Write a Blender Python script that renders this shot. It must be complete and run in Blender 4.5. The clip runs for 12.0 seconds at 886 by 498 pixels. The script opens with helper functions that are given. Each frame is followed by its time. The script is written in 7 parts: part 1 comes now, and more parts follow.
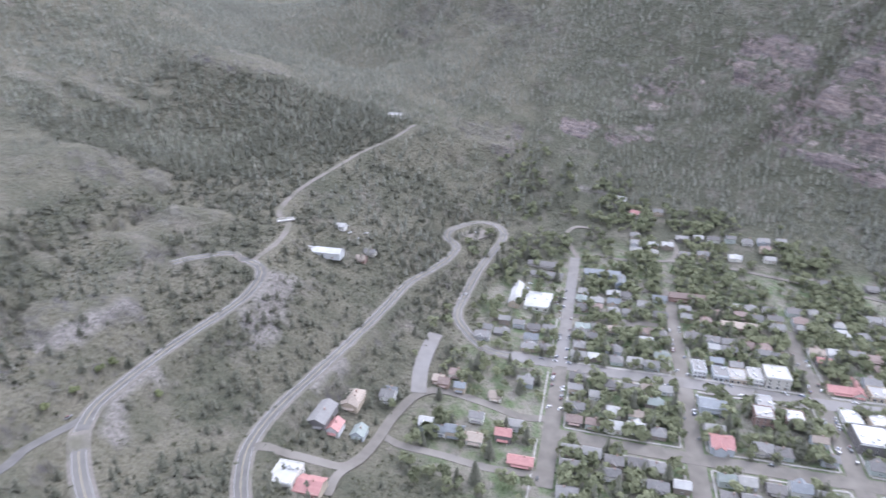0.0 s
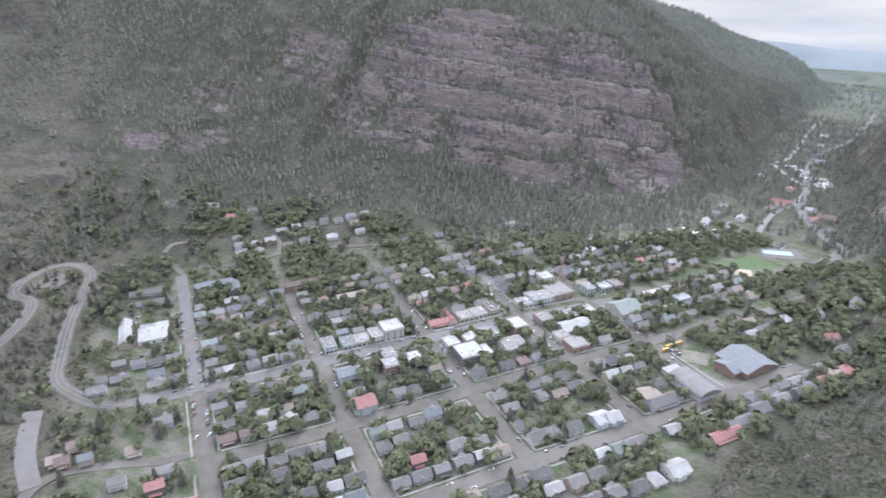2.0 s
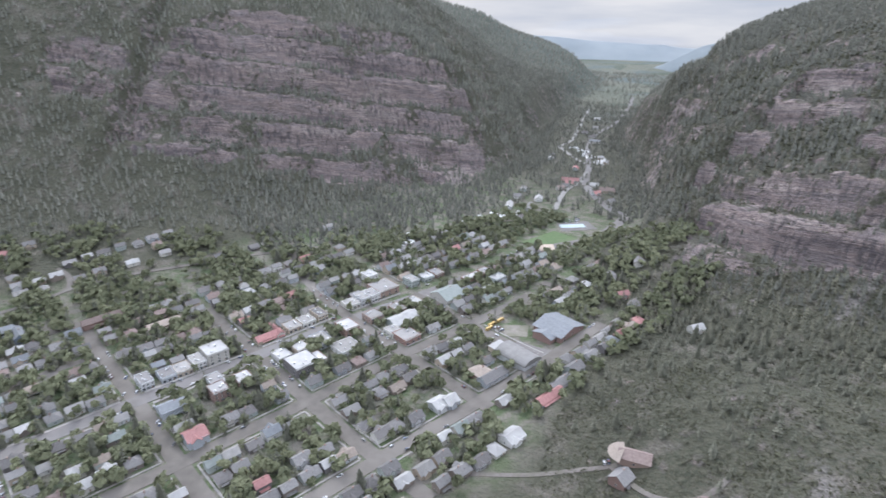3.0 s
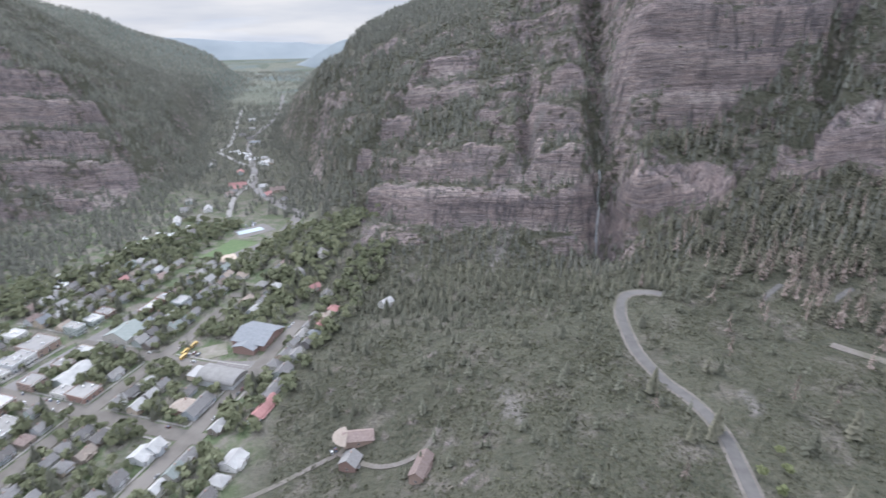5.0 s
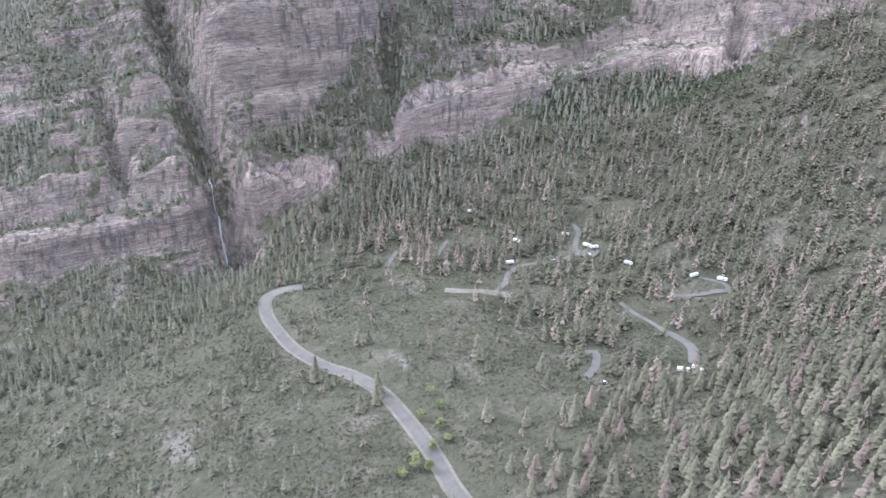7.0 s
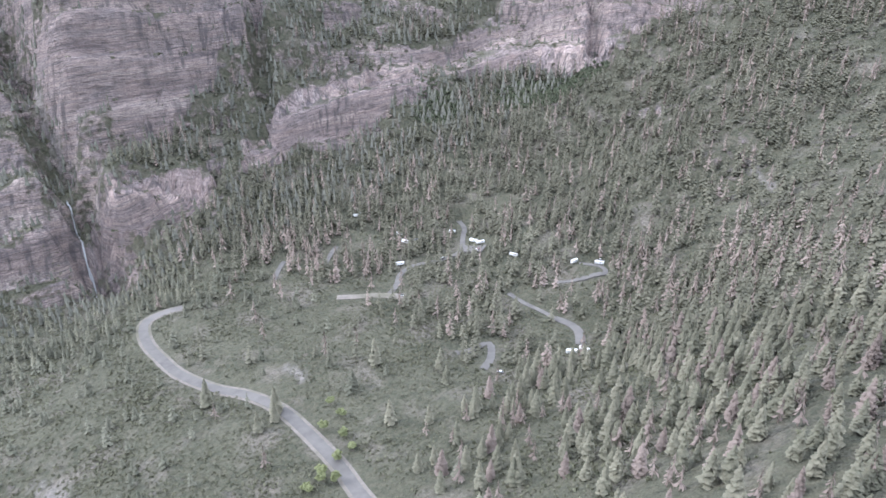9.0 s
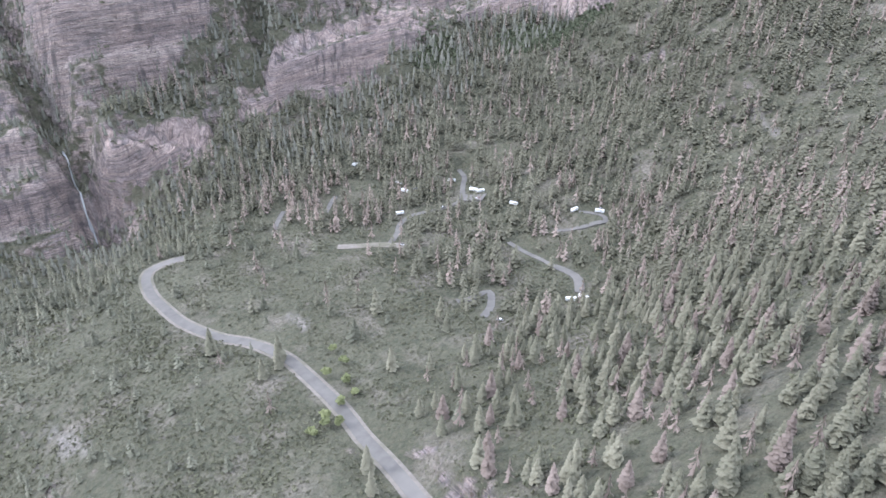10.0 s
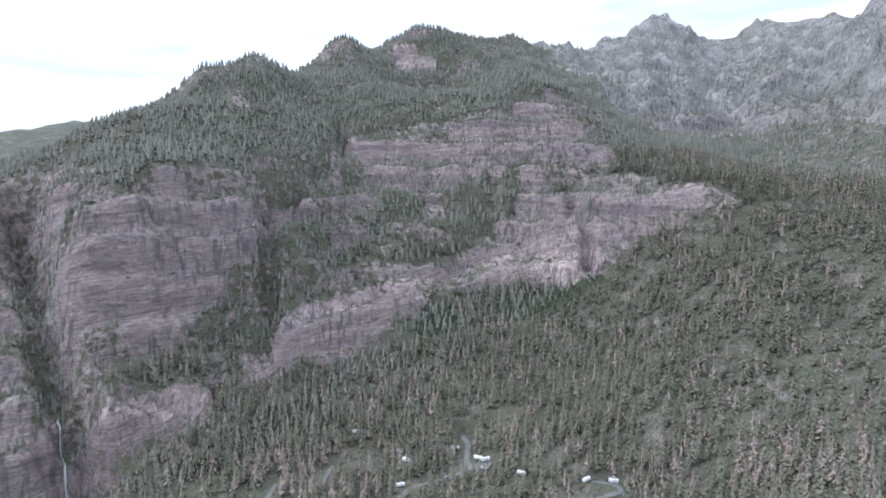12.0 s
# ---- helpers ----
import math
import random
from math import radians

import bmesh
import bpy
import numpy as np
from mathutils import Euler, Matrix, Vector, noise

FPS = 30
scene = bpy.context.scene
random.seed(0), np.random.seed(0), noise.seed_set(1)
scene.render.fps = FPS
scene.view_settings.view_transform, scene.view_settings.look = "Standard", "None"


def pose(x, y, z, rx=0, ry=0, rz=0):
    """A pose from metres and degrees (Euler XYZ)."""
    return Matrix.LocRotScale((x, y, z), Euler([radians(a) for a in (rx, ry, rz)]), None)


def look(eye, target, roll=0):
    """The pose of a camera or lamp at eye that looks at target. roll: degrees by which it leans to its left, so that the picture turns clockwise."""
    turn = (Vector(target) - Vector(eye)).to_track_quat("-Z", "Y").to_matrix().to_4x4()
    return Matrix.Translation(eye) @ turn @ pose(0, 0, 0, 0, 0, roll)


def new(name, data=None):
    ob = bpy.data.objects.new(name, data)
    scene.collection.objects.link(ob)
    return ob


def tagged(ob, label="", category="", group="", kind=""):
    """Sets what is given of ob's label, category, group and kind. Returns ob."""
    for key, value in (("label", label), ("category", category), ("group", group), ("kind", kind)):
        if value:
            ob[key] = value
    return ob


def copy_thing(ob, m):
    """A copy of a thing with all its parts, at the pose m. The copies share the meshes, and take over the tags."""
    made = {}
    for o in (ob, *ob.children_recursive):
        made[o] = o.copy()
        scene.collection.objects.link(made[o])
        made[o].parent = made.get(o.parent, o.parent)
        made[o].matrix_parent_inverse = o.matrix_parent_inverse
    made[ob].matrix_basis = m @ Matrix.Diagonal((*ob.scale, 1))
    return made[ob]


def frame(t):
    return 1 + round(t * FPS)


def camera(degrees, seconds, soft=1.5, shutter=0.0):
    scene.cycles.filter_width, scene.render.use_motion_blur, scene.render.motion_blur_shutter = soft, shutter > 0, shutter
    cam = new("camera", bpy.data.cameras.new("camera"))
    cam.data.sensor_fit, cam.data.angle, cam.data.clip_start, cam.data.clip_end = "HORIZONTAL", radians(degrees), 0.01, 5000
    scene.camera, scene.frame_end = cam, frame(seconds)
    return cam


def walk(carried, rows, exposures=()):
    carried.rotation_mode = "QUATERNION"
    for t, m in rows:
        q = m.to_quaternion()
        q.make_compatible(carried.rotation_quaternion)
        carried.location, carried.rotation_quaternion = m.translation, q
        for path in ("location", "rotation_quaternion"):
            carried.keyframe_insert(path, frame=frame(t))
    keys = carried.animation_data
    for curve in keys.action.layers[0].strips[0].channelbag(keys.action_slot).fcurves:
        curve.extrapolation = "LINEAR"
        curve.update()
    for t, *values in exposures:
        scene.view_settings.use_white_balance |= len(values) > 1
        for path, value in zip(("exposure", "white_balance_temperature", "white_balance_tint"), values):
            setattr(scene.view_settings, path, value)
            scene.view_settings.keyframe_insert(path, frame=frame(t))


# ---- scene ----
# Camera: a drone hovering east of the town, panning from the south-west round to the north-east, then tilting up.
EYE = (0.0, 0.0, 320.0)
HEADINGS = [  # seconds, heading east of north, tilt, roll
    (0.0, -104.31, -23.45, -0.1), (0.5, -89.48, -23.45, 0.0), (1.0, -76.71, -23.45, -0.2), (1.5, -74.05, -23.42, -0.25),
    (2.0, -65.94, -23.42, -0.15), (2.5, -56.97, -23.43, -0.13), (3.0, -48.0, -23.43, -0.1), (3.2, -44.4, -23.43, -0.1),
    (4.0, -33.2, -23.45, 0.05), (4.8, -21.41, -23.47, 0.17), (5.0, -16.77, -23.47, 0.3), (5.5, -2.49, -23.4, 0.42), (6.0, 10.8, -23.33, 0.6),
    (6.5, 19.25, -23.19, 0.36), (7.0, 19.29, -23.0, 0.3), (7.5, 19.96, -22.82, 0.34), (7.7, 23.77, -22.75, 0.4),
    (8.2, 29.0, -22.75, 0.2), (8.7, 30.35, -22.75, 0.05), (9.0, 30.4, -22.75, 0.0), (9.3, 30.41, -22.98, -0.08),
    (9.5, 30.44, -24.61, -0.16), (10.0, 30.38, -27.46, -0.3), (10.5, 30.35, -23.7, -0.42), (11.0, 30.3, -16.76, -0.47),
    (11.5, 30.31, -9.84, -0.65), (12.0, 30.36, -3.28, -0.71)]


def aimed(az, el, roll):
    a, e = radians(az), radians(el)
    way = Vector((math.sin(a) * math.cos(e), math.cos(a) * math.cos(e), math.sin(e)))
    return look(EYE, Vector(EYE) + way * 100, roll)


cam = camera(71.26, 12.0, soft=1.5, shutter=0.25)
walk(cam, [(t, aimed(az, el, roll)) for t, az, el, roll in HEADINGS], exposures=[(0.0, 1.5, 5740, 17), (1.5, 1.34, 5810, 15), (3.0, 1.1, 5890, 13), (5.0, 1.2, 5920, 13), (5.5, 1.30, 5950, 11), (6.5, 1.8, 5830, 12), (10.5, 1.84, 5780, 13), (11.0, 1.92, 5700, 11), (11.5, 1.84, 5660, 11), (12.0, 1.38, 5690, 11)])

# ---- light: a bright, thinly clouded evening sky ----
world = bpy.data.worlds.new("world")
scene.world = world
world.use_nodes = True
wn, wl = world.node_tree.nodes, world.node_tree.links
wn.clear()
sky = wn.new("ShaderNodeTexSky")
sky.sky_type, sky.sun_disc = "NISHITA", False
SUN_EL, SUN_AZ = 38.0, -60.0
sky.sun_elevation, sky.sun_rotation = radians(SUN_EL), radians(SUN_AZ)
sky.air_density, sky.dust_density = 1.0, 0.4
wcoord = wn.new("ShaderNodeTexCoord")
wmap = wn.new("ShaderNodeMapping")
wmap.inputs["Scale"].default_value = (1.0, 1.0, 7.0)
wl.new(wcoord.outputs["Generated"], wmap.inputs["Vector"])
wnoise = wn.new("ShaderNodeTexNoise")
wnoise.inputs["Scale"].default_value, wnoise.inputs["Detail"].default_value = 2.2, 6.0
wl.new(wmap.outputs["Vector"], wnoise.inputs["Vector"])
wramp = wn.new("ShaderNodeValToRGB")
wramp.color_ramp.elements[0].position, wramp.color_ramp.elements[1].position = 0.3, 0.62
wl.new(wnoise.outputs["Fac"], wramp.inputs["Fac"])
wscale = wn.new("ShaderNodeMix")
wscale.data_type, wscale.blend_type = "RGBA", "MULTIPLY"
wscale.inputs[0].default_value = 1.0
wscale.inputs[7].default_value = (0.11, 0.11, 0.11, 1)
wl.new(sky.outputs["Color"], wscale.inputs[6])
wmix = wn.new("ShaderNodeMix")
wmix.data_type = "RGBA"
# cloud closes in towards the horizon
wlow = wn.new("ShaderNodeMapRange")
wlow.inputs[1].default_value, wlow.inputs[2].default_value = 0.02, 0.22
wlow.inputs[3].default_value, wlow.inputs[4].default_value = 0.92, 0.4
wsep0 = wn.new("ShaderNodeSeparateXYZ")
wl.new(wcoord.outputs["Generated"], wsep0.inputs[0])
wl.new(wsep0.outputs[2], wlow.inputs[0])
wmax = wn.new("ShaderNodeMath")
wmax.operation = "MAXIMUM"
wl.new(wlow.outputs[0], wmax.inputs[0])
wl.new(wramp.outputs["Color"], wmax.inputs[1])
wl.new(wmax.outputs[0], wmix.inputs[0])
wgrey = wn.new("ShaderNodeTexNoise")
wgrey.inputs["Scale"].default_value, wgrey.inputs["Detail"].default_value = 3.5, 5.0
wl.new(wmap.outputs["Vector"], wgrey.inputs["Vector"])
wtone = wn.new("ShaderNodeValToRGB")
wtone.color_ramp.elements[0].position, wtone.color_ramp.elements[0].color = 0.38, (0.74, 0.78, 0.84, 1)
wtone.color_ramp.elements[1].position, wtone.color_ramp.elements[1].color = 0.62, (1.05, 1.03, 1.0, 1)
wl.new(wgrey.outputs["Fac"], wtone.inputs["Fac"])
wl.new(wtone.outputs["Color"], wmix.inputs[7])
wl.new(wscale.outputs[2], wmix.inputs[6])
# an overcast dome: brighter overhead than at the horizon
wsep = wn.new("ShaderNodeSeparateXYZ")
wl.new(wcoord.outputs["Generated"], wsep.inputs[0])
wdome = wn.new("ShaderNodeMapRange")
wdome.inputs[1].default_value, wdome.inputs[2].default_value = 0.0, 0.7
wdome.inputs[3].default_value, wdome.inputs[4].default_value = 0.365, 1.55
wl.new(wsep.outputs[2], wdome.inputs[0])
wbg = wn.new("ShaderNodeBackground")
wl.new(wdome.outputs[0], wbg.inputs["Strength"])
wl.new(wmix.outputs[2], wbg.inputs["Color"])
wout = wn.new("ShaderNodeOutputWorld")
wl.new(wbg.outputs["Background"], wout.inputs["Surface"])
sun = new("sun", bpy.data.lights.new("sun", "SUN"))
sun.data.energy, sun.data.angle, sun.data.color = 0.8, radians(15), (1.0, 0.95, 0.88)
sun.matrix_world = look((0, 0, 900), Vector((0, 0, 900)) - Vector((math.sin(radians(SUN_AZ)) * math.cos(radians(SUN_EL)), math.cos(radians(SUN_AZ)) * math.cos(radians(SUN_EL)), math.sin(radians(SUN_EL)))))

# ---- land: heights through the ridges, feet and floors of the plan ----

town_floor = [
    (-486, -17, 0), (-487, 95, 0), (-478, 290, 0), (-287, 299, -0), (-287, 403, 2), (-546, 644, 0),
    (-659, 88, 0), (-711, -7, 4), (-344, -10, -0), (-302, 133, 0), (-269, 184, 3), (-640, 382, 0),
    (-604, 567, 0), (-725, 176, 8), (-767, 106, 10), (-380, -143, 8), (-396, -83, 4), (-351, -62, 4),
    (-416, -57, 2), (-317, 507, 6), (-459, 657, -2), (-357, 307, -0), (-610, -101, 4),
]
highway_slope = [
    (-741, -142, 26), (-658, -157, 27), (-702, -102, 22), (-526, -113, 7), (-520, -182, 33), (-383, -193, 40),
    (-301, -202, 46), (-233, -178, 52), (-203, -255, 66), (-268, -294, 72), (-376, -274, 82), (-443, -281, 88),
    (-448, -317, 94), (-536, -308, 88), (-678, -311, 108), (-862, -261, 128), (-387, -138, 14), (-328, -153, 14),
    (-298, -260, 56), (-237, -229, 57), (-429, -223, 52), (-548, -265, 62), (-607, -210, 50),
]
south_hill = [
    (-333, -410, 118), (-407, -399, 112), (-254, -338, 100), (-499, -491, 163), (-454, -392, 99), (-881, -571, 205),
    (-827, -562, 170), (-773, -851, 249), (-506, -594, 167), (-747, -502, 116), (-944, -300, 136), (-2034, -837, 158),
    (-2448, -1140, 292), (-1253, -347, 180), (-1374, -268, 250), (-1255, -496, 142), (-1285, -954, 282), (-1094, -1026, 434),
    (-871, -139, 40), (-856, -205, 91), (-244, -413, 151),
]
west_foot = [
    (-821, 37, 14), (-757, 230, 12), (-663, 436, 4), (-607, 659, 0), (-601, 601, 0), (-636, 756, 0),
    (-900, -26, 49), (-955, -102, 83), (-925, 98, 30),
]
west_slope = [
    (-970, 198, 74), (-1116, 90, 128), (-1058, -60, 127), (-1289, 52, 250), (-1291, -151, 234), (-1157, -318, 169),
    (-922, 425, 74), (-873, 456, 32), (-772, 651, 2), (-972, 275, 101), (-1107, 409, 252), (-1025, 624, 233),
    (-926, 715, 165), (-736, 763, 26), (-944, 893, 175), (-1483, 723, 460), (-1697, 100, 524), (-1758, -388, 517),
    (-1217, 975, 280), (-1063, 1142, 52), (-871, 1005, -37), (-1254, 1558, 34), (-1578, 1058, 485), (-1196, 906, 293),
]
valley = [
    (-672, 855, -8), (-760, 1062, -20), (-669, 1043, -18), (-1127, 1585, -58), (-1086, 1646, -58), (-1579, 2396, -100),
    (-2129, 3522, -150), (-2578, 3445, -150), (-2607, 4087, -172), (-1672, 3188, -47), (-2035, 2066, 190), (-2259, 2673, 48),
    (-1911, 1612, 236), (-1662, 1590, 115), (-2396, 3203, -123),
]
north_cliff = [
    (-354, 694, 14), (-317, 646, 36), (-164, 619, 48), (-76, 610, 56), (-16, 625, 48), (-364, 779, 53),
    (-350, 753, 72), (-183, 676, 112), (-86, 670, 125), (-120, 639, 84), (-174, 652, 62), (-317, 842, 140),
    (-137, 753, 174), (-698, 1271, 103), (-581, 992, 45), (-541, 1237, 230), (-530, 1076, 160), (-313, 1106, 272),
    (-280, 908, 210), (-130, 891, 226), (-176, 984, 295), (-195, 523, 22), (-110, 527, 52), (-381, 675, 20),
    (-421, 721, 4), (-501, 819, 9),
]
falls_wall = [
    (90, 773, 342), (-6, 790, 330), (180, 780, 329), (172, 756, 261), (87, 763, 310), (83, 747, 247),
    (80, 731, 193), (65, 627, 109), (28, 749, 251), (25, 728, 194), (21, 665, 155), (-24, 700, 204),
    (4, 622, 97), (155, 670, 152), (162, 722, 185), (68, 644, 145), (238, 727, 211), (218, 670, 162),
    (259, 688, 174), (272, 718, 223), (302, 795, 267), (370, 681, 202), (363, 713, 235), (409, 768, 271),
    (539, 758, 284), (540, 610, 218), (569, 631, 271), (722, 545, 354), (690, 555, 300), (661, 696, 346),
    (575, 855, 448), (557, 830, 372), (362, 943, 411), (374, 884, 346), (263, 819, 306), (237, 764, 257),
    (-46, 849, 299), (-45, 744, 187),
]
amphitheatre_crest = [
    (110, 924, 424), (180, 1146, 557), (298, 1214, 622), (513, 1324, 698), (722, 1338, 773), (982, 1326, 745),
    (-3, 1050, 444), (-229, 1886, 544), (-116, 1896, 556), (-30, 1900, 582), (80, 1498, 537), (781, 963, 592),
    (819, 778, 432), (661, 1177, 586), (376, 1087, 514), (1251, 1294, 800), (1459, 1218, 855), (1644, 1048, 818),
    (1681, 772, 813), (1195, 821, 465), (1054, 922, 511), (1119, 558, 377), (1450, 788, 600), (1315, 996, 653),
    (1623, 506, 841), (957, 289, 330),
]
camp_bench = [
    (278, 276, 80), (199, 417, 84), (300, 493, 95), (364, 354, 104), (373, 520, 122), (197, 536, 88),
    (73, 323, 83), (89, 201, 90), (16, 489, 75), (93, 501, 80), (129, 328, 86), (127, 161, 113),
    (29, 279, 84), (241, 187, 122), (246, 106, 174), (201, 122, 144), (171, 57, 183), (487, 350, 149),
    (625, 316, 218), (503, 473, 158), (661, 451, 268), (717, 356, 289), (483, 420, 171), (567, 357, 217),
    (-218, 475, 20), (-142, 398, 44), (-38, 273, 76), (-101, 470, 50), (-156, 311, 25), (-97, 288, 34),
    (-174, 347, 36), (-100, 392, 62), (-30, 250, 78), (-220, 356, 12), (-161, 279, 14), (399, 161, 178),
]

# bare faces: how much rock shows on each tier of the cliffs (1 bare, 0 wooded)
lower_band = [(150, 697), (216, 724), (275, 728), (327, 739), (411, 739), (512, 749), (585, 709), (629, 662), (658, 625), (710, 562), (705, 556), (650, 586), (609, 603), (594, 603), (562, 634), (535, 661), (469, 674), (426, 677), (397, 700), (321, 677), (299, 664), (249, 664), (201, 679), (164, 657), (134, 657)]
band_foot = [(5, 649), (27, 653), (55, 663), (86, 665), (115, 661), (91, 630), (60, 624), (36, 623), (16, 618), (-16, 648), (-11, 653)]
block_face = [(-37, 935), (33, 792), (114, 822), (186, 810), (200, 803), (198, 795), (175, 769), (148, 772), (132, 742), (80, 729), (24, 713), (-10, 725), (-14, 739), (-27, 787), (-33, 855)]
block_ledge = [(-30, 857), (31, 773), (109, 792), (108, 788), (3, 763), (-27, 815)]
block_side = [(224, 871), (293, 908), (264, 821), (223, 787), (207, 808)]
upper_cliff = [(392, 1022), (454, 969), (540, 924), (582, 957), (635, 925), (770, 932), (838, 929), (768, 822), (783, 763), (755, 729), (703, 739), (638, 787), (577, 843), (520, 857), (434, 888), (376, 981)]
ledge_band = [(618, 805), (661, 733), (747, 686), (754, 643), (748, 564), (730, 550), (711, 558), (658, 625), (629, 662), (573, 721), (529, 744), (485, 769), (570, 772)]
crest_crag = [(640, 1326), (693, 1299), (705, 1229), (699, 1219), (618, 1254)]
foot_face = [(-330, 775), (-179, 700), (-81, 668), (-25, 662), (-23, 618), (-77, 625), (-119, 632), (-173, 640), (-217, 613), (-295, 613), (-330, 690)]
west_of_falls = [(-327, 880), (-297, 939), (-223, 915), (-105, 811), (-31, 771), (-19, 659), (-181, 697), (-305, 768), (-395, 808), (-371, 849)]
west_face = [(-1120, 398), (-1115, 525), (-1050, 669), (-1005, 799), (-915, 836), (-865, 873), (-735, 763), (-690, 720), (-735, 640), (-795, 528), (-868, 432), (-905, 380), (-930, 315), (-994, 227), (-1005, 225), (-1060, 285), (-1068, 340)]
west_knob = [(-1204, 221), (-1177, 274), (-1129, 328), (-1103, 315), (-1065, 254), (-1118, 206)]
west_top = [(-1480, -471), (-1430, -312), (-1392, -163), (-1283, -122), (-1270, -182), (-1337, -304), (-1362, -453)]
west_brow = [(-1105, 60), (-1160, 40), (-1190, 130), (-1150, 170), (-1110, 150)]
west_rim = [(-1047, -61), (-1048, 8), (-1067, 83), (-1030, 106), (-1012, 22), (-1002, -62)]
west_head = [(-1375, -472), (-1431, -395), (-1379, -209), (-1371, -116), (-1269, -71), (-1202, -147), (-1322, -257), (-1283, -355)]
north_slope = [(-314, 644), (-330, 800), (-325, 880), (-295, 925), (-226, 927), (-110, 636), (-159, 644), (-239, 639)]
north_brow = [(-640, 1180), (-560, 1240), (-480, 1200), (-350, 1090), (-250, 990), (-330, 905), (-420, 890), (-520, 930), (-600, 1030)]
wooded_steps = [(293, 908), (375, 979), (433, 885), (576, 842), (625, 800), (529, 744), (411, 739), (327, 739), (246, 728), (150, 697), (115, 661), (5, 649), (21, 666), (79, 728), (132, 739), (193, 785)]
high_forest = [(-18, 1082), (106, 1014), (171, 1117), (283, 1153), (494, 1276), (708, 1312), (903, 1219), (983, 1108), (838, 929), (770, 932), (635, 925), (582, 957), (392, 1022), (293, 908), (224, 871), (113, 830), (33, 800)]
COVER = [(high_forest, 0.3, 0.5), (wooded_steps, 0.42, 0.6), (north_brow, 0.36, 0.5), (north_slope, 0.54, 0.75), (west_of_falls, 0.54, 0.8), (west_face, 0.74, 0.75), (west_knob, 0.72, 0.6),
         (west_top, 0.7, 0.6), (west_brow, 0.6, 0.6), (west_rim, 0.66, 0.6), (west_head, 0.64, 0.6), (foot_face, 0.9, 0.45), (block_face, 0.98, 0.25), (block_ledge, 0.5, 0.6), (block_side, 0.9, 0.4), (upper_cliff, 0.84, 0.45),
         (ledge_band, 0.8, 0.5), (crest_crag, 0.9, 0.4), (lower_band, 1.0, 0.2), (band_foot, 1.0, 0.2)]
# bedrock
dome_far = [(-481, -539), (-534, -529), (-519, -477), (-547, -440), (-513, -424), (-479, -452), (-449, -485), (-443, -514)]
dome_bend = [(-401, -428), (-437, -427), (-492, -404), (-530, -364), (-507, -342), (-466, -382), (-416, -392)]
dome_near = [(-380, -383), (-430, -387), (-466, -366), (-470, -350), (-443, -340), (-405, -358)]
dome_edge = [(-328, -436), (-364, -433), (-364, -410), (-337, -405), (-312, -414)]
pale_cliff = [(-896, -689), (-979, -631), (-1021, -540), (-926, -497), (-868, -547), (-859, -617)]
bench_cliff = [(-663, -760), (-723, -734), (-809, -650), (-769, -615), (-703, -635), (-617, -679), (-598, -698)]
gorge_rocks = [(-941, -243), (-982, -179), (-999, -107), (-921, -122), (-902, -198)]
talus = [(-293, -391), (-316, -375), (-352, -330), (-340, -313), (-300, -322), (-268, -343), (-258, -357)]
BEDROCK = [dome_far, dome_bend, dome_near, dome_edge, pale_cliff, bench_cliff, gorge_rocks, talus]

# closing hills behind the camera
behind = [(0, 0, 120), (-120, -120, 110), (100, -200, 190), (-150, -420, 170), (300, -400, 330), (-100, -900, 420), (700, -700, 560),
          (-800, -1500, 620), (300, -1800, 800), (1500, -300, 700), (2500, 500, 900), (2500, 3000, 800), (0, 3500, 500), (-4500, 4700, -60),
          (-4500, 2500, 500), (-4500, -500, 800), (-3000, -2500, 900), (2500, -2500, 900), (4800, 4800, 700), (-500, 4800, 60), (-300, 170, 1),
          (-220, 90, 8), (-280, -80, 12), (-170, 180, 22), (-60, 120, 82), (-3300, 4300, -185), (-2300, 4900, -200), (-3000, 4900, -200),
          (220, 1400, 470), (-30, 1300, 400), (380, 1480, 520), (650, 1650, 620), (950, 1700, 640), (1300, 1600, 640), (1700, 1450, 680), (-150, 1400, 380)]
PLAN = np.array(town_floor + highway_slope + south_hill + west_foot + west_slope + valley + north_cliff + falls_wall + amphitheatre_crest + camp_bench + behind, float)


def lattice(ix, iy, seed):
    h = np.sin(ix * 127.1 + iy * 311.7 + seed * 74.7) * 43758.5453
    return h - np.floor(h)


def value_noise(x, y, size, seed=0):
    x, y = x / size, y / size
    ix, iy = np.floor(x), np.floor(y)
    fx, fy = x - ix, y - iy
    fx, fy = fx * fx * (3 - 2 * fx), fy * fy * (3 - 2 * fy)
    a, b = lattice(ix, iy, seed), lattice(ix + 1, iy, seed)
    c, d = lattice(ix, iy + 1, seed), lattice(ix + 1, iy + 1, seed)
    return (a + (b - a) * fx) * (1 - fy) + (c + (d - c) * fx) * fy


def fractal(x, y, size, seed=0, octaves=4):
    total, amp = 0.0, 1.0
    for k in range(octaves):
        total = total + amp * (value_noise(x, y, size / 2 ** k, seed + k) - 0.5)
        amp *= 0.5
    return total


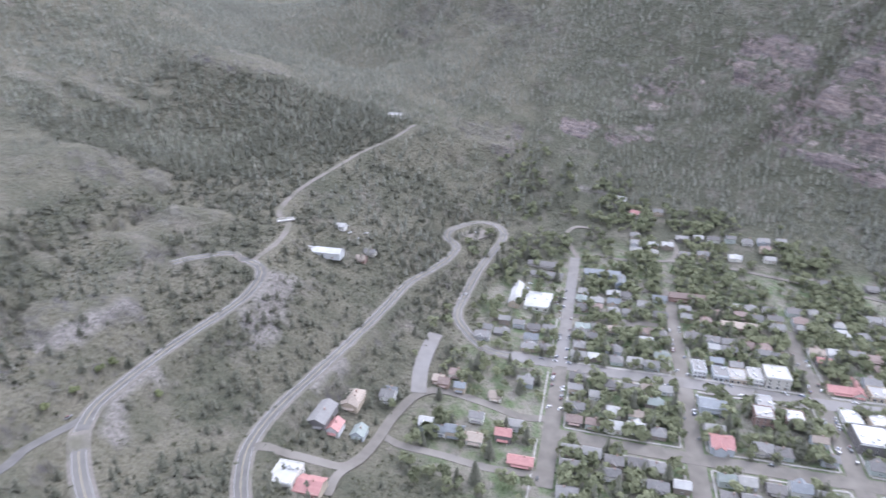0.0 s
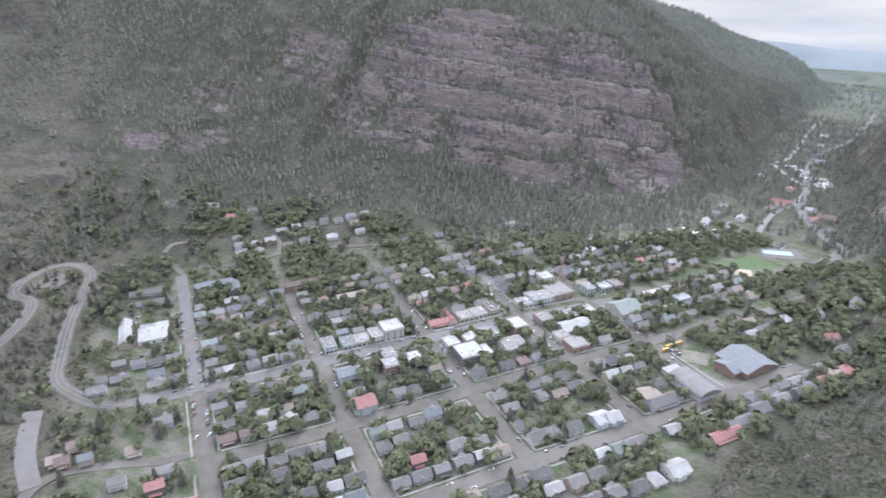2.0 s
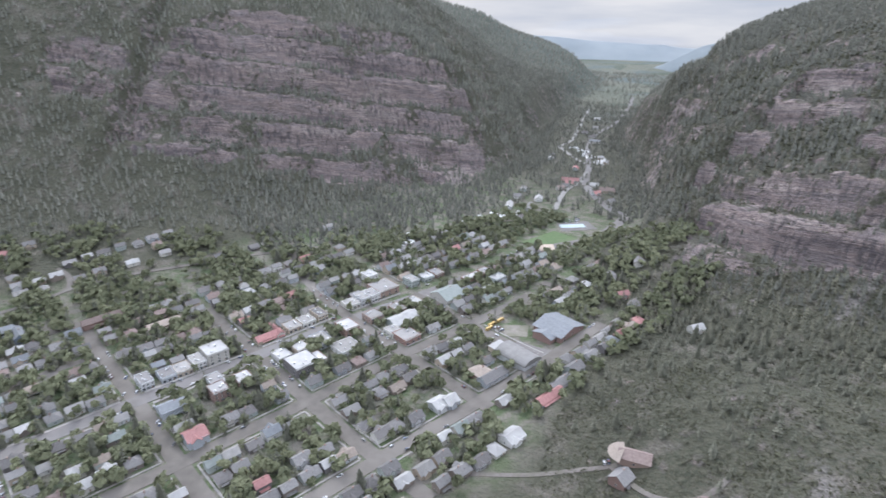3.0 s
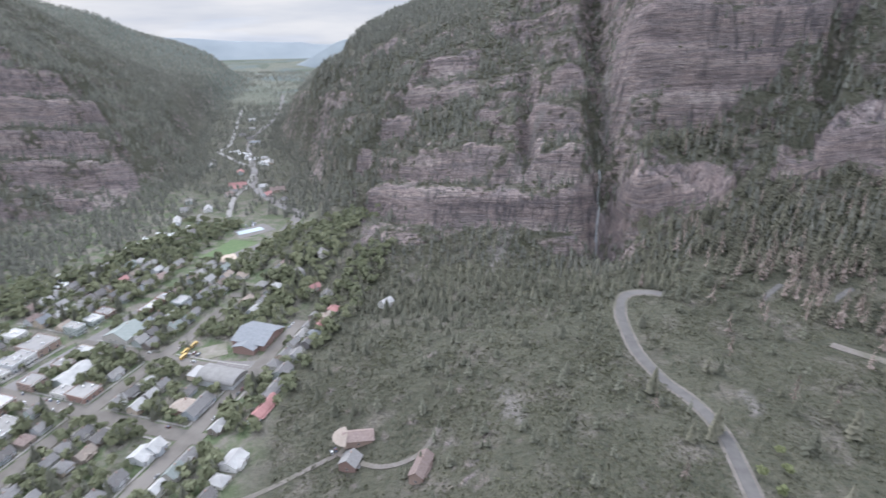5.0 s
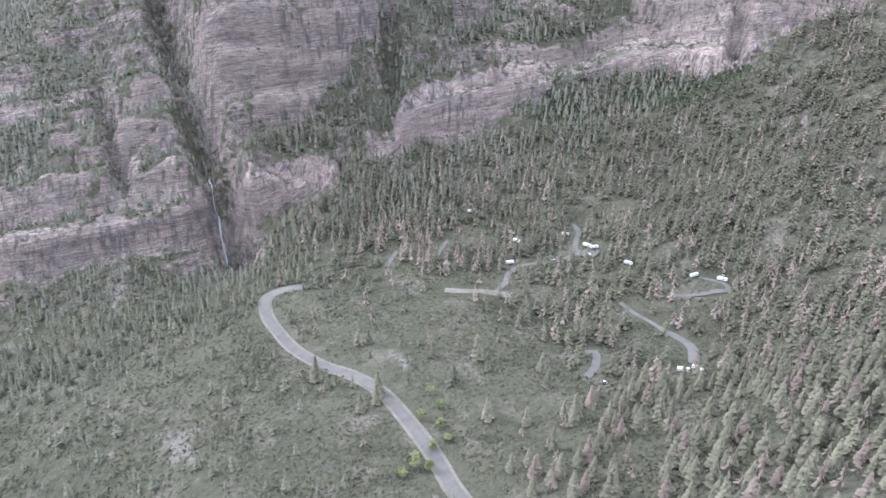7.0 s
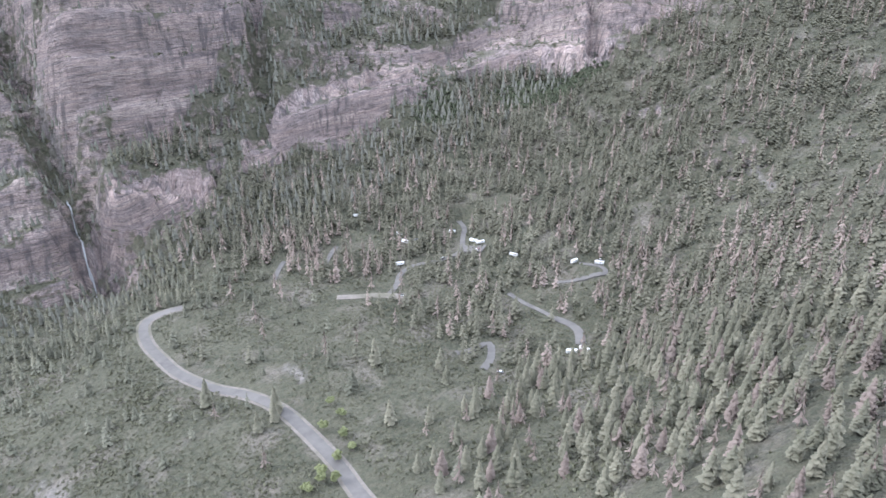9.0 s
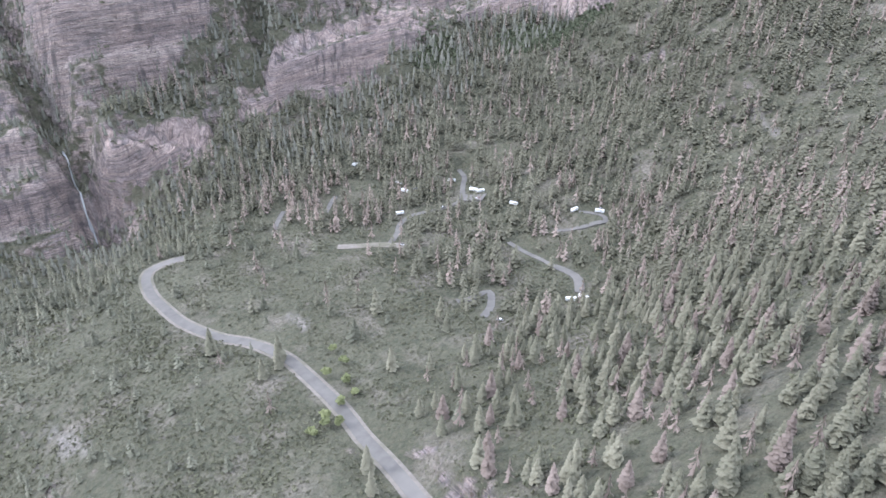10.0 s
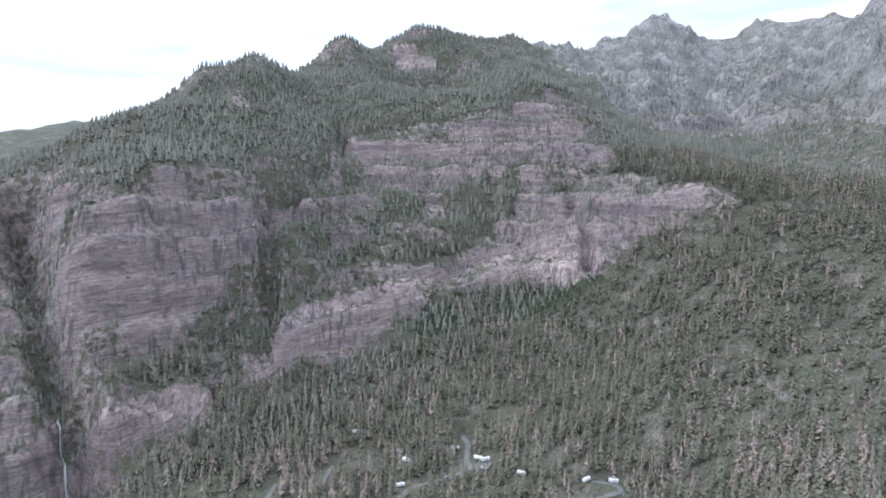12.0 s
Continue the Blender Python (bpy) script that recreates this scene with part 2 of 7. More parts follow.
SOFT = 25.0
gap = np.hypot(PLAN[:, None, 0] - PLAN[None, :, 0], PLAN[:, None, 1] - PLAN[None, :, 1])
system = np.zeros((len(PLAN) + 3, len(PLAN) + 3))
system[:-3, :-3] = -np.sqrt(gap ** 2 + SOFT ** 2) + np.eye(len(PLAN)) * 12.0
system[:-3, -3], system[:-3, -2:] = 1, PLAN[:, :2] / 1000
system[-3:, :-3] = system[:-3, -3:].T
WEIGHTS = np.linalg.solve(system, np.concatenate([PLAN[:, 2], np.zeros(3)]))


def smooth_height(x, y):
    out = WEIGHTS[-3] + WEIGHTS[-2] * x / 1000 + WEIGHTS[-1] * y / 1000
    for k in range(len(PLAN)):
        out = out - WEIGHTS[k] * np.sqrt((x - PLAN[k, 0]) ** 2 + (y - PLAN[k, 1]) ** 2 + SOFT ** 2)
    return out


def ramp(v, lo, hi):
    t = np.clip((v - lo) / (hi - lo), 0, 1)
    return t * t * (3 - 2 * t)


def axis(stretches, lo, hi, grow=1.12):
    """Grid lines: even stretches of given step, growing coarser outside them."""
    mid = [stretches[0][0]]
    for a, b, step in stretches:
        while mid[-1] < b:
            mid.append(mid[-1] + step)
    down, up, s = [mid[0]], [mid[-1]], stretches[0][2]
    while down[-1] > lo:
        s = min(s * grow, 60)
        down.append(down[-1] - s)
    s = stretches[-1][2]
    while up[-1] < hi:
        s = min(s * grow, 11 if len(up) < 62 else 60)
        up.append(up[-1] + s)
    return np.array(down[:0:-1] + mid + up[1:])


XS = axis(((-1250, -430, 6.0), (-430, 800, 4.1), (800, 1720, 7.2)), -4900, 3600)
YS = axis(((-420, 590, 6.8), (590, 960, 3.5), (960, 1400, 7.0)), -2500, 4900)
GX, GY = np.meshgrid(XS, YS)
# ribs and gullies: look the height up at a shifted place where the land is steep
base = smooth_height(GX, GY)
gy, gx = np.gradient(base, YS, XS)
steep = np.hypot(gx, gy)
rough = ramp(steep, 0.5, 1.1) * ramp(base, 18, 60)
wx = rough * (34 * fractal(GX, GY, 130, 3) + 10 * fractal(GX, GY, 28, 9, 3))
wy = rough * (34 * fractal(GX, GY, 130, 17) + 10 * fractal(GX, GY, 28, 23, 3))
HEIGHT = smooth_height(GX + wx, GY + wy)
gy, gx = np.gradient(HEIGHT, YS, XS)
steep = np.hypot(gx, gy)
# strata: the steep faces break into risers and ledges along gently dipping beds
cliffy = ramp(steep, 0.68, 1.1)


def inside(outline, x, y):
    hit = np.zeros(x.shape, bool)
    for (ax, ay), (bx, by) in zip(outline, outline[1:] + outline[:1]):
        if ay != by:
            hit ^= ((ay > y) != (by > y)) & (x < (bx - ax) * (y - ay) / (by - ay) + ax)
    return hit


def softened(mask, rounds):
    for _ in range(rounds):
        mask = 0.5 * mask + 0.125 * (np.roll(mask, 1, 0) + np.roll(mask, -1, 0) + np.roll(mask, 1, 1) + np.roll(mask, -1, 1))
    return mask


# where bare rock shows and where woods cover the slope, apart from its steepness
ux, uy = GX + 16 * fractal(GX, GY, 40, 33), GY + 16 * fractal(GX, GY, 40, 37)
ragged = fractal(GX, GY, 34, 34, 4)
BARE = np.full(GX.shape, 0.5)
for woods in (GX < -640, (GX < -325) & (GY > 630), (GX > 110) & (GX * 0.62 + GY * 0.78 < 830) & (HEIGHT < 330)):
    BARE[woods] = 0.3 + 0.35 * ragged[woods]
for outline, share, mixed in COVER:
    within = inside(outline, ux, uy)
    BARE[within] = share + mixed * ragged[within]
BARE[(GX > 150) & (np.degrees(np.arctan2(GX, GY)) > 27) & (GX * 0.62 + GY * 0.78 < 560)] = 0.15
domes = np.zeros(GX.shape)
for outline in BEDROCK:
    domes[inside(outline, ux, uy)] = 1.0
swell = softened(domes, 6)
BARE = np.where(domes > 0, 0.78 + 0.5 * fractal(GX, GY, 30, 39, 3), BARE)
BARE = np.where((GX > 1020) & (HEIGHT > 500), 0.82 + 0.5 * fractal(GX, GY, 90, 40, 4), BARE)
BARE = np.clip(softened(BARE, 1), 0, 1)
HEIGHT = HEIGHT + 9.0 * swell
cliffy = np.where(BARE < 0.3, cliffy * 0.4, np.where(BARE > 0.55, np.maximum(cliffy, ramp(steep, 0.3, 0.7)), cliffy))
# the beds: gently dipping in the west, level in the upper wall, steeply tilted in the lowest band
tilted = softened((inside(lower_band, GX, GY) | inside(band_foot, GX, GY)).astype(float), 10)
BED_OFFSET = 6 * fractal(GX, GY, 300, 31, 2) - 0.1 * np.clip(GX, -500, 250) + 0.19 * (GY - 800) * ramp(-GX, -450, -150) - 0.22 * tilted * (GX - 380)
bed = HEIGHT + BED_OFFSET
for period, share, lo, hi in ((47.0, 0.85, 0.5, 0.97), (15.5, 0.7, 0.45, 0.95), (5.3, 0.6, 0.4, 0.95)):
    shift = bed + period * 0.35 * fractal(GX, GY, 160, int(period), 3)
    part_of = shift / period - np.floor(shift / period)
    step = cliffy * share * period * (ramp(part_of, lo, hi) - part_of)
    HEIGHT, bed = HEIGHT + step, bed + step
# joints and buttresses break the risers across
HEIGHT = HEIGHT + cliffy * ramp(BARE, 0.55, 0.8) * (5.5 * fractal(GX, GY, 26, 57, 3) - 5 * ramp(np.abs(fractal(GX, GY, 48, 58, 2)), 0.05, 0.0))
wild = ramp(HEIGHT, 10, 40)
HEIGHT = HEIGHT + wild * (5 * fractal(GX, GY, 90, 41, 4) + 1.2 * fractal(GX, GY, 14, 47, 2))
HEIGHT = HEIGHT + ramp(HEIGHT, 380, 600) * (55 * np.abs(fractal(GX, GY, 260, 51, 5)) - 22)


# the flat floor of the valley to the north
FLOOR = [(-470, 600, 0, 60), (-575, 718, -6, 140), (-620, 818, -9, 140), (-690, 1003, -21, 112), (-790, 1135, -30, 105), (-910, 1270, -40, 108), (-1135, 1678, -64, 120), (-1275, 1960, -82, 135), (-1600, 2650, -118, 180), (-2129, 3522, -155, 480), (-2500, 4300, -185, 760)]
for (ax, ay, az, aw), (bx, by, bz, bw) in zip(FLOOR[:-1], FLOOR[1:]):
    t = np.clip(((GX - ax) * (bx - ax) + (GY - ay) * (by - ay)) / ((bx - ax) ** 2 + (by - ay) ** 2), 0, 1)
    d = np.hypot(GX - ax - t * (bx - ax), GY - ay - t * (by - ay))
    w = 1 - ramp(d / (aw + t * (bw - aw)), 0.8, 1.45)
    HEIGHT = HEIGHT * (1 - w) + (az + t * (bz - az) + 2 * fractal(GX, GY, 120, 97, 3)) * w
# ravines cut into the faces
FALLS_RAVINE = [(-8, 596), (-16, 640), (-22, 690), (-34, 760), (-46, 835), (-60, 930), (-70, 1000)]
RAVINES = [(FALLS_RAVINE, 72, 32),
    ([(-869, -117), (-904, -115), (-950, -109), (-1003, -103), (-1100, -110)], 13, 30),            ([(-845, 540), (-893, 584), (-955, 647), (-1020, 720)], 12, 14),
    ([(-1037, -250), (-1184, -220), (-1299, -181)], 14, 34),
           ([(227, 853), (316, 922), (385, 978), (405, 1054)], 34, 22),
    ([(595, 626), (630, 668), (649, 719)], 26, 12),
    ([(190, 735), (205, 790), (215, 850)], 40, 16),
    ([(-950, 178), (-1000, 232), (-1052, 291), (-1125, 355), (-1200, 420)], 26, 24),
    ([(-110, 690), (-125, 760), (-140, 850)], 22, 14)]
CUTS = np.zeros(GX.shape)
for line, deep, wide in RAVINES:
    for (ax, ay), (bx, by) in zip(line[:-1], line[1:]):
        i0, i1 = np.searchsorted(XS, (min(ax, bx) - 70, max(ax, bx) + 70))
        j0, j1 = np.searchsorted(YS, (min(ay, by) - 70, max(ay, by) + 70))
        gx0, gy0 = GX[j0:j1, i0:i1], GY[j0:j1, i0:i1]
        t = np.clip(((gx0 - ax) * (bx - ax) + (gy0 - ay) * (by - ay)) / ((bx - ax) ** 2 + (by - ay) ** 2), 0, 0.999)
        d = np.hypot(gx0 - ax - t * (bx - ax), gy0 - ay - t * (by - ay)) + 7 * fractal(gx0, gy0, 40, 61, 3)
        CUTS[j0:j1, i0:i1] = np.maximum(CUTS[j0:j1, i0:i1], deep * (1 - ramp(d, 2, wide)))
# crags on the skyline
for px, py, tall, wide in ((180, 1146, 14, 50), (300, 1214, 10, 80), (513, 1324, 16, 60), (722, 1338, 8, 110), (982, 1326, 12, 60), (1459, 1218, 20, 80), (1644, 1048, 30, 90), (1681, 772, 40, 120)):
    HEIGHT = HEIGHT + tall * np.exp(-((GX - px) ** 2 + (GY - py) ** 2) / wide ** 2) * (1 + 0.8 * fractal(GX, GY, 60, 66, 4))
# the grey peaks are fluted and broken
peaks = ramp(GX, 900, 1100) * ramp(HEIGHT, 400, 520)
heading, reach = np.arctan2(GX, GY) * 1500, np.hypot(GX, GY)
heading = heading + 60 * fractal(GX, GY, 240, 90, 3)
HEIGHT = HEIGHT + peaks * (80 * (0.2 - np.abs(fractal(heading, reach * 0.3, 210, 91, 3))) + 40 * (0.2 - np.abs(fractal(heading, reach * 0.16, 80, 95, 3))) + 30 * np.abs(fractal(GX, GY, 60, 96, 3)) - 10 + 13 * ramp(fractal(heading, reach * 0.5, 42, 98, 3), 0.0, 0.3))
HEIGHT = HEIGHT - CUTS * ramp(HEIGHT, 45, 110)


# scree: chutes below the ledges, fans at their feet, talus under the highway
CHUTES = [
    ([(-452, -262), (-430, -264), (-405, -254), (-369, -243)], 19),
    ([(-444, -259), (-438, -251)], 8),
    ([(-301, -285), (-262, -283), (-239, -268)], 10),
    ([(-388, -186), (-347, -187)], 7),
    ([(-337, -328), (-289, -338), (-272, -349)], 10),
    ([(-102, 738), (-112, 733), (-114, 685)], 5),
    ([(-110, 628), (-117, 581)], 9),
    ([(-36, 807), (-25, 738)], 5),
    ([(-240, 585), (-188, 554)], 3),
    ([(-62, 347), (-43, 314)], 9),
    ([(88, 362), (95, 344)], 6),
    ([(-107, 744), (-117, 685)], 5),
    ([(318, 685), (295, 662)], 6),
    ([(399, 645), (399, 622)], 5),
    ([(-113, 630), (-124, 602)], 8),
    ([(682, 730), (619, 651)], 5),
    ([(410, 654), (395, 636)], 6),
    ([(575, 786), (545, 767)], 4),
    ([(331, 1016), (330, 960)], 4),
    ([(414, 1057), (393, 1025)], 7),
    ([(515, 328), (490, 283)], 6),
    ([(-890, -16), (-891, 19), (-871, 33)], 9),
    ([(-1196, -18), (-1189, 40)], 5),
    ([(-104, 632), (-119, 595), (-120, 560)], 5)]
SCREE = np.zeros(GX.shape)
for line, wide in CHUTES:
    for (ax, ay), (bx, by) in zip(line[:-1], line[1:]):
        i0, i1 = np.searchsorted(XS, (min(ax, bx) - 40, max(ax, bx) + 40))
        j0, j1 = np.searchsorted(YS, (min(ay, by) - 40, max(ay, by) + 40))
        gx0, gy0 = GX[j0:j1, i0:i1], GY[j0:j1, i0:i1]
        t = np.clip(((gx0 - ax) * (bx - ax) + (gy0 - ay) * (by - ay)) / ((bx - ax) ** 2 + (by - ay) ** 2 + 1), 0, 1)
        d = np.hypot(gx0 - ax - t * (bx - ax), gy0 - ay - t * (by - ay)) + wide * 0.9 * fractal(gx0, gy0, 14, 62, 3)
        SCREE[j0:j1, i0:i1] = np.maximum(SCREE[j0:j1, i0:i1], 1 - ramp(d, wide * 0.35, wide * 0.7))
PALE = np.maximum(softened(tilted, 2), 0.35 * inside(upper_cliff, ux, uy))


def ground(x, y):
    """The land's height at places of the plan."""
    x, y = np.asarray(x, float), np.asarray(y, float)
    i = np.clip(np.searchsorted(XS, x) - 1, 0, len(XS) - 2)
    j = np.clip(np.searchsorted(YS, y) - 1, 0, len(YS) - 2)
    fx, fy = (x - XS[i]) / (XS[i + 1] - XS[i]), (y - YS[j]) / (YS[j + 1] - YS[j])
    return (HEIGHT[j, i] * (1 - fx) + HEIGHT[j, i + 1] * fx) * (1 - fy) + (HEIGHT[j + 1, i] * (1 - fx) + HEIGHT[j + 1, i + 1] * fx) * fy


def mesh_of(name, verts, faces, material, smooth=False):
    me = bpy.data.meshes.new(name)
    verts, faces = np.asarray(verts, np.float32), np.asarray(faces, np.int32)
    n, k = faces.shape
    me.vertices.add(len(verts))
    me.vertices.foreach_set("co", verts.ravel())
    me.loops.add(n * k)
    me.loops.foreach_set("vertex_index", faces.ravel())
    me.polygons.add(n)
    me.polygons.foreach_set("loop_start", np.arange(0, n * k, k, dtype=np.int32))
    me.polygons.foreach_set("use_smooth", np.full(n, smooth))
    me.update(calc_edges=True)
    me.materials.append(material)
    return me



# roads of the hills, benched into the slopes
HIGHWAY = [(-486, -60, 1), (-486, -81, 3), (-506, -104, 6), (-532, -121, 9), (-570, -122, 11), (-635, -118, 15), (-690, -108, 20), (-729, -106, 22), (-752, -122, 25),
           (-748, -147, 27), (-716, -168, 29), (-688, -171, 30), (-667, -154, 28), (-640, -152, 28), (-603, -159, 29), (-550, -177, 31), (-486, -182, 34),
           (-425, -188, 37), (-367, -195, 40), (-314, -201, 43), (-273, -198, 46), (-242, -185, 49), (-215, -170, 51), (-178, -170, 55), (-165, -205, 62),
           (-192, -243, 69), (-219, -272, 71), (-247, -289, 73), (-271, -292, 74), (-322, -288, 75), (-376, -275, 78), (-409, -271, 80), (-436, -276, 83), (-449, -290, 86),
           (-453, -305, 90), (-442, -322, 94), (-410, -345, 98)]
CANYON_ROAD = [(-452, -296, 86), (-486, -294, 86), (-523, -298, 86), (-544, -305, 88), (-552, -319, 91), (-575, -327, 94), (-619, -328, 99), (-688, -315, 106), (-755, -304, 110), (-820, -278, 117), (-872, -264, 125)]
SPUR_ROAD = [(-150, -300, 90), (-184, -288, 86), (-207, -293, 82), (-230, -292, 77), (-246, -289, 74)]
CAMP_ROAD = [(92, 120, 104), (88, 160, 98), (87, 198, 92), (85, 228, 87), (84, 256, 84), (78, 294, 83), (72, 320, 82), (58, 348, 81), (41, 369, 79), (25, 399, 78), (16, 434, 76), (11, 463, 74), (12, 489, 74), (21, 500, 74), (44, 502, 76)]
CAMP_LOOP = [(196, 424, 83), (211, 439, 83), (223, 456, 83), (242, 466, 83), (272, 460, 85), (290, 461, 88), (305, 481, 92), (315, 494, 96), (320, 513, 98)]
CAMP_LANE = [(323, 363, 88), (343, 347, 92), (357, 338, 97), (361, 349, 101), (350, 363, 101)]
CAMP_LINK = [(285, 376, 83), (287, 359, 82), (291, 342, 81), (293, 325, 81)]
CAMP_SPUR = [(293, 325, 81), (296, 314, 81), (294, 299, 82), (281, 282, 83)]
CAMP_BAY = [(200, 322, 81), (211, 321, 80), (229, 323, 78), (216, 302, 81), (203, 292, 83)]
LOWER_LANE = [(-272, -194, 46), (-284, -170, 40), (-293, -146, 33), (-308, -139, 27), (-340, -136, 18), (-370, -133, 13), (-400, -122, 9), (-412, -102, 7), (-409, -68, 4), (-402, -39, 2), (-406, -20, 1)]
LOWER_BRANCH = [(-345, -135, 17), (-340, -122, 15), (-340, -89, 9), (-337, -55, 5), (-342, -15, 1)]
LOWER_DRIVE = [(-306, -138, 27), (-284, -143, 33), (-258, -139, 34)]
OLD_BED = [(-400, -123, 9), (-435, -130, 10), (-485, -131, 12)]
CAMP_TRACK = [(121, 503, 81), (130, 517, 84), (139, 530, 86)]
CAMP_PATH = [(171, 508, 84), (182, 522, 86), (193, 535, 88)]


def curve_points(rows, step=5.0):
    """Points along a smooth line through the rows."""
    p = [rows[0]] + list(rows) + [rows[-1]]
    p = np.array(p, float)
    out = []
    for i in range(1, len(p) - 2):
        n = max(1, int(np.hypot(*(p[i + 1] - p[i])[:2]) / step))
        for k in range(n):
            t = k / n
            out.append(0.5 * (2 * p[i] + (p[i + 1] - p[i - 1]) * t + (2 * p[i - 1] - 5 * p[i] + 4 * p[i + 1] - p[i + 2]) * t * t + (3 * p[i] - p[i - 1] - 3 * p[i + 1] + p[i + 2]) * t ** 3))
    out.append(p[-2])
    return np.array(out)


for rows, half in ((HIGHWAY, 7.5), (CANYON_ROAD, 5), (SPUR_ROAD, 5), (CAMP_ROAD, 6.5), (CAMP_LOOP, 4), (CAMP_LANE, 4), (CAMP_LINK, 4), (CAMP_SPUR, 4), (CAMP_BAY, 4), (CAMP_TRACK, 3), (CAMP_PATH, 3)):
    for px, py, pz in curve_points(rows, 4.0):
        i0, i1 = np.searchsorted(XS, (px - 24, px + 24))
        j0, j1 = np.searchsorted(YS, (py - 24, py + 24))
        d = np.hypot(GX[j0:j1, i0:i1] - px, GY[j0:j1, i0:i1] - py)
        w = 1 - ramp(d, half, half + 12)
        HEIGHT[j0:j1, i0:i1] = HEIGHT[j0:j1, i0:i1] * (1 - w) + (pz - 0.1) * w

# ---- materials ----
def node_material(name, rough=0.9, metal=0.0):
    m = bpy.data.materials.new(name)
    m.use_nodes = True
    b = m.node_tree.nodes["Principled BSDF"]
    b.inputs["Roughness"].default_value, b.inputs["Metallic"].default_value = rough, metal
    b.inputs["Specular IOR Level"].default_value = 0.25
    return m, m.node_tree.nodes, m.node_tree.links, b


def noise_fac(n, l, vec, scale, detail=4.0, lo=0.35, hi=0.65):
    t = n.new("ShaderNodeTexNoise")
    t.inputs["Scale"].default_value, t.inputs["Detail"].default_value = scale, detail
    l.new(vec, t.inputs["Vector"])
    r = n.new("ShaderNodeMapRange")
    r.inputs[1].default_value, r.inputs[2].default_value = lo, hi
    l.new(t.outputs["Fac"], r.inputs[0])
    return r.outputs[0]


def blend(n, l, fac, a, b, mode="MIX"):
    x = n.new("ShaderNodeMix")
    x.data_type, x.blend_type = "RGBA", mode
    for sock, v in ((x.inputs[0], fac), (x.inputs[6], a), (x.inputs[7], b)):
        if isinstance(v, (int, float)):
            sock.default_value = v
        elif isinstance(v, tuple):
            sock.default_value = (*v, 1)
        else:
            l.new(v, sock)
    return x.outputs[2]


def calc(n, l, op, a, b=0.0):
    x = n.new("ShaderNodeMath")
    x.operation = op
    for sock, v in ((x.inputs[0], a), (x.inputs[1], b)):
        if isinstance(v, (int, float)):
            sock.default_value = v
        else:
            l.new(v, sock)
    return x.outputs[0]


def bumped(n, l, b, fac, strength=0.4, dist=0.5):
    x = n.new("ShaderNodeBump")
    x.inputs["Strength"].default_value, x.inputs["Distance"].default_value = strength, dist
    l.new(fac, x.inputs["Height"])
    l.new(x.outputs["Normal"], b.inputs["Normal"])


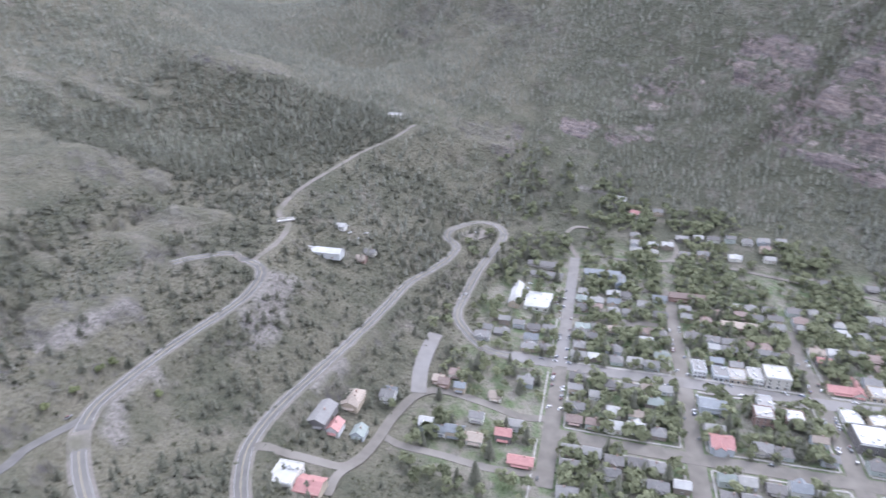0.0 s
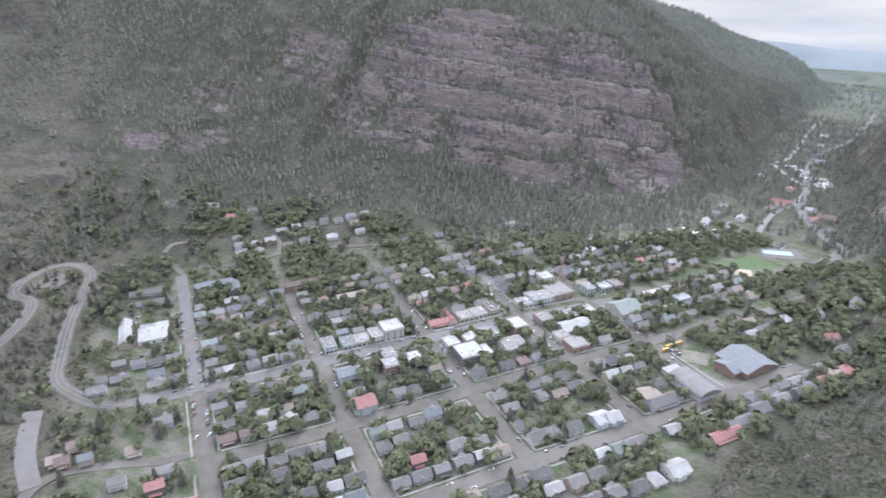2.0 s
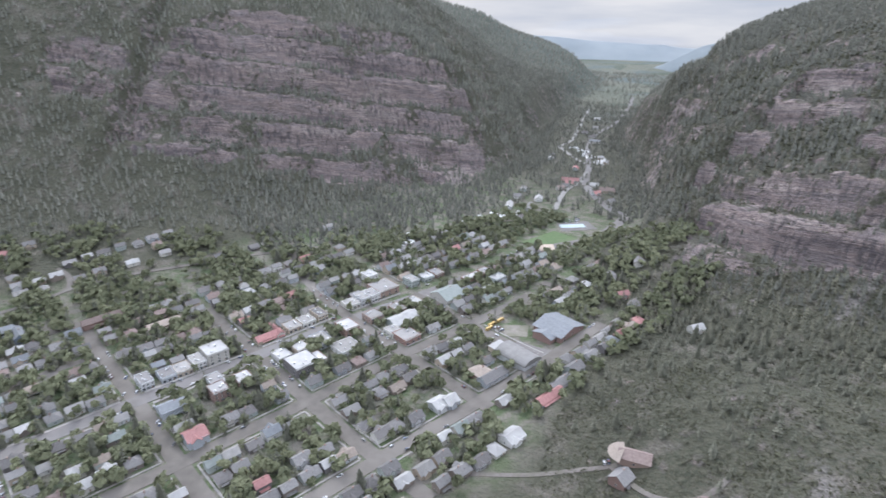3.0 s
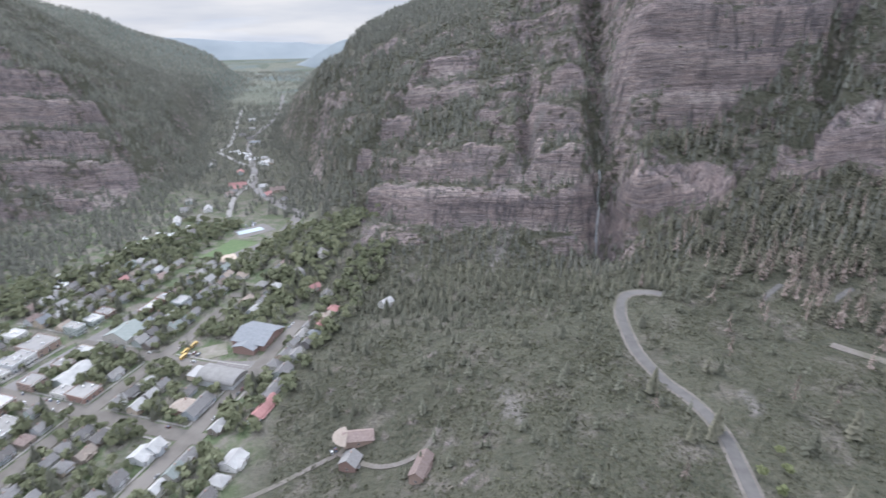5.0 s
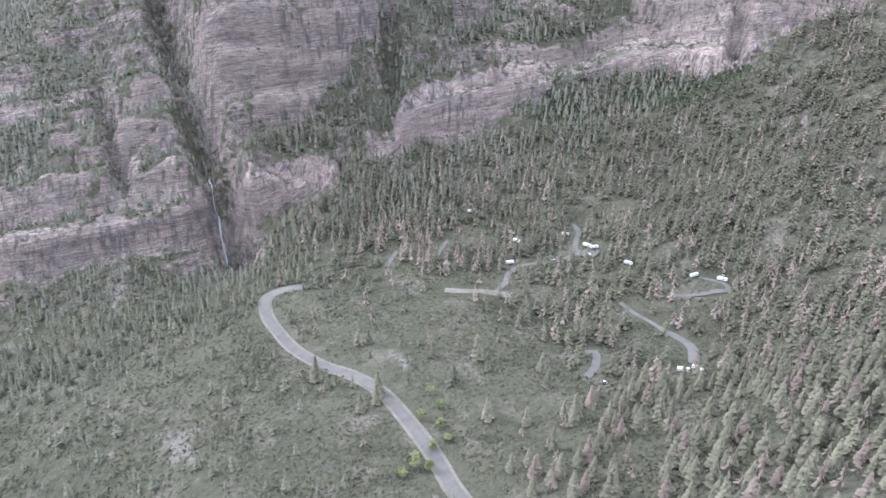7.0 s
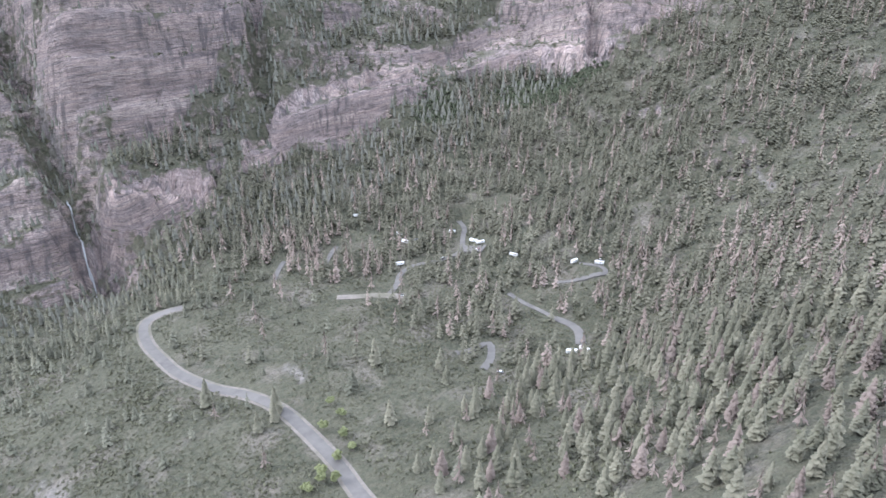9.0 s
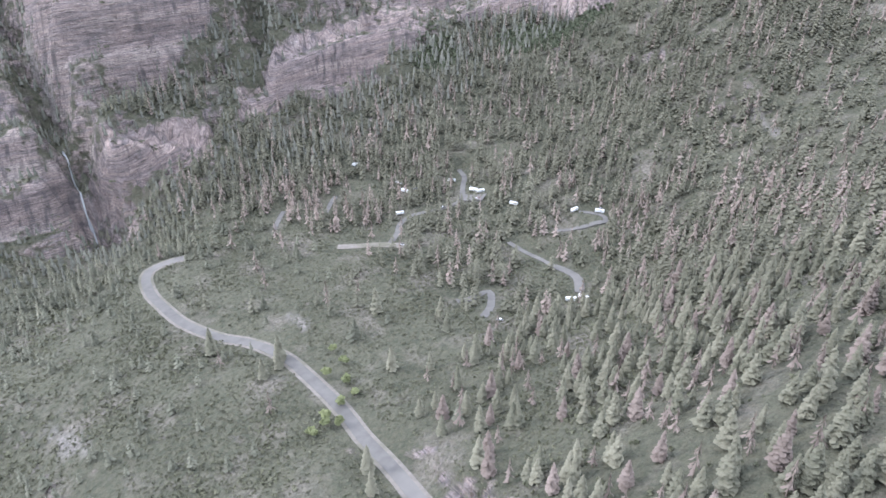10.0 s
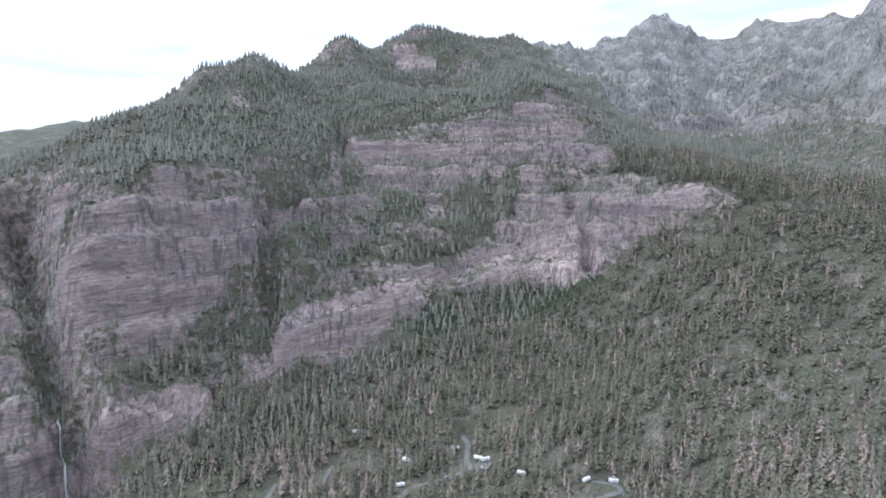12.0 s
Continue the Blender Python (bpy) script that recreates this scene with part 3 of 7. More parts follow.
def land_material():
    m, n, l, b = node_material("land", 0.95)
    pos = n.new("ShaderNodeNewGeometry")
    sep = n.new("ShaderNodeSeparateXYZ")
    l.new(pos.outputs["Position"], sep.inputs[0])
    nor = n.new("ShaderNodeSeparateXYZ")
    l.new(pos.outputs["Normal"], nor.inputs[0])
    P = pos.outputs["Position"]
    # meadow, scrub and bare earth
    green = blend(n, l, noise_fac(n, l, P, 0.02, 6), (0.06, 0.063, 0.043), (0.096, 0.096, 0.068))
    soil = blend(n, l, noise_fac(n, l, P, 0.3, 5), (0.15, 0.13, 0.112), (0.215, 0.19, 0.168))
    patch = noise_fac(n, l, P, 0.035, 8, 0.53, 0.72)
    low = blend(n, l, patch, green, soil)
    speck = noise_fac(n, l, P, 0.45, 4, 0.5, 0.62)
    low = blend(n, l, calc(n, l, "MULTIPLY", speck, 0.75), low, (0.078, 0.08, 0.058))
    # fine grain of stems, tufts and litter
    grain = noise_fac(n, l, P, 0.9, 6, 0.36, 0.64)
    tuft = noise_fac(n, l, P, 0.28, 5, 0.4, 0.62)
    low = blend(n, l, calc(n, l, "MULTIPLY", grain, 0.5), low, blend(n, l, 1.0, low, (0.5, 0.49, 0.5), "MULTIPLY"))
    low = blend(n, l, calc(n, l, "MULTIPLY", tuft, 0.45), low, (0.112, 0.104, 0.075))
    # yards of the town are greener
    yard = n.new("ShaderNodeMapRange")
    yard.inputs[1].default_value, yard.inputs[2].default_value = 9.0, 4.0
    l.new(sep.outputs[2], yard.inputs[0])
    turf = blend(n, l, noise_fac(n, l, P, 0.07, 5, 0.4, 0.6), (0.1, 0.125, 0.065), (0.19, 0.175, 0.145))
    town_end = n.new("ShaderNodeMapRange")
    town_end.inputs[1].default_value, town_end.inputs[2].default_value = 900, 700
    l.new(sep.outputs[1], town_end.inputs[0])
    low = blend(n, l, calc(n, l, "MULTIPLY", yard.outputs[0], town_end.outputs[0]), low, turf)
    # dry tan grass and gravelly earth on the southern hill
    sunny = n.new("ShaderNodeMapRange")
    sunny.inputs[1].default_value, sunny.inputs[2].default_value = -40, -140
    l.new(sep.outputs[1], sunny.inputs[0])
    tan = blend(n, l, noise_fac(n, l, P, 0.4, 6), (0.102, 0.093, 0.066), (0.168, 0.152, 0.118))
    low = blend(n, l, calc(n, l, "MULTIPLY", calc(n, l, "MULTIPLY", sunny.outputs[0], noise_fac(n, l, P, 0.018, 6, 0.38, 0.6)), 0.75), low, tan)
    # far fields and meadows down the valley
    far = n.new("ShaderNodeMapRange")
    far.inputs[1].default_value, far.inputs[2].default_value = 1500, 2100
    l.new(sep.outputs[1], far.inputs[0])
    vor = n.new("ShaderNodeTexVoronoi")
    vor.inputs["Scale"].default_value = 0.006
    l.new(P, vor.inputs["Vector"])
    vsep = n.new("ShaderNodeSeparateColor")
    l.new(vor.outputs["Color"], vsep.inputs[0])
    fields = blend(n, l, vsep.outputs[0], (0.085, 0.1, 0.072), (0.15, 0.15, 0.115))
    fields = blend(n, l, noise_fac(n, l, P, 0.004, 6, 0.45, 0.6), fields, (0.11, 0.13, 0.12))
    flatness = n.new("ShaderNodeMapRange")
    flatness.inputs[1].default_value, flatness.inputs[2].default_value = 0.965, 0.99
    l.new(nor.outputs[2], flatness.inputs[0])
    fields = blend(n, l, flatness.outputs[0], blend(n, l, noise_fac(n, l, P, 0.02, 6), (0.068, 0.078, 0.062), (0.1, 0.11, 0.09)), fields)
    low = blend(n, l, far.outputs[0], low, fields)
    # bedded rock: broad beds, thin courses and dark partings that follow the dip
    lay = n.new("ShaderNodeAttribute")
    lay.attribute_name = "bed_offset"
    bed = calc(n, l, "ADD", sep.outputs[2], lay.outputs["Fac"])

    def stretched(across, along, scale, detail, rough=0.55):
        """Noise drawn out along the beds."""
        c = n.new("ShaderNodeCombineXYZ")
        l.new(calc(n, l, "MULTIPLY", sep.outputs[0], along), c.inputs[0])
        l.new(calc(n, l, "MULTIPLY", sep.outputs[1], along), c.inputs[1])
        l.new(calc(n, l, "MULTIPLY", bed, across), c.inputs[2])
        t = n.new("ShaderNodeTexNoise")
        t.inputs["Scale"].default_value, t.inputs["Detail"].default_value, t.inputs["Roughness"].default_value = scale, detail, rough
        l.new(c.outputs[0], t.inputs["Vector"])
        return t.outputs["Fac"]

    broad = stretched(0.06, 0.005, 1.0, 4.0)
    t = stretched(0.62, 0.03, 1.0, 8.0, 0.7)
    cr = n.new("ShaderNodeValToRGB")
    e = cr.color_ramp.elements
    e[0].position, e[0].color = 0.33, (0.148, 0.132, 0.129, 1)
    e[1].position, e[1].color = 0.68, (0.46, 0.416, 0.392, 1)
    for p, c in ((0.41, (0.3, 0.266, 0.256, 1)), (0.455, (0.197, 0.174, 0.169, 1)), (0.5, (0.35, 0.314, 0.299, 1)), (0.57, (0.24, 0.207, 0.199, 1))):
        x = e.new(p)
        x.color = c
    l.new(t, cr.inputs["Fac"])
    tone = n.new("ShaderNodeValToRGB")
    e = tone.color_ramp.elements
    e[0].position, e[0].color = 0.36, (0.62, 0.58, 0.6, 1)
    e[1].position, e[1].color = 0.66, (1.18, 1.13, 1.1, 1)
    for p, c in ((0.45, (1.02, 0.93, 0.91, 1)), (0.53, (0.82, 0.79, 0.81, 1)), (0.58, (1.08, 0.98, 0.95, 1))):
        x = e.new(p)
        x.color = c
    l.new(broad, tone.inputs["Fac"])
    rock = blend(n, l, 1.0, cr.outputs["Color"], tone.outputs["Color"], "MULTIPLY")
    parting = n.new("ShaderNodeMapRange")
    parting.inputs[1].default_value, parting.inputs[2].default_value = 0.46, 0.4
    l.new(stretched(1.5, 0.07, 1.0, 6.0), parting.inputs[0])
    rock = blend(n, l, calc(n, l, "MULTIPLY", parting.outputs[0], 0.75), rock, (0.085, 0.077, 0.08))
    pale = n.new("ShaderNodeAttribute")
    pale.attribute_name = "pale"
    rock = blend(n, l, calc(n, l, "MULTIPLY", pale.outputs["Fac"], 0.2), rock, blend(n, l, 1.0, rock, (1.34, 1.24, 1.21), "MULTIPLY"))
    # blotches of lichen and fresh rock
    rock = blend(n, l, calc(n, l, "MULTIPLY", noise_fac(n, l, P, 0.06, 6, 0.45, 0.7), 0.4), rock, blend(n, l, 1.0, rock, (1.3, 1.27, 1.24), "MULTIPLY"))
    grit = noise_fac(n, l, P, 0.55, 6, 0.3, 0.7)
    rock = blend(n, l, 0.55, rock, blend(n, l, grit, (0.6, 0.6, 0.6), (1.35, 1.33, 1.3)), "MULTIPLY")
    # dark water streaks and upright joints down the faces; painted gully shade on peaks
    comb2 = n.new("ShaderNodeCombineXYZ")
    l.new(calc(n, l, "MULTIPLY", sep.outputs[0], 0.2), comb2.inputs[0])
    l.new(calc(n, l, "MULTIPLY", sep.outputs[1], 0.2), comb2.inputs[1])
    l.new(calc(n, l, "MULTIPLY", sep.outputs[2], 0.016), comb2.inputs[2])
    streak = noise_fac(n, l, comb2.outputs[0], 1.0, 5, 0.48, 0.62)
    streak = calc(n, l, "MULTIPLY", streak, noise_fac(n, l, P, 0.017, 3, 0.38, 0.56))
    # the bedrock of the southern hill is a grey granite
    south = n.new("ShaderNodeMapRange")
    south.inputs[1].default_value, south.inputs[2].default_value = -60, -160
    l.new(sep.outputs[1], south.inputs[0])
    granite = blend(n, l, noise_fac(n, l, P, 0.09, 7), (0.092, 0.086, 0.068), (0.158, 0.146, 0.12))
    rock = blend(n, l, south.outputs[0], rock, granite)
    # the high peaks are pale grey
    high = n.new("ShaderNodeMapRange")
    high.inputs[1].default_value, high.inputs[2].default_value = 430, 560
    l.new(sep.outputs[2], high.inputs[0])
    east = n.new("ShaderNodeMapRange")
    east.inputs[1].default_value, east.inputs[2].default_value = 800, 1050
    l.new(sep.outputs[0], east.inputs[0])
    grey = blend(n, l, noise_fac(n, l, P, 0.03, 8), (0.19, 0.18, 0.171), (0.31, 0.296, 0.28))
    grey = blend(n, l, calc(n, l, "MULTIPLY", noise_fac(n, l, P, 0.011, 6, 0.5, 0.62), 0.5), grey, (0.15, 0.147, 0.125))
    grey = blend(n, l, 0.45, grey, blend(n, l, noise_fac(n, l, P, 0.14, 7, 0.32, 0.68), (0.5, 0.5, 0.52), (1.4, 1.38, 1.34)), "MULTIPLY")
    rock = blend(n, l, calc(n, l, "MULTIPLY", high.outputs[0], east.outputs[0]), rock, grey)
    # laid over the grey as well: darkens the peaks like shade in their flutes
    rock = blend(n, l, calc(n, l, "MULTIPLY", streak, 0.72), rock, (0.09, 0.082, 0.086))
    # rock shows where the land is steep
    face = n.new("ShaderNodeMapRange")
    face.inputs[1].default_value, face.inputs[2].default_value = 0.84, 0.66
    bare = n.new("ShaderNodeAttribute")
    bare.attribute_name = "bare"
    open_rock = calc(n, l, "MULTIPLY", calc(n, l, "SUBTRACT", bare.outputs["Fac"], 0.5), -0.44)
    uneven = calc(n, l, "MULTIPLY", calc(n, l, "SUBTRACT", noise_fac(n, l, P, 0.07, 7, 0.3, 0.7), 0.5), 0.42)
    l.new(calc(n, l, "ADD", calc(n, l, "ADD", nor.outputs[2], open_rock), uneven), face.inputs[0])
    # grass and brush hold on to the mixed slopes in patches
    turfed = n.new("ShaderNodeMapRange")
    turfed.inputs[1].default_value, turfed.inputs[2].default_value = 0.36, 0.58
    l.new(calc(n, l, "ADD", bare.outputs["Fac"], calc(n, l, "MULTIPLY", calc(n, l, "SUBTRACT", noise_fac(n, l, P, 0.11, 6, 0.25, 0.75), 0.5), 0.7)), turfed.inputs[0])
    shown = calc(n, l, "MULTIPLY", face.outputs[0], turfed.outputs[0])
    col = blend(n, l, shown, low, rock)
    scree = n.new("ShaderNodeAttribute")
    scree.attribute_name = "scree"
    rubble = blend(n, l, noise_fac(n, l, P, 0.5, 6), (0.14, 0.127, 0.117), (0.245, 0.222, 0.206))
    col = blend(n, l, calc(n, l, "MULTIPLY", scree.outputs["Fac"], 0.85), col, rubble)
    l.new(col, b.inputs["Base Color"])
    relief = blend(n, l, shown, noise_fac(n, l, P, 0.25, 6, 0.2, 0.8), calc(n, l, "ADD", calc(n, l, "MULTIPLY", t, 1.6), calc(n, l, "ADD", noise_fac(n, l, P, 0.12, 5, 0.3, 0.7), calc(n, l, "MULTIPLY", streak, -0.5))))
    bumped(n, l, b, relief, 0.9, 3.0)
    return m


LAND = land_material()


def plain(name, a, b, scale=0.4, rough=0.9, metal=0.0, speck=None, random_tint=0.0):
    m, n, l, bs = node_material(name, rough, metal)
    g = n.new("ShaderNodeNewGeometry")
    col = blend(n, l, noise_fac(n, l, g.outputs["Position"], scale, 5, 0.3, 0.7), a, b)
    if speck:
        col = blend(n, l, calc(n, l, "MULTIPLY", noise_fac(n, l, g.outputs["Position"], scale * 0.12, 5, 0.48, 0.66), 0.8), col, speck)
    if random_tint:
        o = n.new("ShaderNodeObjectInfo")
        h = n.new("ShaderNodeHueSaturation")
        v = n.new("ShaderNodeMapRange")
        v.inputs[3].default_value, v.inputs[4].default_value = 1 - random_tint, 1 + random_tint
        l.new(o.outputs["Random"], v.inputs[0])
        l.new(v.outputs[0], h.inputs["Value"])
        l.new(col, h.inputs["Color"])
        col = h.outputs["Color"]
    l.new(col, bs.inputs["Base Color"])
    bumped(n, l, bs, noise_fac(n, l, g.outputs["Position"], scale * 6, 3, 0.2, 0.8), 0.25, 0.05)
    return m


def leafy(name, a, b, spread=0.3):
    """Foliage: each clump takes its own tone, with a finer mottling over it."""
    m, n, l, bs = node_material(name, 0.85)
    g = n.new("ShaderNodeNewGeometry")
    o = n.new("ShaderNodeObjectInfo")
    tone = n.new("ShaderNodeAttribute")
    tone.attribute_name = "tone"
    col = blend(n, l, calc(n, l, "ADD", calc(n, l, "MULTIPLY", tone.outputs["Fac"], 0.7), calc(n, l, "MULTIPLY", g.outputs["Random Per Island"], 0.3)), a, b)
    h = n.new("ShaderNodeHueSaturation")
    v = n.new("ShaderNodeMapRange")
    v.inputs[3].default_value, v.inputs[4].default_value = 1 - spread, 1 + spread
    l.new(o.outputs["Random"], v.inputs[0])
    l.new(v.outputs[0], h.inputs["Value"])
    l.new(col, h.inputs["Color"])
    mott = blend(n, l, calc(n, l, "MULTIPLY", noise_fac(n, l, g.outputs["Position"], 0.012, 4, 0.35, 0.65), 0.4), h.outputs["Color"], tuple(0.7 * c for c in a))
    fine = noise_fac(n, l, g.outputs["Position"], 1.1, 5, 0.36, 0.62)
    mott = blend(n, l, calc(n, l, "MULTIPLY", fine, 0.32), mott, blend(n, l, 1.0, mott, (0.55, 0.56, 0.56), "MULTIPLY"))
    l.new(mott, bs.inputs["Base Color"])
    bumped(n, l, bs, fine, 0.35, 0.4)
    return m


def tinted(name, tones, rough=0.85):
    """Painted walls or car paint: one of several tones for each object."""
    m, n, l, bs = node_material(name, rough)
    o = n.new("ShaderNodeObjectInfo")
    cr = n.new("ShaderNodeValToRGB")
    cr.color_ramp.interpolation = "CONSTANT"
    e = cr.color_ramp.elements
    e[0].position, e[0].color = 0.0, (*tones[0], 1)
    e[1].position, e[1].color = 1.0 / len(tones), (*tones[1], 1)
    for k in range(2, len(tones)):
        x = e.new(k / len(tones))
        x.color = (*tones[k], 1)
    l.new(o.outputs["Random"], cr.inputs["Fac"])
    g = n.new("ShaderNodeNewGeometry")
    col = blend(n, l, calc(n, l, "MULTIPLY", noise_fac(n, l, g.outputs["Position"], 0.6, 5), 0.25), cr.outputs["Color"], (0.25, 0.23, 0.21))
    l.new(col, bs.inputs["Base Color"])
    return m


ASPHALT = plain("asphalt", (0.1, 0.094, 0.089), (0.14, 0.131, 0.123), 0.15, speck=(0.165, 0.154, 0.144))
WORN = plain("worn_street", (0.122, 0.11, 0.096), (0.164, 0.148, 0.13), 0.12, speck=(0.2, 0.182, 0.162))
CONCRETE = plain("concrete_street", (0.155, 0.143, 0.133), (0.198, 0.183, 0.171), 0.15, speck=(0.2, 0.19, 0.185))
SIDEWALK = plain("pavement_concrete", (0.26, 0.242, 0.224), (0.33, 0.31, 0.29), 0.5)
GRAVEL = plain("gravel", (0.135, 0.12, 0.105), (0.19, 0.17, 0.152), 0.4, speck=(0.11, 0.105, 0.076))
PAINT_YELLOW = plain("road_paint_yellow", (0.3, 0.26, 0.16), (0.36, 0.31, 0.2), 1.0)
PAINT_WHITE = plain("road_paint_white", (0.3, 0.295, 0.285), (0.36, 0.355, 0.345), 1.0)
LAWN = plain("lawn", (0.09, 0.135, 0.06), (0.12, 0.16, 0.075), 0.2, speck=(0.14, 0.155, 0.09))
SAND = plain("sand", (0.42, 0.34, 0.27), (0.5, 0.42, 0.34), 0.3)
POOL = plain("pool_water", (0.36, 0.43, 0.44), (0.44, 0.5, 0.51), 0.05, 0.3)
NEEDLES = leafy("needles", (0.116, 0.115, 0.081), (0.226, 0.213, 0.157), 0.2)
NEEDLES_TOWN = leafy("spruce_needles", (0.1, 0.102, 0.074), (0.16, 0.156, 0.118), 0.2)
NEEDLES_FAR = leafy("needles_far", (0.13, 0.132, 0.108), (0.225, 0.22, 0.18))
DEAD = leafy("dead_needles", (0.18, 0.143, 0.123), (0.275, 0.222, 0.192))
LEAVES = leafy("leaves", (0.145, 0.157, 0.092), (0.255, 0.262, 0.155))
LIME = leafy("lime_leaves", (0.15, 0.168, 0.078), (0.225, 0.24, 0.118), 0.1)
SCRUB = leafy("scrub_leaves", (0.088, 0.09, 0.057), (0.152, 0.147, 0.099), 0.1)
BRUSH = leafy("brush_leaves", (0.11, 0.114, 0.073), (0.182, 0.182, 0.12), 0.1)
OAK = leafy("oak_leaves", (0.085, 0.1, 0.062), (0.14, 0.152, 0.098), 0.1)
BARK = plain("bark", (0.13, 0.105, 0.085), (0.2, 0.17, 0.145), 1.5)

ROOFS = {
    "grey": plain("roof_grey_shingle", (0.172, 0.164, 0.158), (0.228, 0.218, 0.21), 0.8, random_tint=0.25),
    "dark": plain("roof_dark_shingle", (0.14, 0.13, 0.124), (0.195, 0.184, 0.175), 0.8, random_tint=0.2),
    "white": plain("roof_white_membrane", (0.36, 0.351, 0.338), (0.468, 0.459, 0.441), 0.2, 0.85, speck=(0.3, 0.29, 0.28), random_tint=0.08),
    "pale": plain("roof_pale_membrane", (0.224, 0.214, 0.2), (0.296, 0.284, 0.268), 0.2, 0.7, speck=(0.25, 0.24, 0.235), random_tint=0.15),
    "red": plain("roof_red_metal", (0.3, 0.15, 0.14), (0.38, 0.2, 0.185), 0.5, 0.5, random_tint=0.2),
    "tan": plain("roof_tan_shingle", (0.272, 0.225, 0.187), (0.34, 0.289, 0.246), 0.6, random_tint=0.2),
    "brown": plain("roof_brown_shingle", (0.2, 0.15, 0.13), (0.28, 0.22, 0.2), 0.6, random_tint=0.2),
    "green": plain("roof_green_metal", (0.22, 0.245, 0.226), (0.27, 0.288, 0.27), 0.4, 0.8, random_tint=0.15),
    "bluegrey": plain("roof_blue_grey_metal", (0.172, 0.182, 0.192), (0.22, 0.228, 0.238), 0.4, 0.75, random_tint=0.15),
}
WALLS = {
    "cream": tinted("painted_clapboard", [(0.62, 0.6, 0.55), (0.48, 0.46, 0.42), (0.55, 0.56, 0.57), (0.42, 0.45, 0.48), (0.66, 0.65, 0.63), (0.45, 0.38, 0.3), (0.38, 0.42, 0.4)]),
    "brick": tinted("brickwork", [(0.3, 0.19, 0.155), (0.26, 0.17, 0.145), (0.33, 0.24, 0.2)]),
    "dark": tinted("dark_timber", [(0.2, 0.17, 0.15), (0.16, 0.15, 0.15), (0.24, 0.2, 0.17)]),
    "blue": tinted("blue_siding", [(0.19, 0.23, 0.29), (0.22, 0.26, 0.32)]),
}
GLASS_DARK = plain("window_glass", (0.05, 0.055, 0.06), (0.09, 0.095, 0.1), 0.2, 0.12)
TRIM = plain("white_trim", (0.6, 0.6, 0.58), (0.68, 0.68, 0.66), 0.5)
TIMBER = plain("door_timber", (0.2, 0.14, 0.1), (0.26, 0.19, 0.14), 1.0)
METAL = plain("vent_metal", (0.4, 0.41, 0.42), (0.5, 0.51, 0.52), 0.5, 0.4, 0.6)
CAR_PAINT = tinted("car_paint", [(0.62, 0.62, 0.62), (0.08, 0.08, 0.085), (0.3, 0.31, 0.33), (0.7, 0.7, 0.69), (0.16, 0.05, 0.05), (0.08, 0.11, 0.2), (0.18, 0.18, 0.18), (0.66, 0.66, 0.67)], 0.35)
CAMPER_WHITE = plain("camper_shell", (0.68, 0.68, 0.67), (0.76, 0.76, 0.75), 0.4, 0.5, random_tint=0.1)
RUBBER = plain("rubber", (0.03, 0.03, 0.03), (0.05, 0.05, 0.05), 2.0)
FOAM = plain("falling_water", (0.3, 0.31, 0.32), (0.42, 0.43, 0.44), 0.6, 0.4)
RIVER = plain("river_shingle", (0.2, 0.19, 0.175), (0.27, 0.255, 0.235), 0.1, 0.6)
BUS_YELLOW = plain("bus_yellow", (0.5, 0.34, 0.12), (0.56, 0.4, 0.15), 0.6, 0.5)
SAND_GREY = plain("playground_sand", (0.2, 0.18, 0.155), (0.26, 0.235, 0.205), 0.3, speck=(0.14, 0.145, 0.09))

# ---- the land ----
NX, NY = len(XS), len(YS)
index = np.arange(NX * NY).reshape(NY, NX)
quads = np.stack([index[:-1, :-1], index[:-1, 1:], index[1:, 1:], index[1:, :-1]], -1).reshape(-1, 4)
land = new("ground", mesh_of("ground", np.stack([GX, GY, HEIGHT], -1).reshape(-1, 3), quads, LAND, True))
cover = land.data.attributes.new("bare", "FLOAT", "POINT")
cover.data.foreach_set("value", BARE.astype(np.float32).ravel())
for attribute_name, grid in (("scree", SCREE), ("pale", PALE)):
    spread = land.data.attributes.new(attribute_name, "FLOAT", "POINT")
    spread.data.foreach_set("value", grid.astype(np.float32).ravel())
beds = land.data.attributes.new("bed_offset", "FLOAT", "POINT")
beds.data.foreach_set("value", BED_OFFSET.astype(np.float32).ravel())
tagged(land, "scrubby valley floor, wooded slopes and banded cliffs", "ground", kind="structure")


def strip(name, rows, width, material, label, lift=0.35, category="road", step=5.0, offset=0.0):
    """A ribbon with thickness that lies on the land along a line."""
    p = curve_points([(r[0], r[1], 0) for r in rows], step)[:, :2]
    d = np.gradient(p, axis=0)
    d /= np.maximum(np.hypot(d[:, 0], d[:, 1]), 1e-6)[:, None]
    side = np.stack([d[:, 1], -d[:, 0]], -1)
    rails = []
    for f, drop in ((-0.5, 1.2), (-0.5, 0), (-0.25, 0), (0, 0), (0.25, 0), (0.5, 0), (0.5, 1.2)):
        q = p + side * (f * width + offset)
        rails.append(np.column_stack([q, ground(q[:, 0], q[:, 1]) + lift - drop]))
    top = np.max([r[:, 2] for r in rails[1:6]], axis=0)
    for k in range(1, 6):
        rails[k][:, 2] = 0.5 * rails[k][:, 2] + 0.5 * top
    v = np.stack(rails, 1)
    m, k = len(p), len(rails)
    ix = np.arange(m * k).reshape(m, k)
    f = np.stack([ix[:-1, :-1], ix[:-1, 1:], ix[1:, 1:], ix[1:, :-1]], -1).reshape(-1, 4)[:, ::-1]
    ob = new(name, mesh_of(name, v.reshape(-1, 3), f, material, False))
    return tagged(ob, label, category, kind="structure")


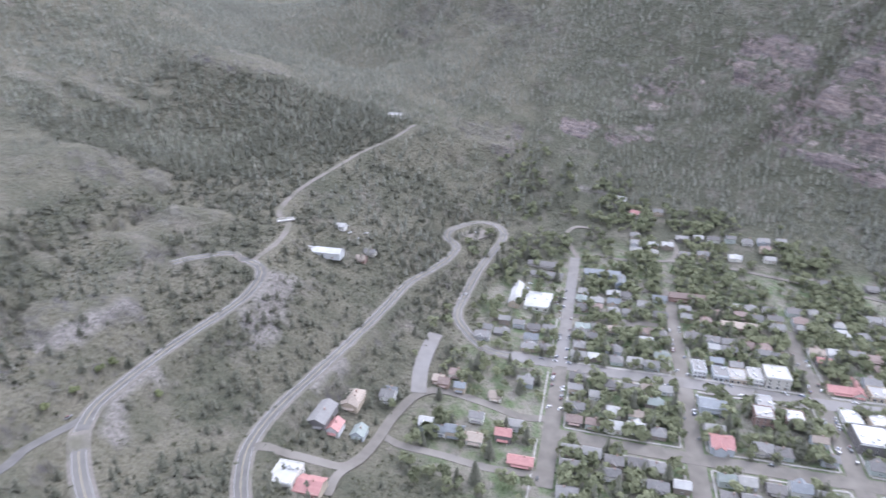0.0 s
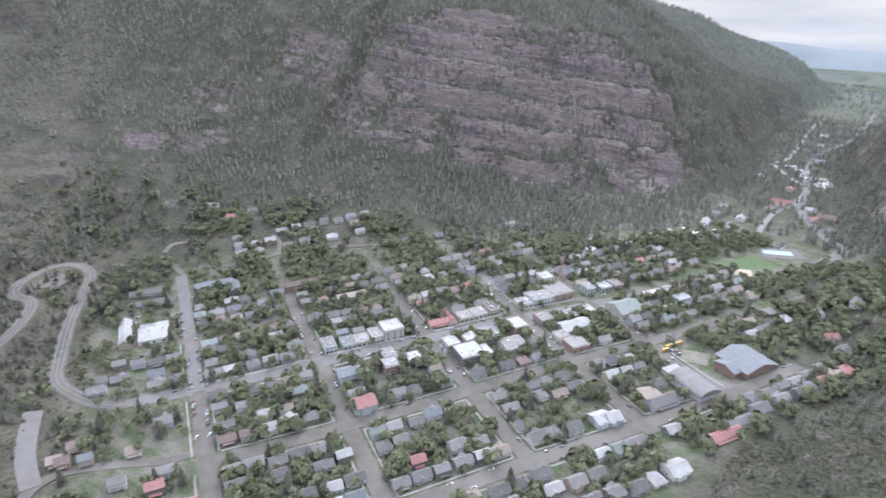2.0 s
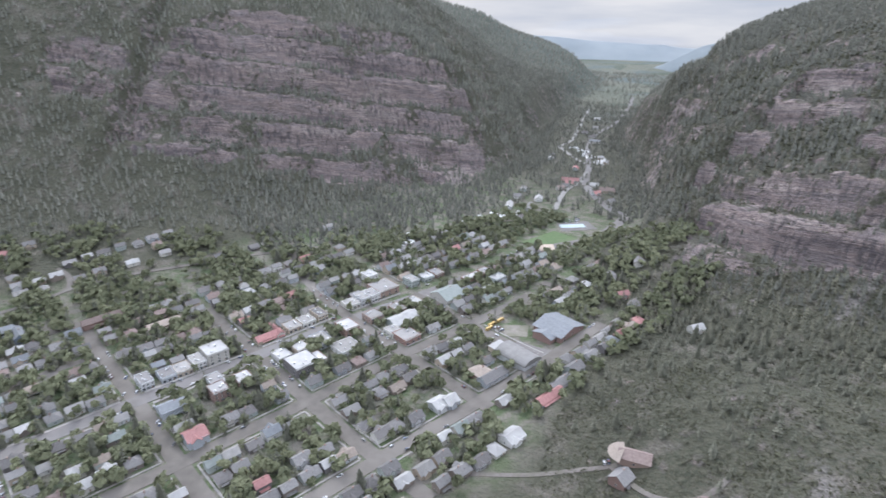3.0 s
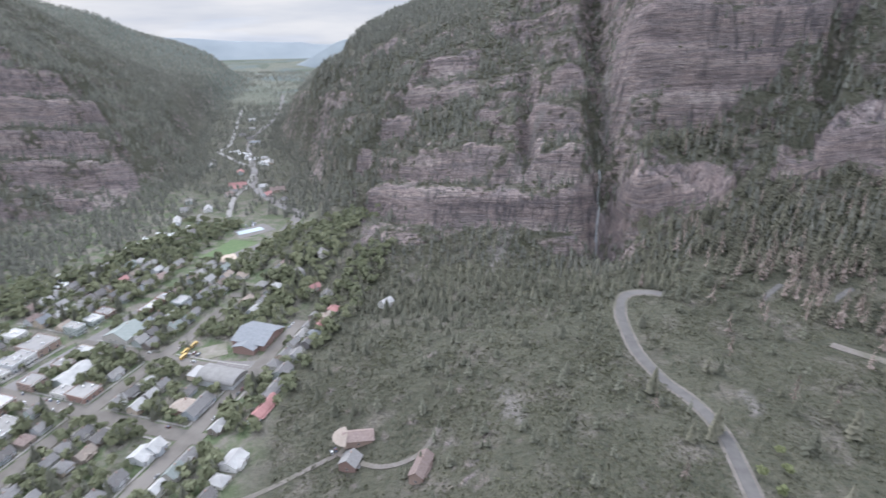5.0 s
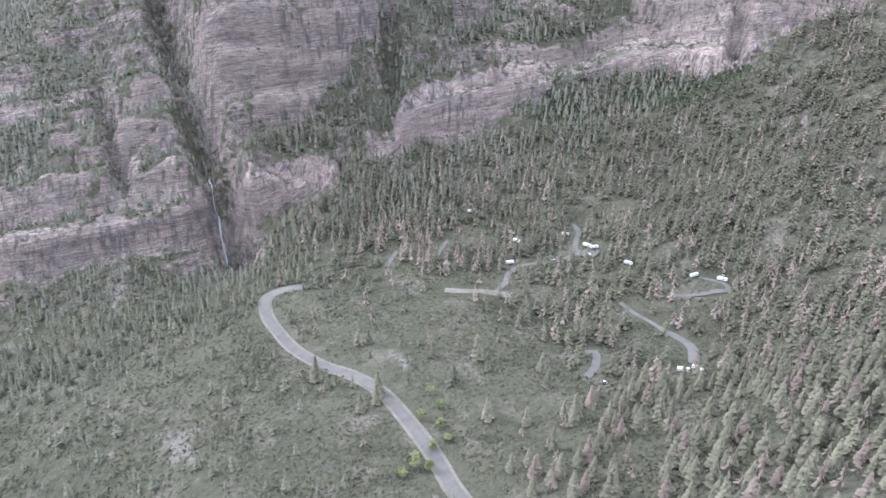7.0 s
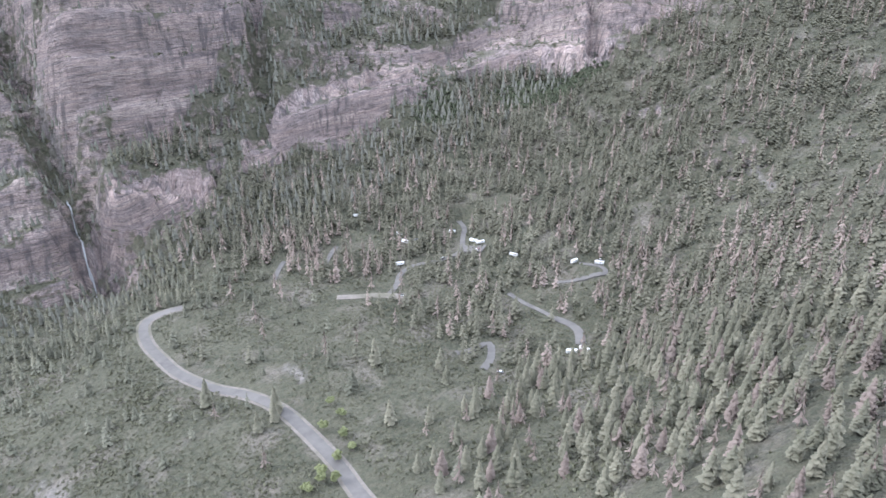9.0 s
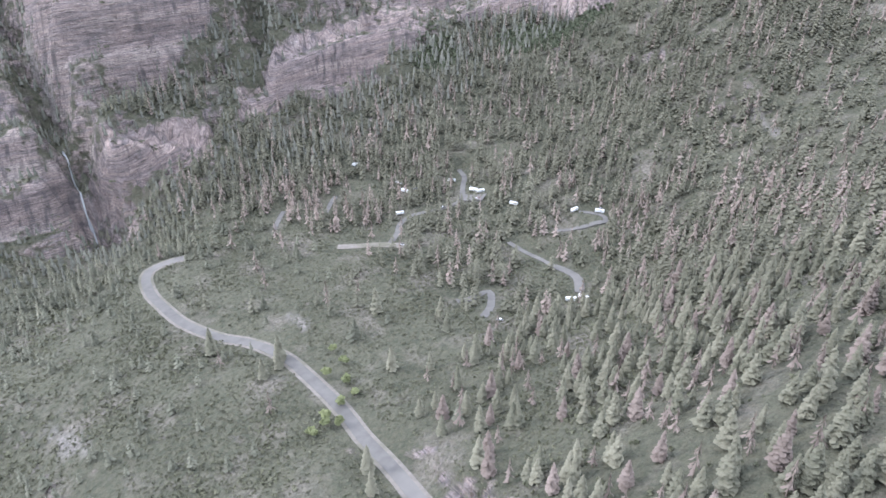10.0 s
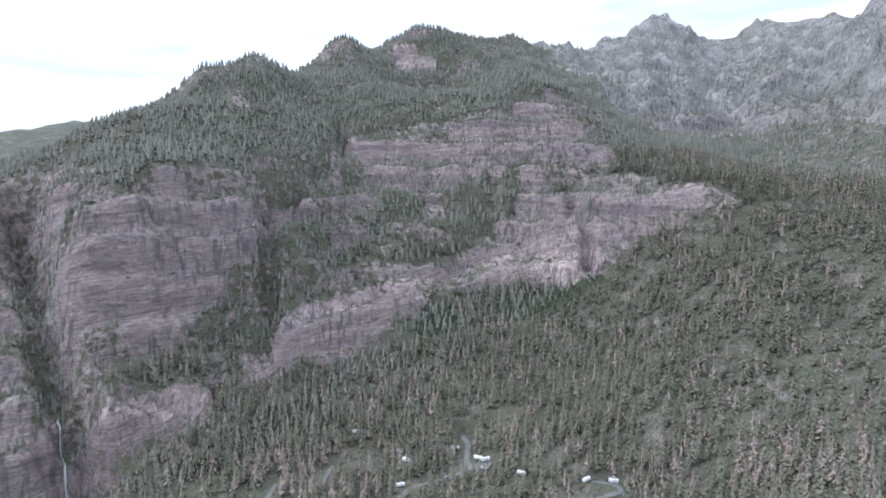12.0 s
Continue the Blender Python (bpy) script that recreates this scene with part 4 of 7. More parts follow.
strip("road_highway", HIGHWAY, 12.5, GRAVEL, "pale gravel verge of the mountain highway", 0.25)
strip("road_highway_asphalt", HIGHWAY, 8.4, ASPHALT, "grey two-lane mountain highway climbing in hairpins", 0.45)
strip("road_marking_highway", HIGHWAY, 0.35, PAINT_YELLOW, "yellow centre line on the highway", 0.52, "marking")
for s in (-3.7, 3.7):
    strip("road_marking_edge", HIGHWAY, 0.28, PAINT_WHITE, "white edge line on the highway", 0.52, "marking", offset=s)
strip("road_canyon", CANYON_ROAD, 6.5, GRAVEL, "unpaved canyon road up the wooded slope", 0.4)
strip("road_spur", SPUR_ROAD, 7.0, ASPHALT, "grey side road joining the highway", 0.4)
strip("road_camp_verge", CAMP_ROAD, 11.0, GRAVEL, "pale gravel verge of the campground road", 0.25)
strip("road_camp", CAMP_ROAD, 7.0, ASPHALT, "grey campground road over the scrubby hill", 0.42)
strip("road_camp_loop", CAMP_LOOP, 5.0, ASPHALT, "grey campground loop among firs", 0.4)
strip("road_camp_lane", CAMP_LANE, 4.5, ASPHALT, "grey campground lane among firs", 0.4)
strip("road_camp_spur", CAMP_SPUR, 7.5, ASPHALT, "grey campground parking spur", 0.4)
strip("road_camp_link", CAMP_LINK, 4.5, ASPHALT, "grey campground lane between firs", 0.4)
strip("road_camp_bay", CAMP_BAY, 5.5, ASPHALT, "grey hooked parking bay in the scrub", 0.4)
strip("road_camp_track", CAMP_TRACK, 4.5, ASPHALT, "short piece of campground road among firs", 0.4)
strip("road_camp_path", CAMP_PATH, 4.5, ASPHALT, "short piece of campground road among firs", 0.4)
strip("road_camp_lot", [(293, 467), (300, 456), (307, 446)], 13, ASPHALT, "grey asphalt parking lot of the campground", 0.46)
strip("road_pullout", [(158, 446), (172, 438), (184, 431), (196, 422), (207, 414)], 9.0, GRAVEL, "pale gravel pull-out on the hill", 0.4)
strip("road_hairpin_lot", [(-728, -128), (-712, -138), (-694, -146)], 26, GRAVEL, "gravel lot inside the hairpin", 0.3)


# streets of the town: two families at right angles
MAIN_X, STREETS, AVENUES = -483, [-390, -292], [-14, 92, 200, 303, 389]
strip("road_main", [(-486, -62), (-486, -14), (-484, 92), (-482, 200), (-478, 303), (-474, 420), (-470, 520), (-462, 610), (-448, 665), (-450, 730), (-468, 788), (-505, 808), (-578, 861), (-640, 930), (-672, 985)], 15, CONCRETE, "wide pale concrete main street of the town", 0.3)
strip("road_main_far", [(-672, 985), (-740, 1080), (-826, 1200), (-900, 1333), (-1000, 1588), (-1130, 1850), (-1300, 2150)], 12, CONCRETE, "pale valley road leading away", 1.2)
for x, lo, hi in ((-390, -14, 480), (-292, 96, 476)):
    strip("road_street", [(x, lo), (x, (lo + hi) / 2), (x, hi)], 13, WORN, "worn grey-brown town street")
for y, lo, hi in ((-14, -715, -483), (92, -655, -483), (200, -600, -483), (303, -680, -483)):
    strip("road_avenue", [(lo, y + (40 if y == 303 else 0)), ((lo + hi) / 2, y + (12 if y == 303 else 0)), (hi, y)], 12, CONCRETE if y < 0 else WORN, "town avenue between rows of houses", 0.27)
for y, hi in ((-14, -330), (92, -292), (200, -235), (303, -280), (389, -275)):
    strip("road_avenue", [(-483, y), ((-483 + hi) / 2, y), (hi, y)], 13, WORN, "worn grey-brown town avenue", 0.27)
strip("road_avenue", [(-400, 514), (-360, 518), (-300, 522)], 10, WORN, "worn grey-brown town avenue at the slope's foot", 0.27)
strip("road_back_lane", [(-584, -14), (-584, 40), (-584, 92)], 8, WORN, "narrow back lane between houses", 0.27)
strip("road_river_street", [(-655, 92), (-656, 60), (-645, 45), (-600, 50), (-575, 50)], 9, WORN, "town street along a lot", 0.27)
strip("road_old_bed", OLD_BED, 13, CONCRETE, "pale old road bed at the town's edge", 0.4)
strip("road_lower_lane", LOWER_LANE, 8, WORN, "unpaved lane at the town's edge", 0.35)
strip("road_lower_branch", LOWER_BRANCH, 7, WORN, "unpaved branch of the lane between small houses", 0.36)
strip("road_lower_drive", LOWER_DRIVE, 6, WORN, "unpaved drive down to the last houses", 0.36)
strip("road_bench_street", [(-727, 30), (-728, 68), (-734, 113), (-726, 157), (-709, 222), (-690, 300), (-660, 380)], 6, WORN, "street on the river bench", 0.4)
strip("road_bench_lane", [(-730, 100), (-760, 108), (-790, 104)], 6, WORN, "lane up the bench", 0.4)
strip("road_trail", [(-715, -10), (-745, -22), (-773, -29), (-796, -19), (-800, 0)], 6, GRAVEL, "gravel track to the gorge", 0.4)
strip("road_house_drive", [(-235, 236), (-205, 262), (-182, 286), (-165, 300), (-150, 318)], 4, GRAVEL, "gravel drive up to the hillside houses", 0.4)
strip("road_house_drive", [(-165, 300), (-130, 290), (-105, 300), (-98, 320)], 4, GRAVEL, "gravel drive up to the hillside houses", 0.4)
# pavements and verges along the streets
for x, w in ((-483, 17), (-390, 13), (-292, 13)):
    cuts = AVENUES if x != -292 else AVENUES[1:]
    for a, b in zip(cuts[:-1], cuts[1:]):
        for s in (-1, 1):
            k = s * (w / 2 + (1.4 if x == -483 else 3.2))
            strip("pavement", [(x + k, a + 10), (x + k, (a + b) / 2), (x + k, b - 10)], 2.8 if x == -483 else 1.5, SIDEWALK, "pale concrete pavement beside the street", 0.42, "pavement", 8.0)
for y in AVENUES:
    for a, b in ((-572, -495), (-471, -400), (-380, -302)):
        for s in (-1, 1):
            strip("pavement", [(a, y + s * 9.5), ((a + b) / 2, y + s * 9.5), (b, y + s * 9.5)], 1.5, SIDEWALK, "pale concrete pavement beside the avenue", 0.42, "pavement", 8.0)
# plank of lawn: the ball field with its sand diamond, and the pool
strip("lawn_ball_field", [(-478, 590), (-478, 625), (-478, 662)], 44, LAWN, "mown green ball field", 0.25, "lawn")
strip("ball_diamond", [(-470, 592), (-463, 600), (-456, 607)], 24, SAND, "sandy infield of the ball field", 0.45, "infield")
strip("paving_pool", [(-505, 680), (-490, 700), (-478, 722)], 34, CONCRETE, "pale concrete deck around the pool", 0.3, "paving")
strip("water_pool", [(-506, 684), (-494, 698), (-484, 712)], 14, POOL, "pale turquoise open-air pool", 0.5, "water")

# ---- trees ----
rng = np.random.default_rng(7)


def conifer_shape(seed, layers, spikes, lean=0.0):
    """A unit conifer, 1 high: layered skirts of drooping boughs of uneven reach."""
    r = np.random.default_rng(seed)
    v, f = [], []
    for k in range(layers):
        t = k / layers
        z0 = 0.1 + 0.82 * t
        reach = (0.17 * (1 - t) ** 0.7 + 0.018) * r.uniform(0.8, 1.15)
        top = min(1.0, z0 + 1.9 / layers * 0.6 + 0.08)
        c = len(v)
        v.append((lean * z0, r.normal(0, 0.006), top))
        turn = r.uniform(0, 6.28)
        n = spikes
        for s in range(2 * n):
            a = turn + math.pi * s / n
            q = reach * (r.uniform(0.7, 1.3) if s % 2 == 0 else r.uniform(0.4, 0.75))
            v.append((lean * z0 + q * math.cos(a), q * math.sin(a), z0 + (-0.02 if s % 2 == 0 else 0.03) + r.normal(0, 0.008)))
        for s in range(2 * n):
            f.append((c, c + 1 + s, c + 1 + (s + 1) % (2 * n)))
    return np.array(v), np.array(f)


def bough_shape(seed, boughs, lean=0.0, width=0.17):
    """A unit conifer, 1 high: many single drooping boughs round the stem, dense below and thin towards the tip."""
    r = np.random.default_rng(seed)
    v, f = [], []
    for k in range(boughs):
        t = (k + r.uniform(-0.4, 0.4)) / boughs
        t = min(max(t, 0.0), 0.97) ** 1.15
        z = 0.07 + 0.9 * t
        reach = (width * (1 - t) ** 0.75 + 0.012) * r.uniform(0.7, 1.25)
        a, spread = k * 2.4 + r.uniform(-0.5, 0.5), r.uniform(0.22, 0.5) + 0.35 * t + 4.0 / boughs
        rise = 0.03 + 0.5 * reach * r.uniform(0.6, 1.2)
        c = len(v)
        v.append((lean * z - 0.25 * reach * math.cos(a), -0.25 * reach * math.sin(a), min(1.0, z + rise)))
        for s in (-1, 1):
            q = reach * r.uniform(0.8, 1.15)
            v.append((lean * z + q * math.cos(a + s * spread), q * math.sin(a + s * spread), z + r.normal(0, 0.012)))
        v.append((lean * z + reach * 1.2 * math.cos(a), reach * 1.2 * math.sin(a), z - 0.015))
        f += [(c, c + 1, c + 3), (c, c + 3, c + 2)]
    return np.array(v), np.array(f)


def leaf_clumps(r, p, s, count):
    """A few leaf sprays round a point, each a bent triangle that faces outward."""
    v = []
    for _ in range(count):
        d = r.normal(size=3)
        d[2] = abs(d[2]) * 0.8 + 0.1
        d /= np.linalg.norm(d)
        u = np.cross(d, r.normal(size=3))
        u /= np.linalg.norm(u)
        w = np.cross(d, u)
        c = np.asarray(p) + d * s * 0.55
        v += [c + u * s * 0.75, c - u * s * 0.4 + w * s * 0.65, c - u * s * 0.4 - w * s * 0.65]
    return v


def tuft_shape(seed, count):
    """A low bush, 1 high and 1 wide, of loose leaf sprays."""
    r = np.random.default_rng(seed)
    v = []
    for _ in range(count):
        p = (r.normal(0, 0.2), r.normal(0, 0.2), r.uniform(0.15, 0.6))
        v += leaf_clumps(r, p, r.uniform(0.28, 0.5), 1)
    return np.array(v), np.arange(len(v)).reshape(-1, 3)


def snag_shape(seed):
    """A dead conifer: a bare stem with thin, broken skirts of twigs."""
    r = np.random.default_rng(seed)
    v, f = [], []
    for k in range(6):
        t = k / 6
        z0 = 0.2 + 0.75 * t
        c = len(v)
        v.append((0, 0, min(1.0, z0 + 0.16)))
        n = 6
        for s in range(n):
            a = r.uniform(0, 6.28)
            q = (0.15 * (1 - t) + 0.02) * r.uniform(0.5, 1.2)
            v.append((q * math.cos(a), q * math.sin(a), z0 + r.normal(0, 0.02)))
            v.append((q * 0.75 * math.cos(a + 0.5), q * 0.75 * math.sin(a + 0.5), z0 + 0.03))
            f.append((c, c + 1 + 2 * s, c + 2 + 2 * s))
    c = len(v)
    for z, q in ((0, 0.018), (1, 0.004)):
        for s in range(4):
            v.append((q * math.cos(s * 1.571), q * math.sin(s * 1.571), z))
    for s in range(4):
        f += [(c + s, c + (s + 1) % 4, c + 4 + s), (c + (s + 1) % 4, c + 4 + (s + 1) % 4, c + 4 + s)]
    return np.array(v), np.array(f)


def clump_shape(seed, count, width, low, high, size):
    """A crown of many small leaf clumps, uneven, with gaps."""
    r = np.random.default_rng(seed)
    v = []
    lobes = [(r.uniform(-0.45, 0.45) * width, r.uniform(-0.45, 0.45) * width, r.uniform(low + 0.3 * (high - low), high - 0.2 * (high - low)), r.uniform(0.35, 0.6)) for _ in range(5)]
    for k in range(count):
        lx, ly, lz, lr = lobes[r.integers(5)]
        d = r.normal(size=3)
        d /= np.linalg.norm(d)
        q = lr * r.uniform(0.7, 1.1)
        p = np.array((lx + d[0] * q * width, ly + d[1] * q * width, lz + d[2] * q * (high - low) * 0.55))
        p[2] = max(p[2], low * 0.8)
        s = size * r.uniform(0.6, 1.5)
        v += leaf_clumps(r, p, s * 1.25, 6)
    return np.array(v), np.arange(len(v)).reshape(-1, 3)


def stem_shape(radius, height, limbs=0, seed=0):
    r = np.random.default_rng(seed)
    v, f = [], []

    def taper(a, b, ra, rb, sides=5):
        c = len(v)
        a, b = np.array(a, float), np.array(b, float)
        w = (b - a) / np.linalg.norm(b - a)
        u = np.cross(w, (0.3, 0.9, 0.1))
        u /= np.linalg.norm(u)
        e = np.cross(w, u)
        for p, q in ((a, ra), (b, rb)):
            for s in range(sides):
                t = 6.283 * s / sides
                v.append(p + q * (math.cos(t) * u + math.sin(t) * e))
        for s in range(sides):
            f.append((c + s, c + (s + 1) % sides, c + sides + s))
            f.append((c + (s + 1) % sides, c + sides + (s + 1) % sides, c + sides + s))
    taper((0, 0, -0.4), (0, 0, height), radius, radius * 0.35)
    for k in range(limbs):
        a = 6.283 * k / limbs + r.uniform(-0.4, 0.4)
        z = height * r.uniform(0.35, 0.7)
        taper((0, 0, z), (math.cos(a) * height * 0.45, math.sin(a) * height * 0.45, z + height * 0.45), radius * 0.5, radius * 0.15)
    return np.array(v), np.array(f)


def toned(me, values):
    """Gives each plant of a mesh its own tone of the foliage."""
    tone = me.attributes.new("tone", "FLOAT", "POINT")
    tone.data.foreach_set("value", values.astype(np.float32))


def scatter(name, shapes, places, heights, widths, material, label, category, smooth=True):
    """Many like plants joined into one mesh."""
    vs, fs, tones, base = [], [], [], 0
    pick = rng.integers(len(shapes), size=len(places))
    turn = rng.uniform(0, 6.283, len(places))
    for k, (v, f) in enumerate(shapes):
        w = np.where(pick == k)[0]
        if not len(w):
            continue
        c, s = np.cos(turn[w])[:, None], np.sin(turn[w])[:, None]
        x = (v[None, :, 0] * c - v[None, :, 1] * s) * widths[w][:, None] + places[w, 0][:, None]
        y = (v[None, :, 0] * s + v[None, :, 1] * c) * widths[w][:, None] + places[w, 1][:, None]
        z = v[None, :, 2] * heights[w][:, None] + places[w, 2][:, None]
        vs.append(np.stack([x, y, z], -1).reshape(-1, 3))
        tones.append(np.repeat(rng.uniform(size=len(w)), len(v)))
        fs.append((f[None] + (np.arange(len(w)) * len(v))[:, None, None]).reshape(-1, 3) + base)
        base += len(w) * len(v)
    ob = new(name, mesh_of(name, np.concatenate(vs), np.concatenate(fs), material, smooth))
    toned(ob.data, np.concatenate(tones))
    return tagged(ob, label, category, kind="stuff")


gsy, gsx = np.gradient(HEIGHT, YS, XS)
SLOPE = np.hypot(gsx, gsy)


def field(grid, x, y):
    i = np.clip(np.searchsorted(XS, x) - 1, 0, NX - 2)
    j = np.clip(np.searchsorted(YS, y) - 1, 0, NY - 2)
    return grid[j, i]


road_lines = [curve_points(r, 4.0)[:, :2] for r in (HIGHWAY, CANYON_ROAD, SPUR_ROAD, CAMP_ROAD, CAMP_LOOP, CAMP_LANE, CAMP_LINK, CAMP_SPUR, CAMP_BAY, CAMP_TRACK, CAMP_PATH, LOWER_LANE, LOWER_BRANCH, LOWER_DRIVE, OLD_BED)]
road_lines.append(curve_points([(158, 446, 0), (184, 431, 0), (207, 414, 0)], 4.0)[:, :2])
NEAR_ROAD = np.full(GX.shape, 99.0)
for line in road_lines:
    for px, py in line:
        i0, i1 = np.searchsorted(XS, (px - 22, px + 22))
        j0, j1 = np.searchsorted(YS, (py - 22, py + 22))
        NEAR_ROAD[j0:j1, i0:i1] = np.minimum(NEAR_ROAD[j0:j1, i0:i1], np.hypot(GX[j0:j1, i0:i1] - px, GY[j0:j1, i0:i1] - py))


def in_town(x, y):
    east = np.where(y < 100, -300, np.where(y < 260, -215, np.where(y < 480, -262, -300)))
    west = np.where(y < 100, -700, np.where(y < 350, -665, -600))
    return (x > west) & (x < east) & (y > -150) & (y < 720) | (np.abs(x + 478) < 28) & (y > 580) & (y < 740)


def sprinkle(x0, x1, y0, y1, spacing):
    """Jittered places over a stretch of land."""
    xs, ys = np.meshgrid(np.arange(x0, x1, spacing), np.arange(y0, y1, spacing))
    x = (xs + rng.uniform(-0.5, 0.5, xs.shape) * spacing * 1.3).ravel()
    y = (ys + rng.uniform(-0.5, 0.5, ys.shape) * spacing * 1.3).ravel()
    return x, y


def clear_of_roads(x, y, gap=6.5):
    return field(NEAR_ROAD, x, y) > gap


def at_ground(x, y, sink=0.3):
    return np.column_stack([x, y, ground(x, y) - sink])


far_shapes = [conifer_shape(s, 2 + s % 2, 3) for s in range(6)]
mid_shapes = [bough_shape(20 + s, 24, 0.0, 0.13) for s in range(6)]
near_shapes = [bough_shape(40 + s, 150, 0.02 * (s - 2), 0.135) for s in range(6)]
snag_shapes = [snag_shape(60 + s) for s in range(5)]
tuft_shapes = [tuft_shape(90 + s, 8) for s in range(8)]
bush_shapes = [tuft_shape(80 + s, 18) for s in range(6)]

# western and southern mountainsides
x, y = sprinkle(-1600, -560, -1100, 1300, 8.0)
s, z = field(SLOPE, x, y), ground(x, y)
dense = fractal(x, y, 140, 71, 4) * 0.9 + 0.8 - 0.45 * ramp(s, 0.85, 1.4) - 0.85 * ramp(field(BARE, x, y), 0.55, 0.85)
for (ax, ay), (bx, by) in (((-963, 189), (-1052, 291)), ((-1052, 291), (-1200, 420)), ((-845, 540), (-955, 647)), ((-869, -117), (-1003, -103)), ((-1037, -250), (-1299, -181))):
    t = np.clip(((x - ax) * (bx - ax) + (y - ay) * (by - ay)) / ((bx - ax) ** 2 + (by - ay) ** 2), 0, 1)
    dense = dense + 0.7 * np.exp(-((x - ax - t * (bx - ax)) ** 2 + (y - ay - t * (by - ay)) ** 2) / 16 ** 2)
dense = np.where((z < 0) & (s < 0.16) & (y > 700), 0.12, dense)
south = (y < 0) & (z < 125)
west_bank = (x < np.minimum(-962 + 0.66 * y, -614)) | (z > 22)
keep = west_bank & ~in_town(x, y) & (rng.uniform(size=x.shape) < np.clip(dense * np.where(south, 0.42, 1.15), 0.04, 0.9)) & clear_of_roads(x, y, 9) & (z > -30)
x, y = x[keep], y[keep]
h = rng.uniform(6, 13.5, len(x))
scatter("woods_west", far_shapes, at_ground(x, y), h, h * rng.uniform(0.95, 1.35, len(x)), NEEDLES_FAR, "dark conifer woods on the far mountainside", "woods")
# the wooded hill above the upper bend
x, y = sprinkle(-600, -120, -950, -330, 9.0)
z = ground(x, y)
keep = (rng.uniform(size=x.shape) < np.clip(0.5 + 1.2 * fractal(x, y, 120, 79, 3), 0.05, 0.85)) & clear_of_roads(x, y, 9) & (field(BARE, x, y) < 0.68)
x, y = x[keep], y[keep]
h = rng.uniform(5, 11, len(x))
scatter("woods_south_hill", mid_shapes, at_ground(x, y), h, h * rng.uniform(1.0, 1.5, len(x)), NEEDLES_FAR, "pines on the hill above the upper bend", "woods")
# dense dark firs on the slope of the side canyon
canyon_wood = [(-653, -704), (-845, -646), (-927, -483), (-892, -301), (-839, -271), (-647, -340), (-535, -424), (-501, -475), (-544, -603)]
x, y = sprinkle(-940, -490, -720, -260, 6.6)
keep = inside(canyon_wood, x + 30 * fractal(x, y, 60, 99, 3), y + 30 * fractal(x, y, 60, 100, 3)) & (rng.uniform(size=x.shape) < 0.85) & clear_of_roads(x, y, 8) & (field(BARE, x, y) < 0.72)
x, y = x[keep], y[keep]
h = rng.uniform(8, 15, len(x))
scatter("woods_canyon", mid_shapes, at_ground(x, y), h, h * rng.uniform(1.1, 1.5, len(x)), NEEDLES_TOWN, "dense dark firs above the canyon road", "woods")
# valley sides to the north
x, y = sprinkle(-1500, -430, 330, 1900, 9.5)
reach = np.full(x.shape, 9.0)
for (ax, ay, az, aw), (bx, by, bz, bw) in zip(FLOOR[:-1], FLOOR[1:]):
    t = np.clip(((x - ax) * (bx - ax) + (y - ay) * (by - ay)) / ((bx - ax) ** 2 + (by - ay) ** 2), 0, 1)
    reach = np.minimum(reach, np.hypot(x - ax - t * (bx - ax), y - ay - t * (by - ay)) / (aw + t * (bw - aw)))
keep = (rng.uniform(size=x.shape) < np.where(reach < 0.7, 0.34, 0.9) + 0.5 * fractal(x, y, 90, 68, 3)) & ((reach < 4) | (y < 800)) & (field(SLOPE, x, y) < 0.85) & clear_of_roads(x, y, 10) & ~in_town(x, y) & ((y > 760) | (x < -690 + 0.1 * y) & (x > -1000))
x, y = x[keep], y[keep]
h = rng.uniform(8, 15, len(x))
scatter("woods_gorge", far_shapes, at_ground(x, y), h, h * rng.uniform(1.2, 1.6, len(x)), NEEDLES_FAR, "dark woods lining the narrow valley floor", "woods")
x, y = sprinkle(-2700, -480, 1600, 3100, 19.0)
keep = (rng.uniform(size=x.shape) < np.where(field(SLOPE, x, y) > 0.1, 0.75, 0.2) + 0.8 * fractal(x, y, 200, 72, 3))
x, y = x[keep], y[keep]
h = rng.uniform(11, 18, len(x))
scatter("woods_valley", far_shapes, at_ground(x, y), h, h * 1.5, NEEDLES_FAR, "dark woods on the distant valley sides", "woods")
# north cliffs, ledges and the crest above the falls
x, y = sprinkle(-620, 1250, 560, 1500, 7.0)
s, z = field(SLOPE, x, y), ground(x, y)
above = ramp(s, 1.15, 0.6)
camp_side = (x > 40) & (z < 330) & (s < 0.75)
rocky = field(BARE, x, y)
dense = 0.55 * above + 1.0 * fractal(x, y, 110, 73, 4) + 0.16 + 0.2 * ramp(z, 380, 460) * ramp(900 - x, 0, 100)
dense = np.where(rocky < 0.48, 0.8 + 0.9 * fractal(x, y, 60, 73, 3), dense * ramp(rocky, 0.95, 0.55) + 0.5 * ramp(s, 1.1, 0.6))
dense = np.where(rocky > 0.93, np.minimum(dense, 0.12), dense)
keep = (rng.uniform(size=x.shape) < np.clip(dense, 0.02, 0.85)) & ~in_town(x, y) & (z > 12) & ~((x > 1000) & (rng.uniform(size=x.shape) < 0.72)) & (y > 560 + 0.1 * np.abs(x))
x, y = x[keep], y[keep]
h = np.where(field(BARE, x, y) < 0.45, rng.uniform(8, 16, len(x)), rng.uniform(6, 13, len(x)))
scatter("woods_cliff", far_shapes, at_ground(x, y), h, h * rng.uniform(1.0, 1.4, len(x)), NEEDLES_FAR, "conifers on the ledges of the cliffs", "woods")

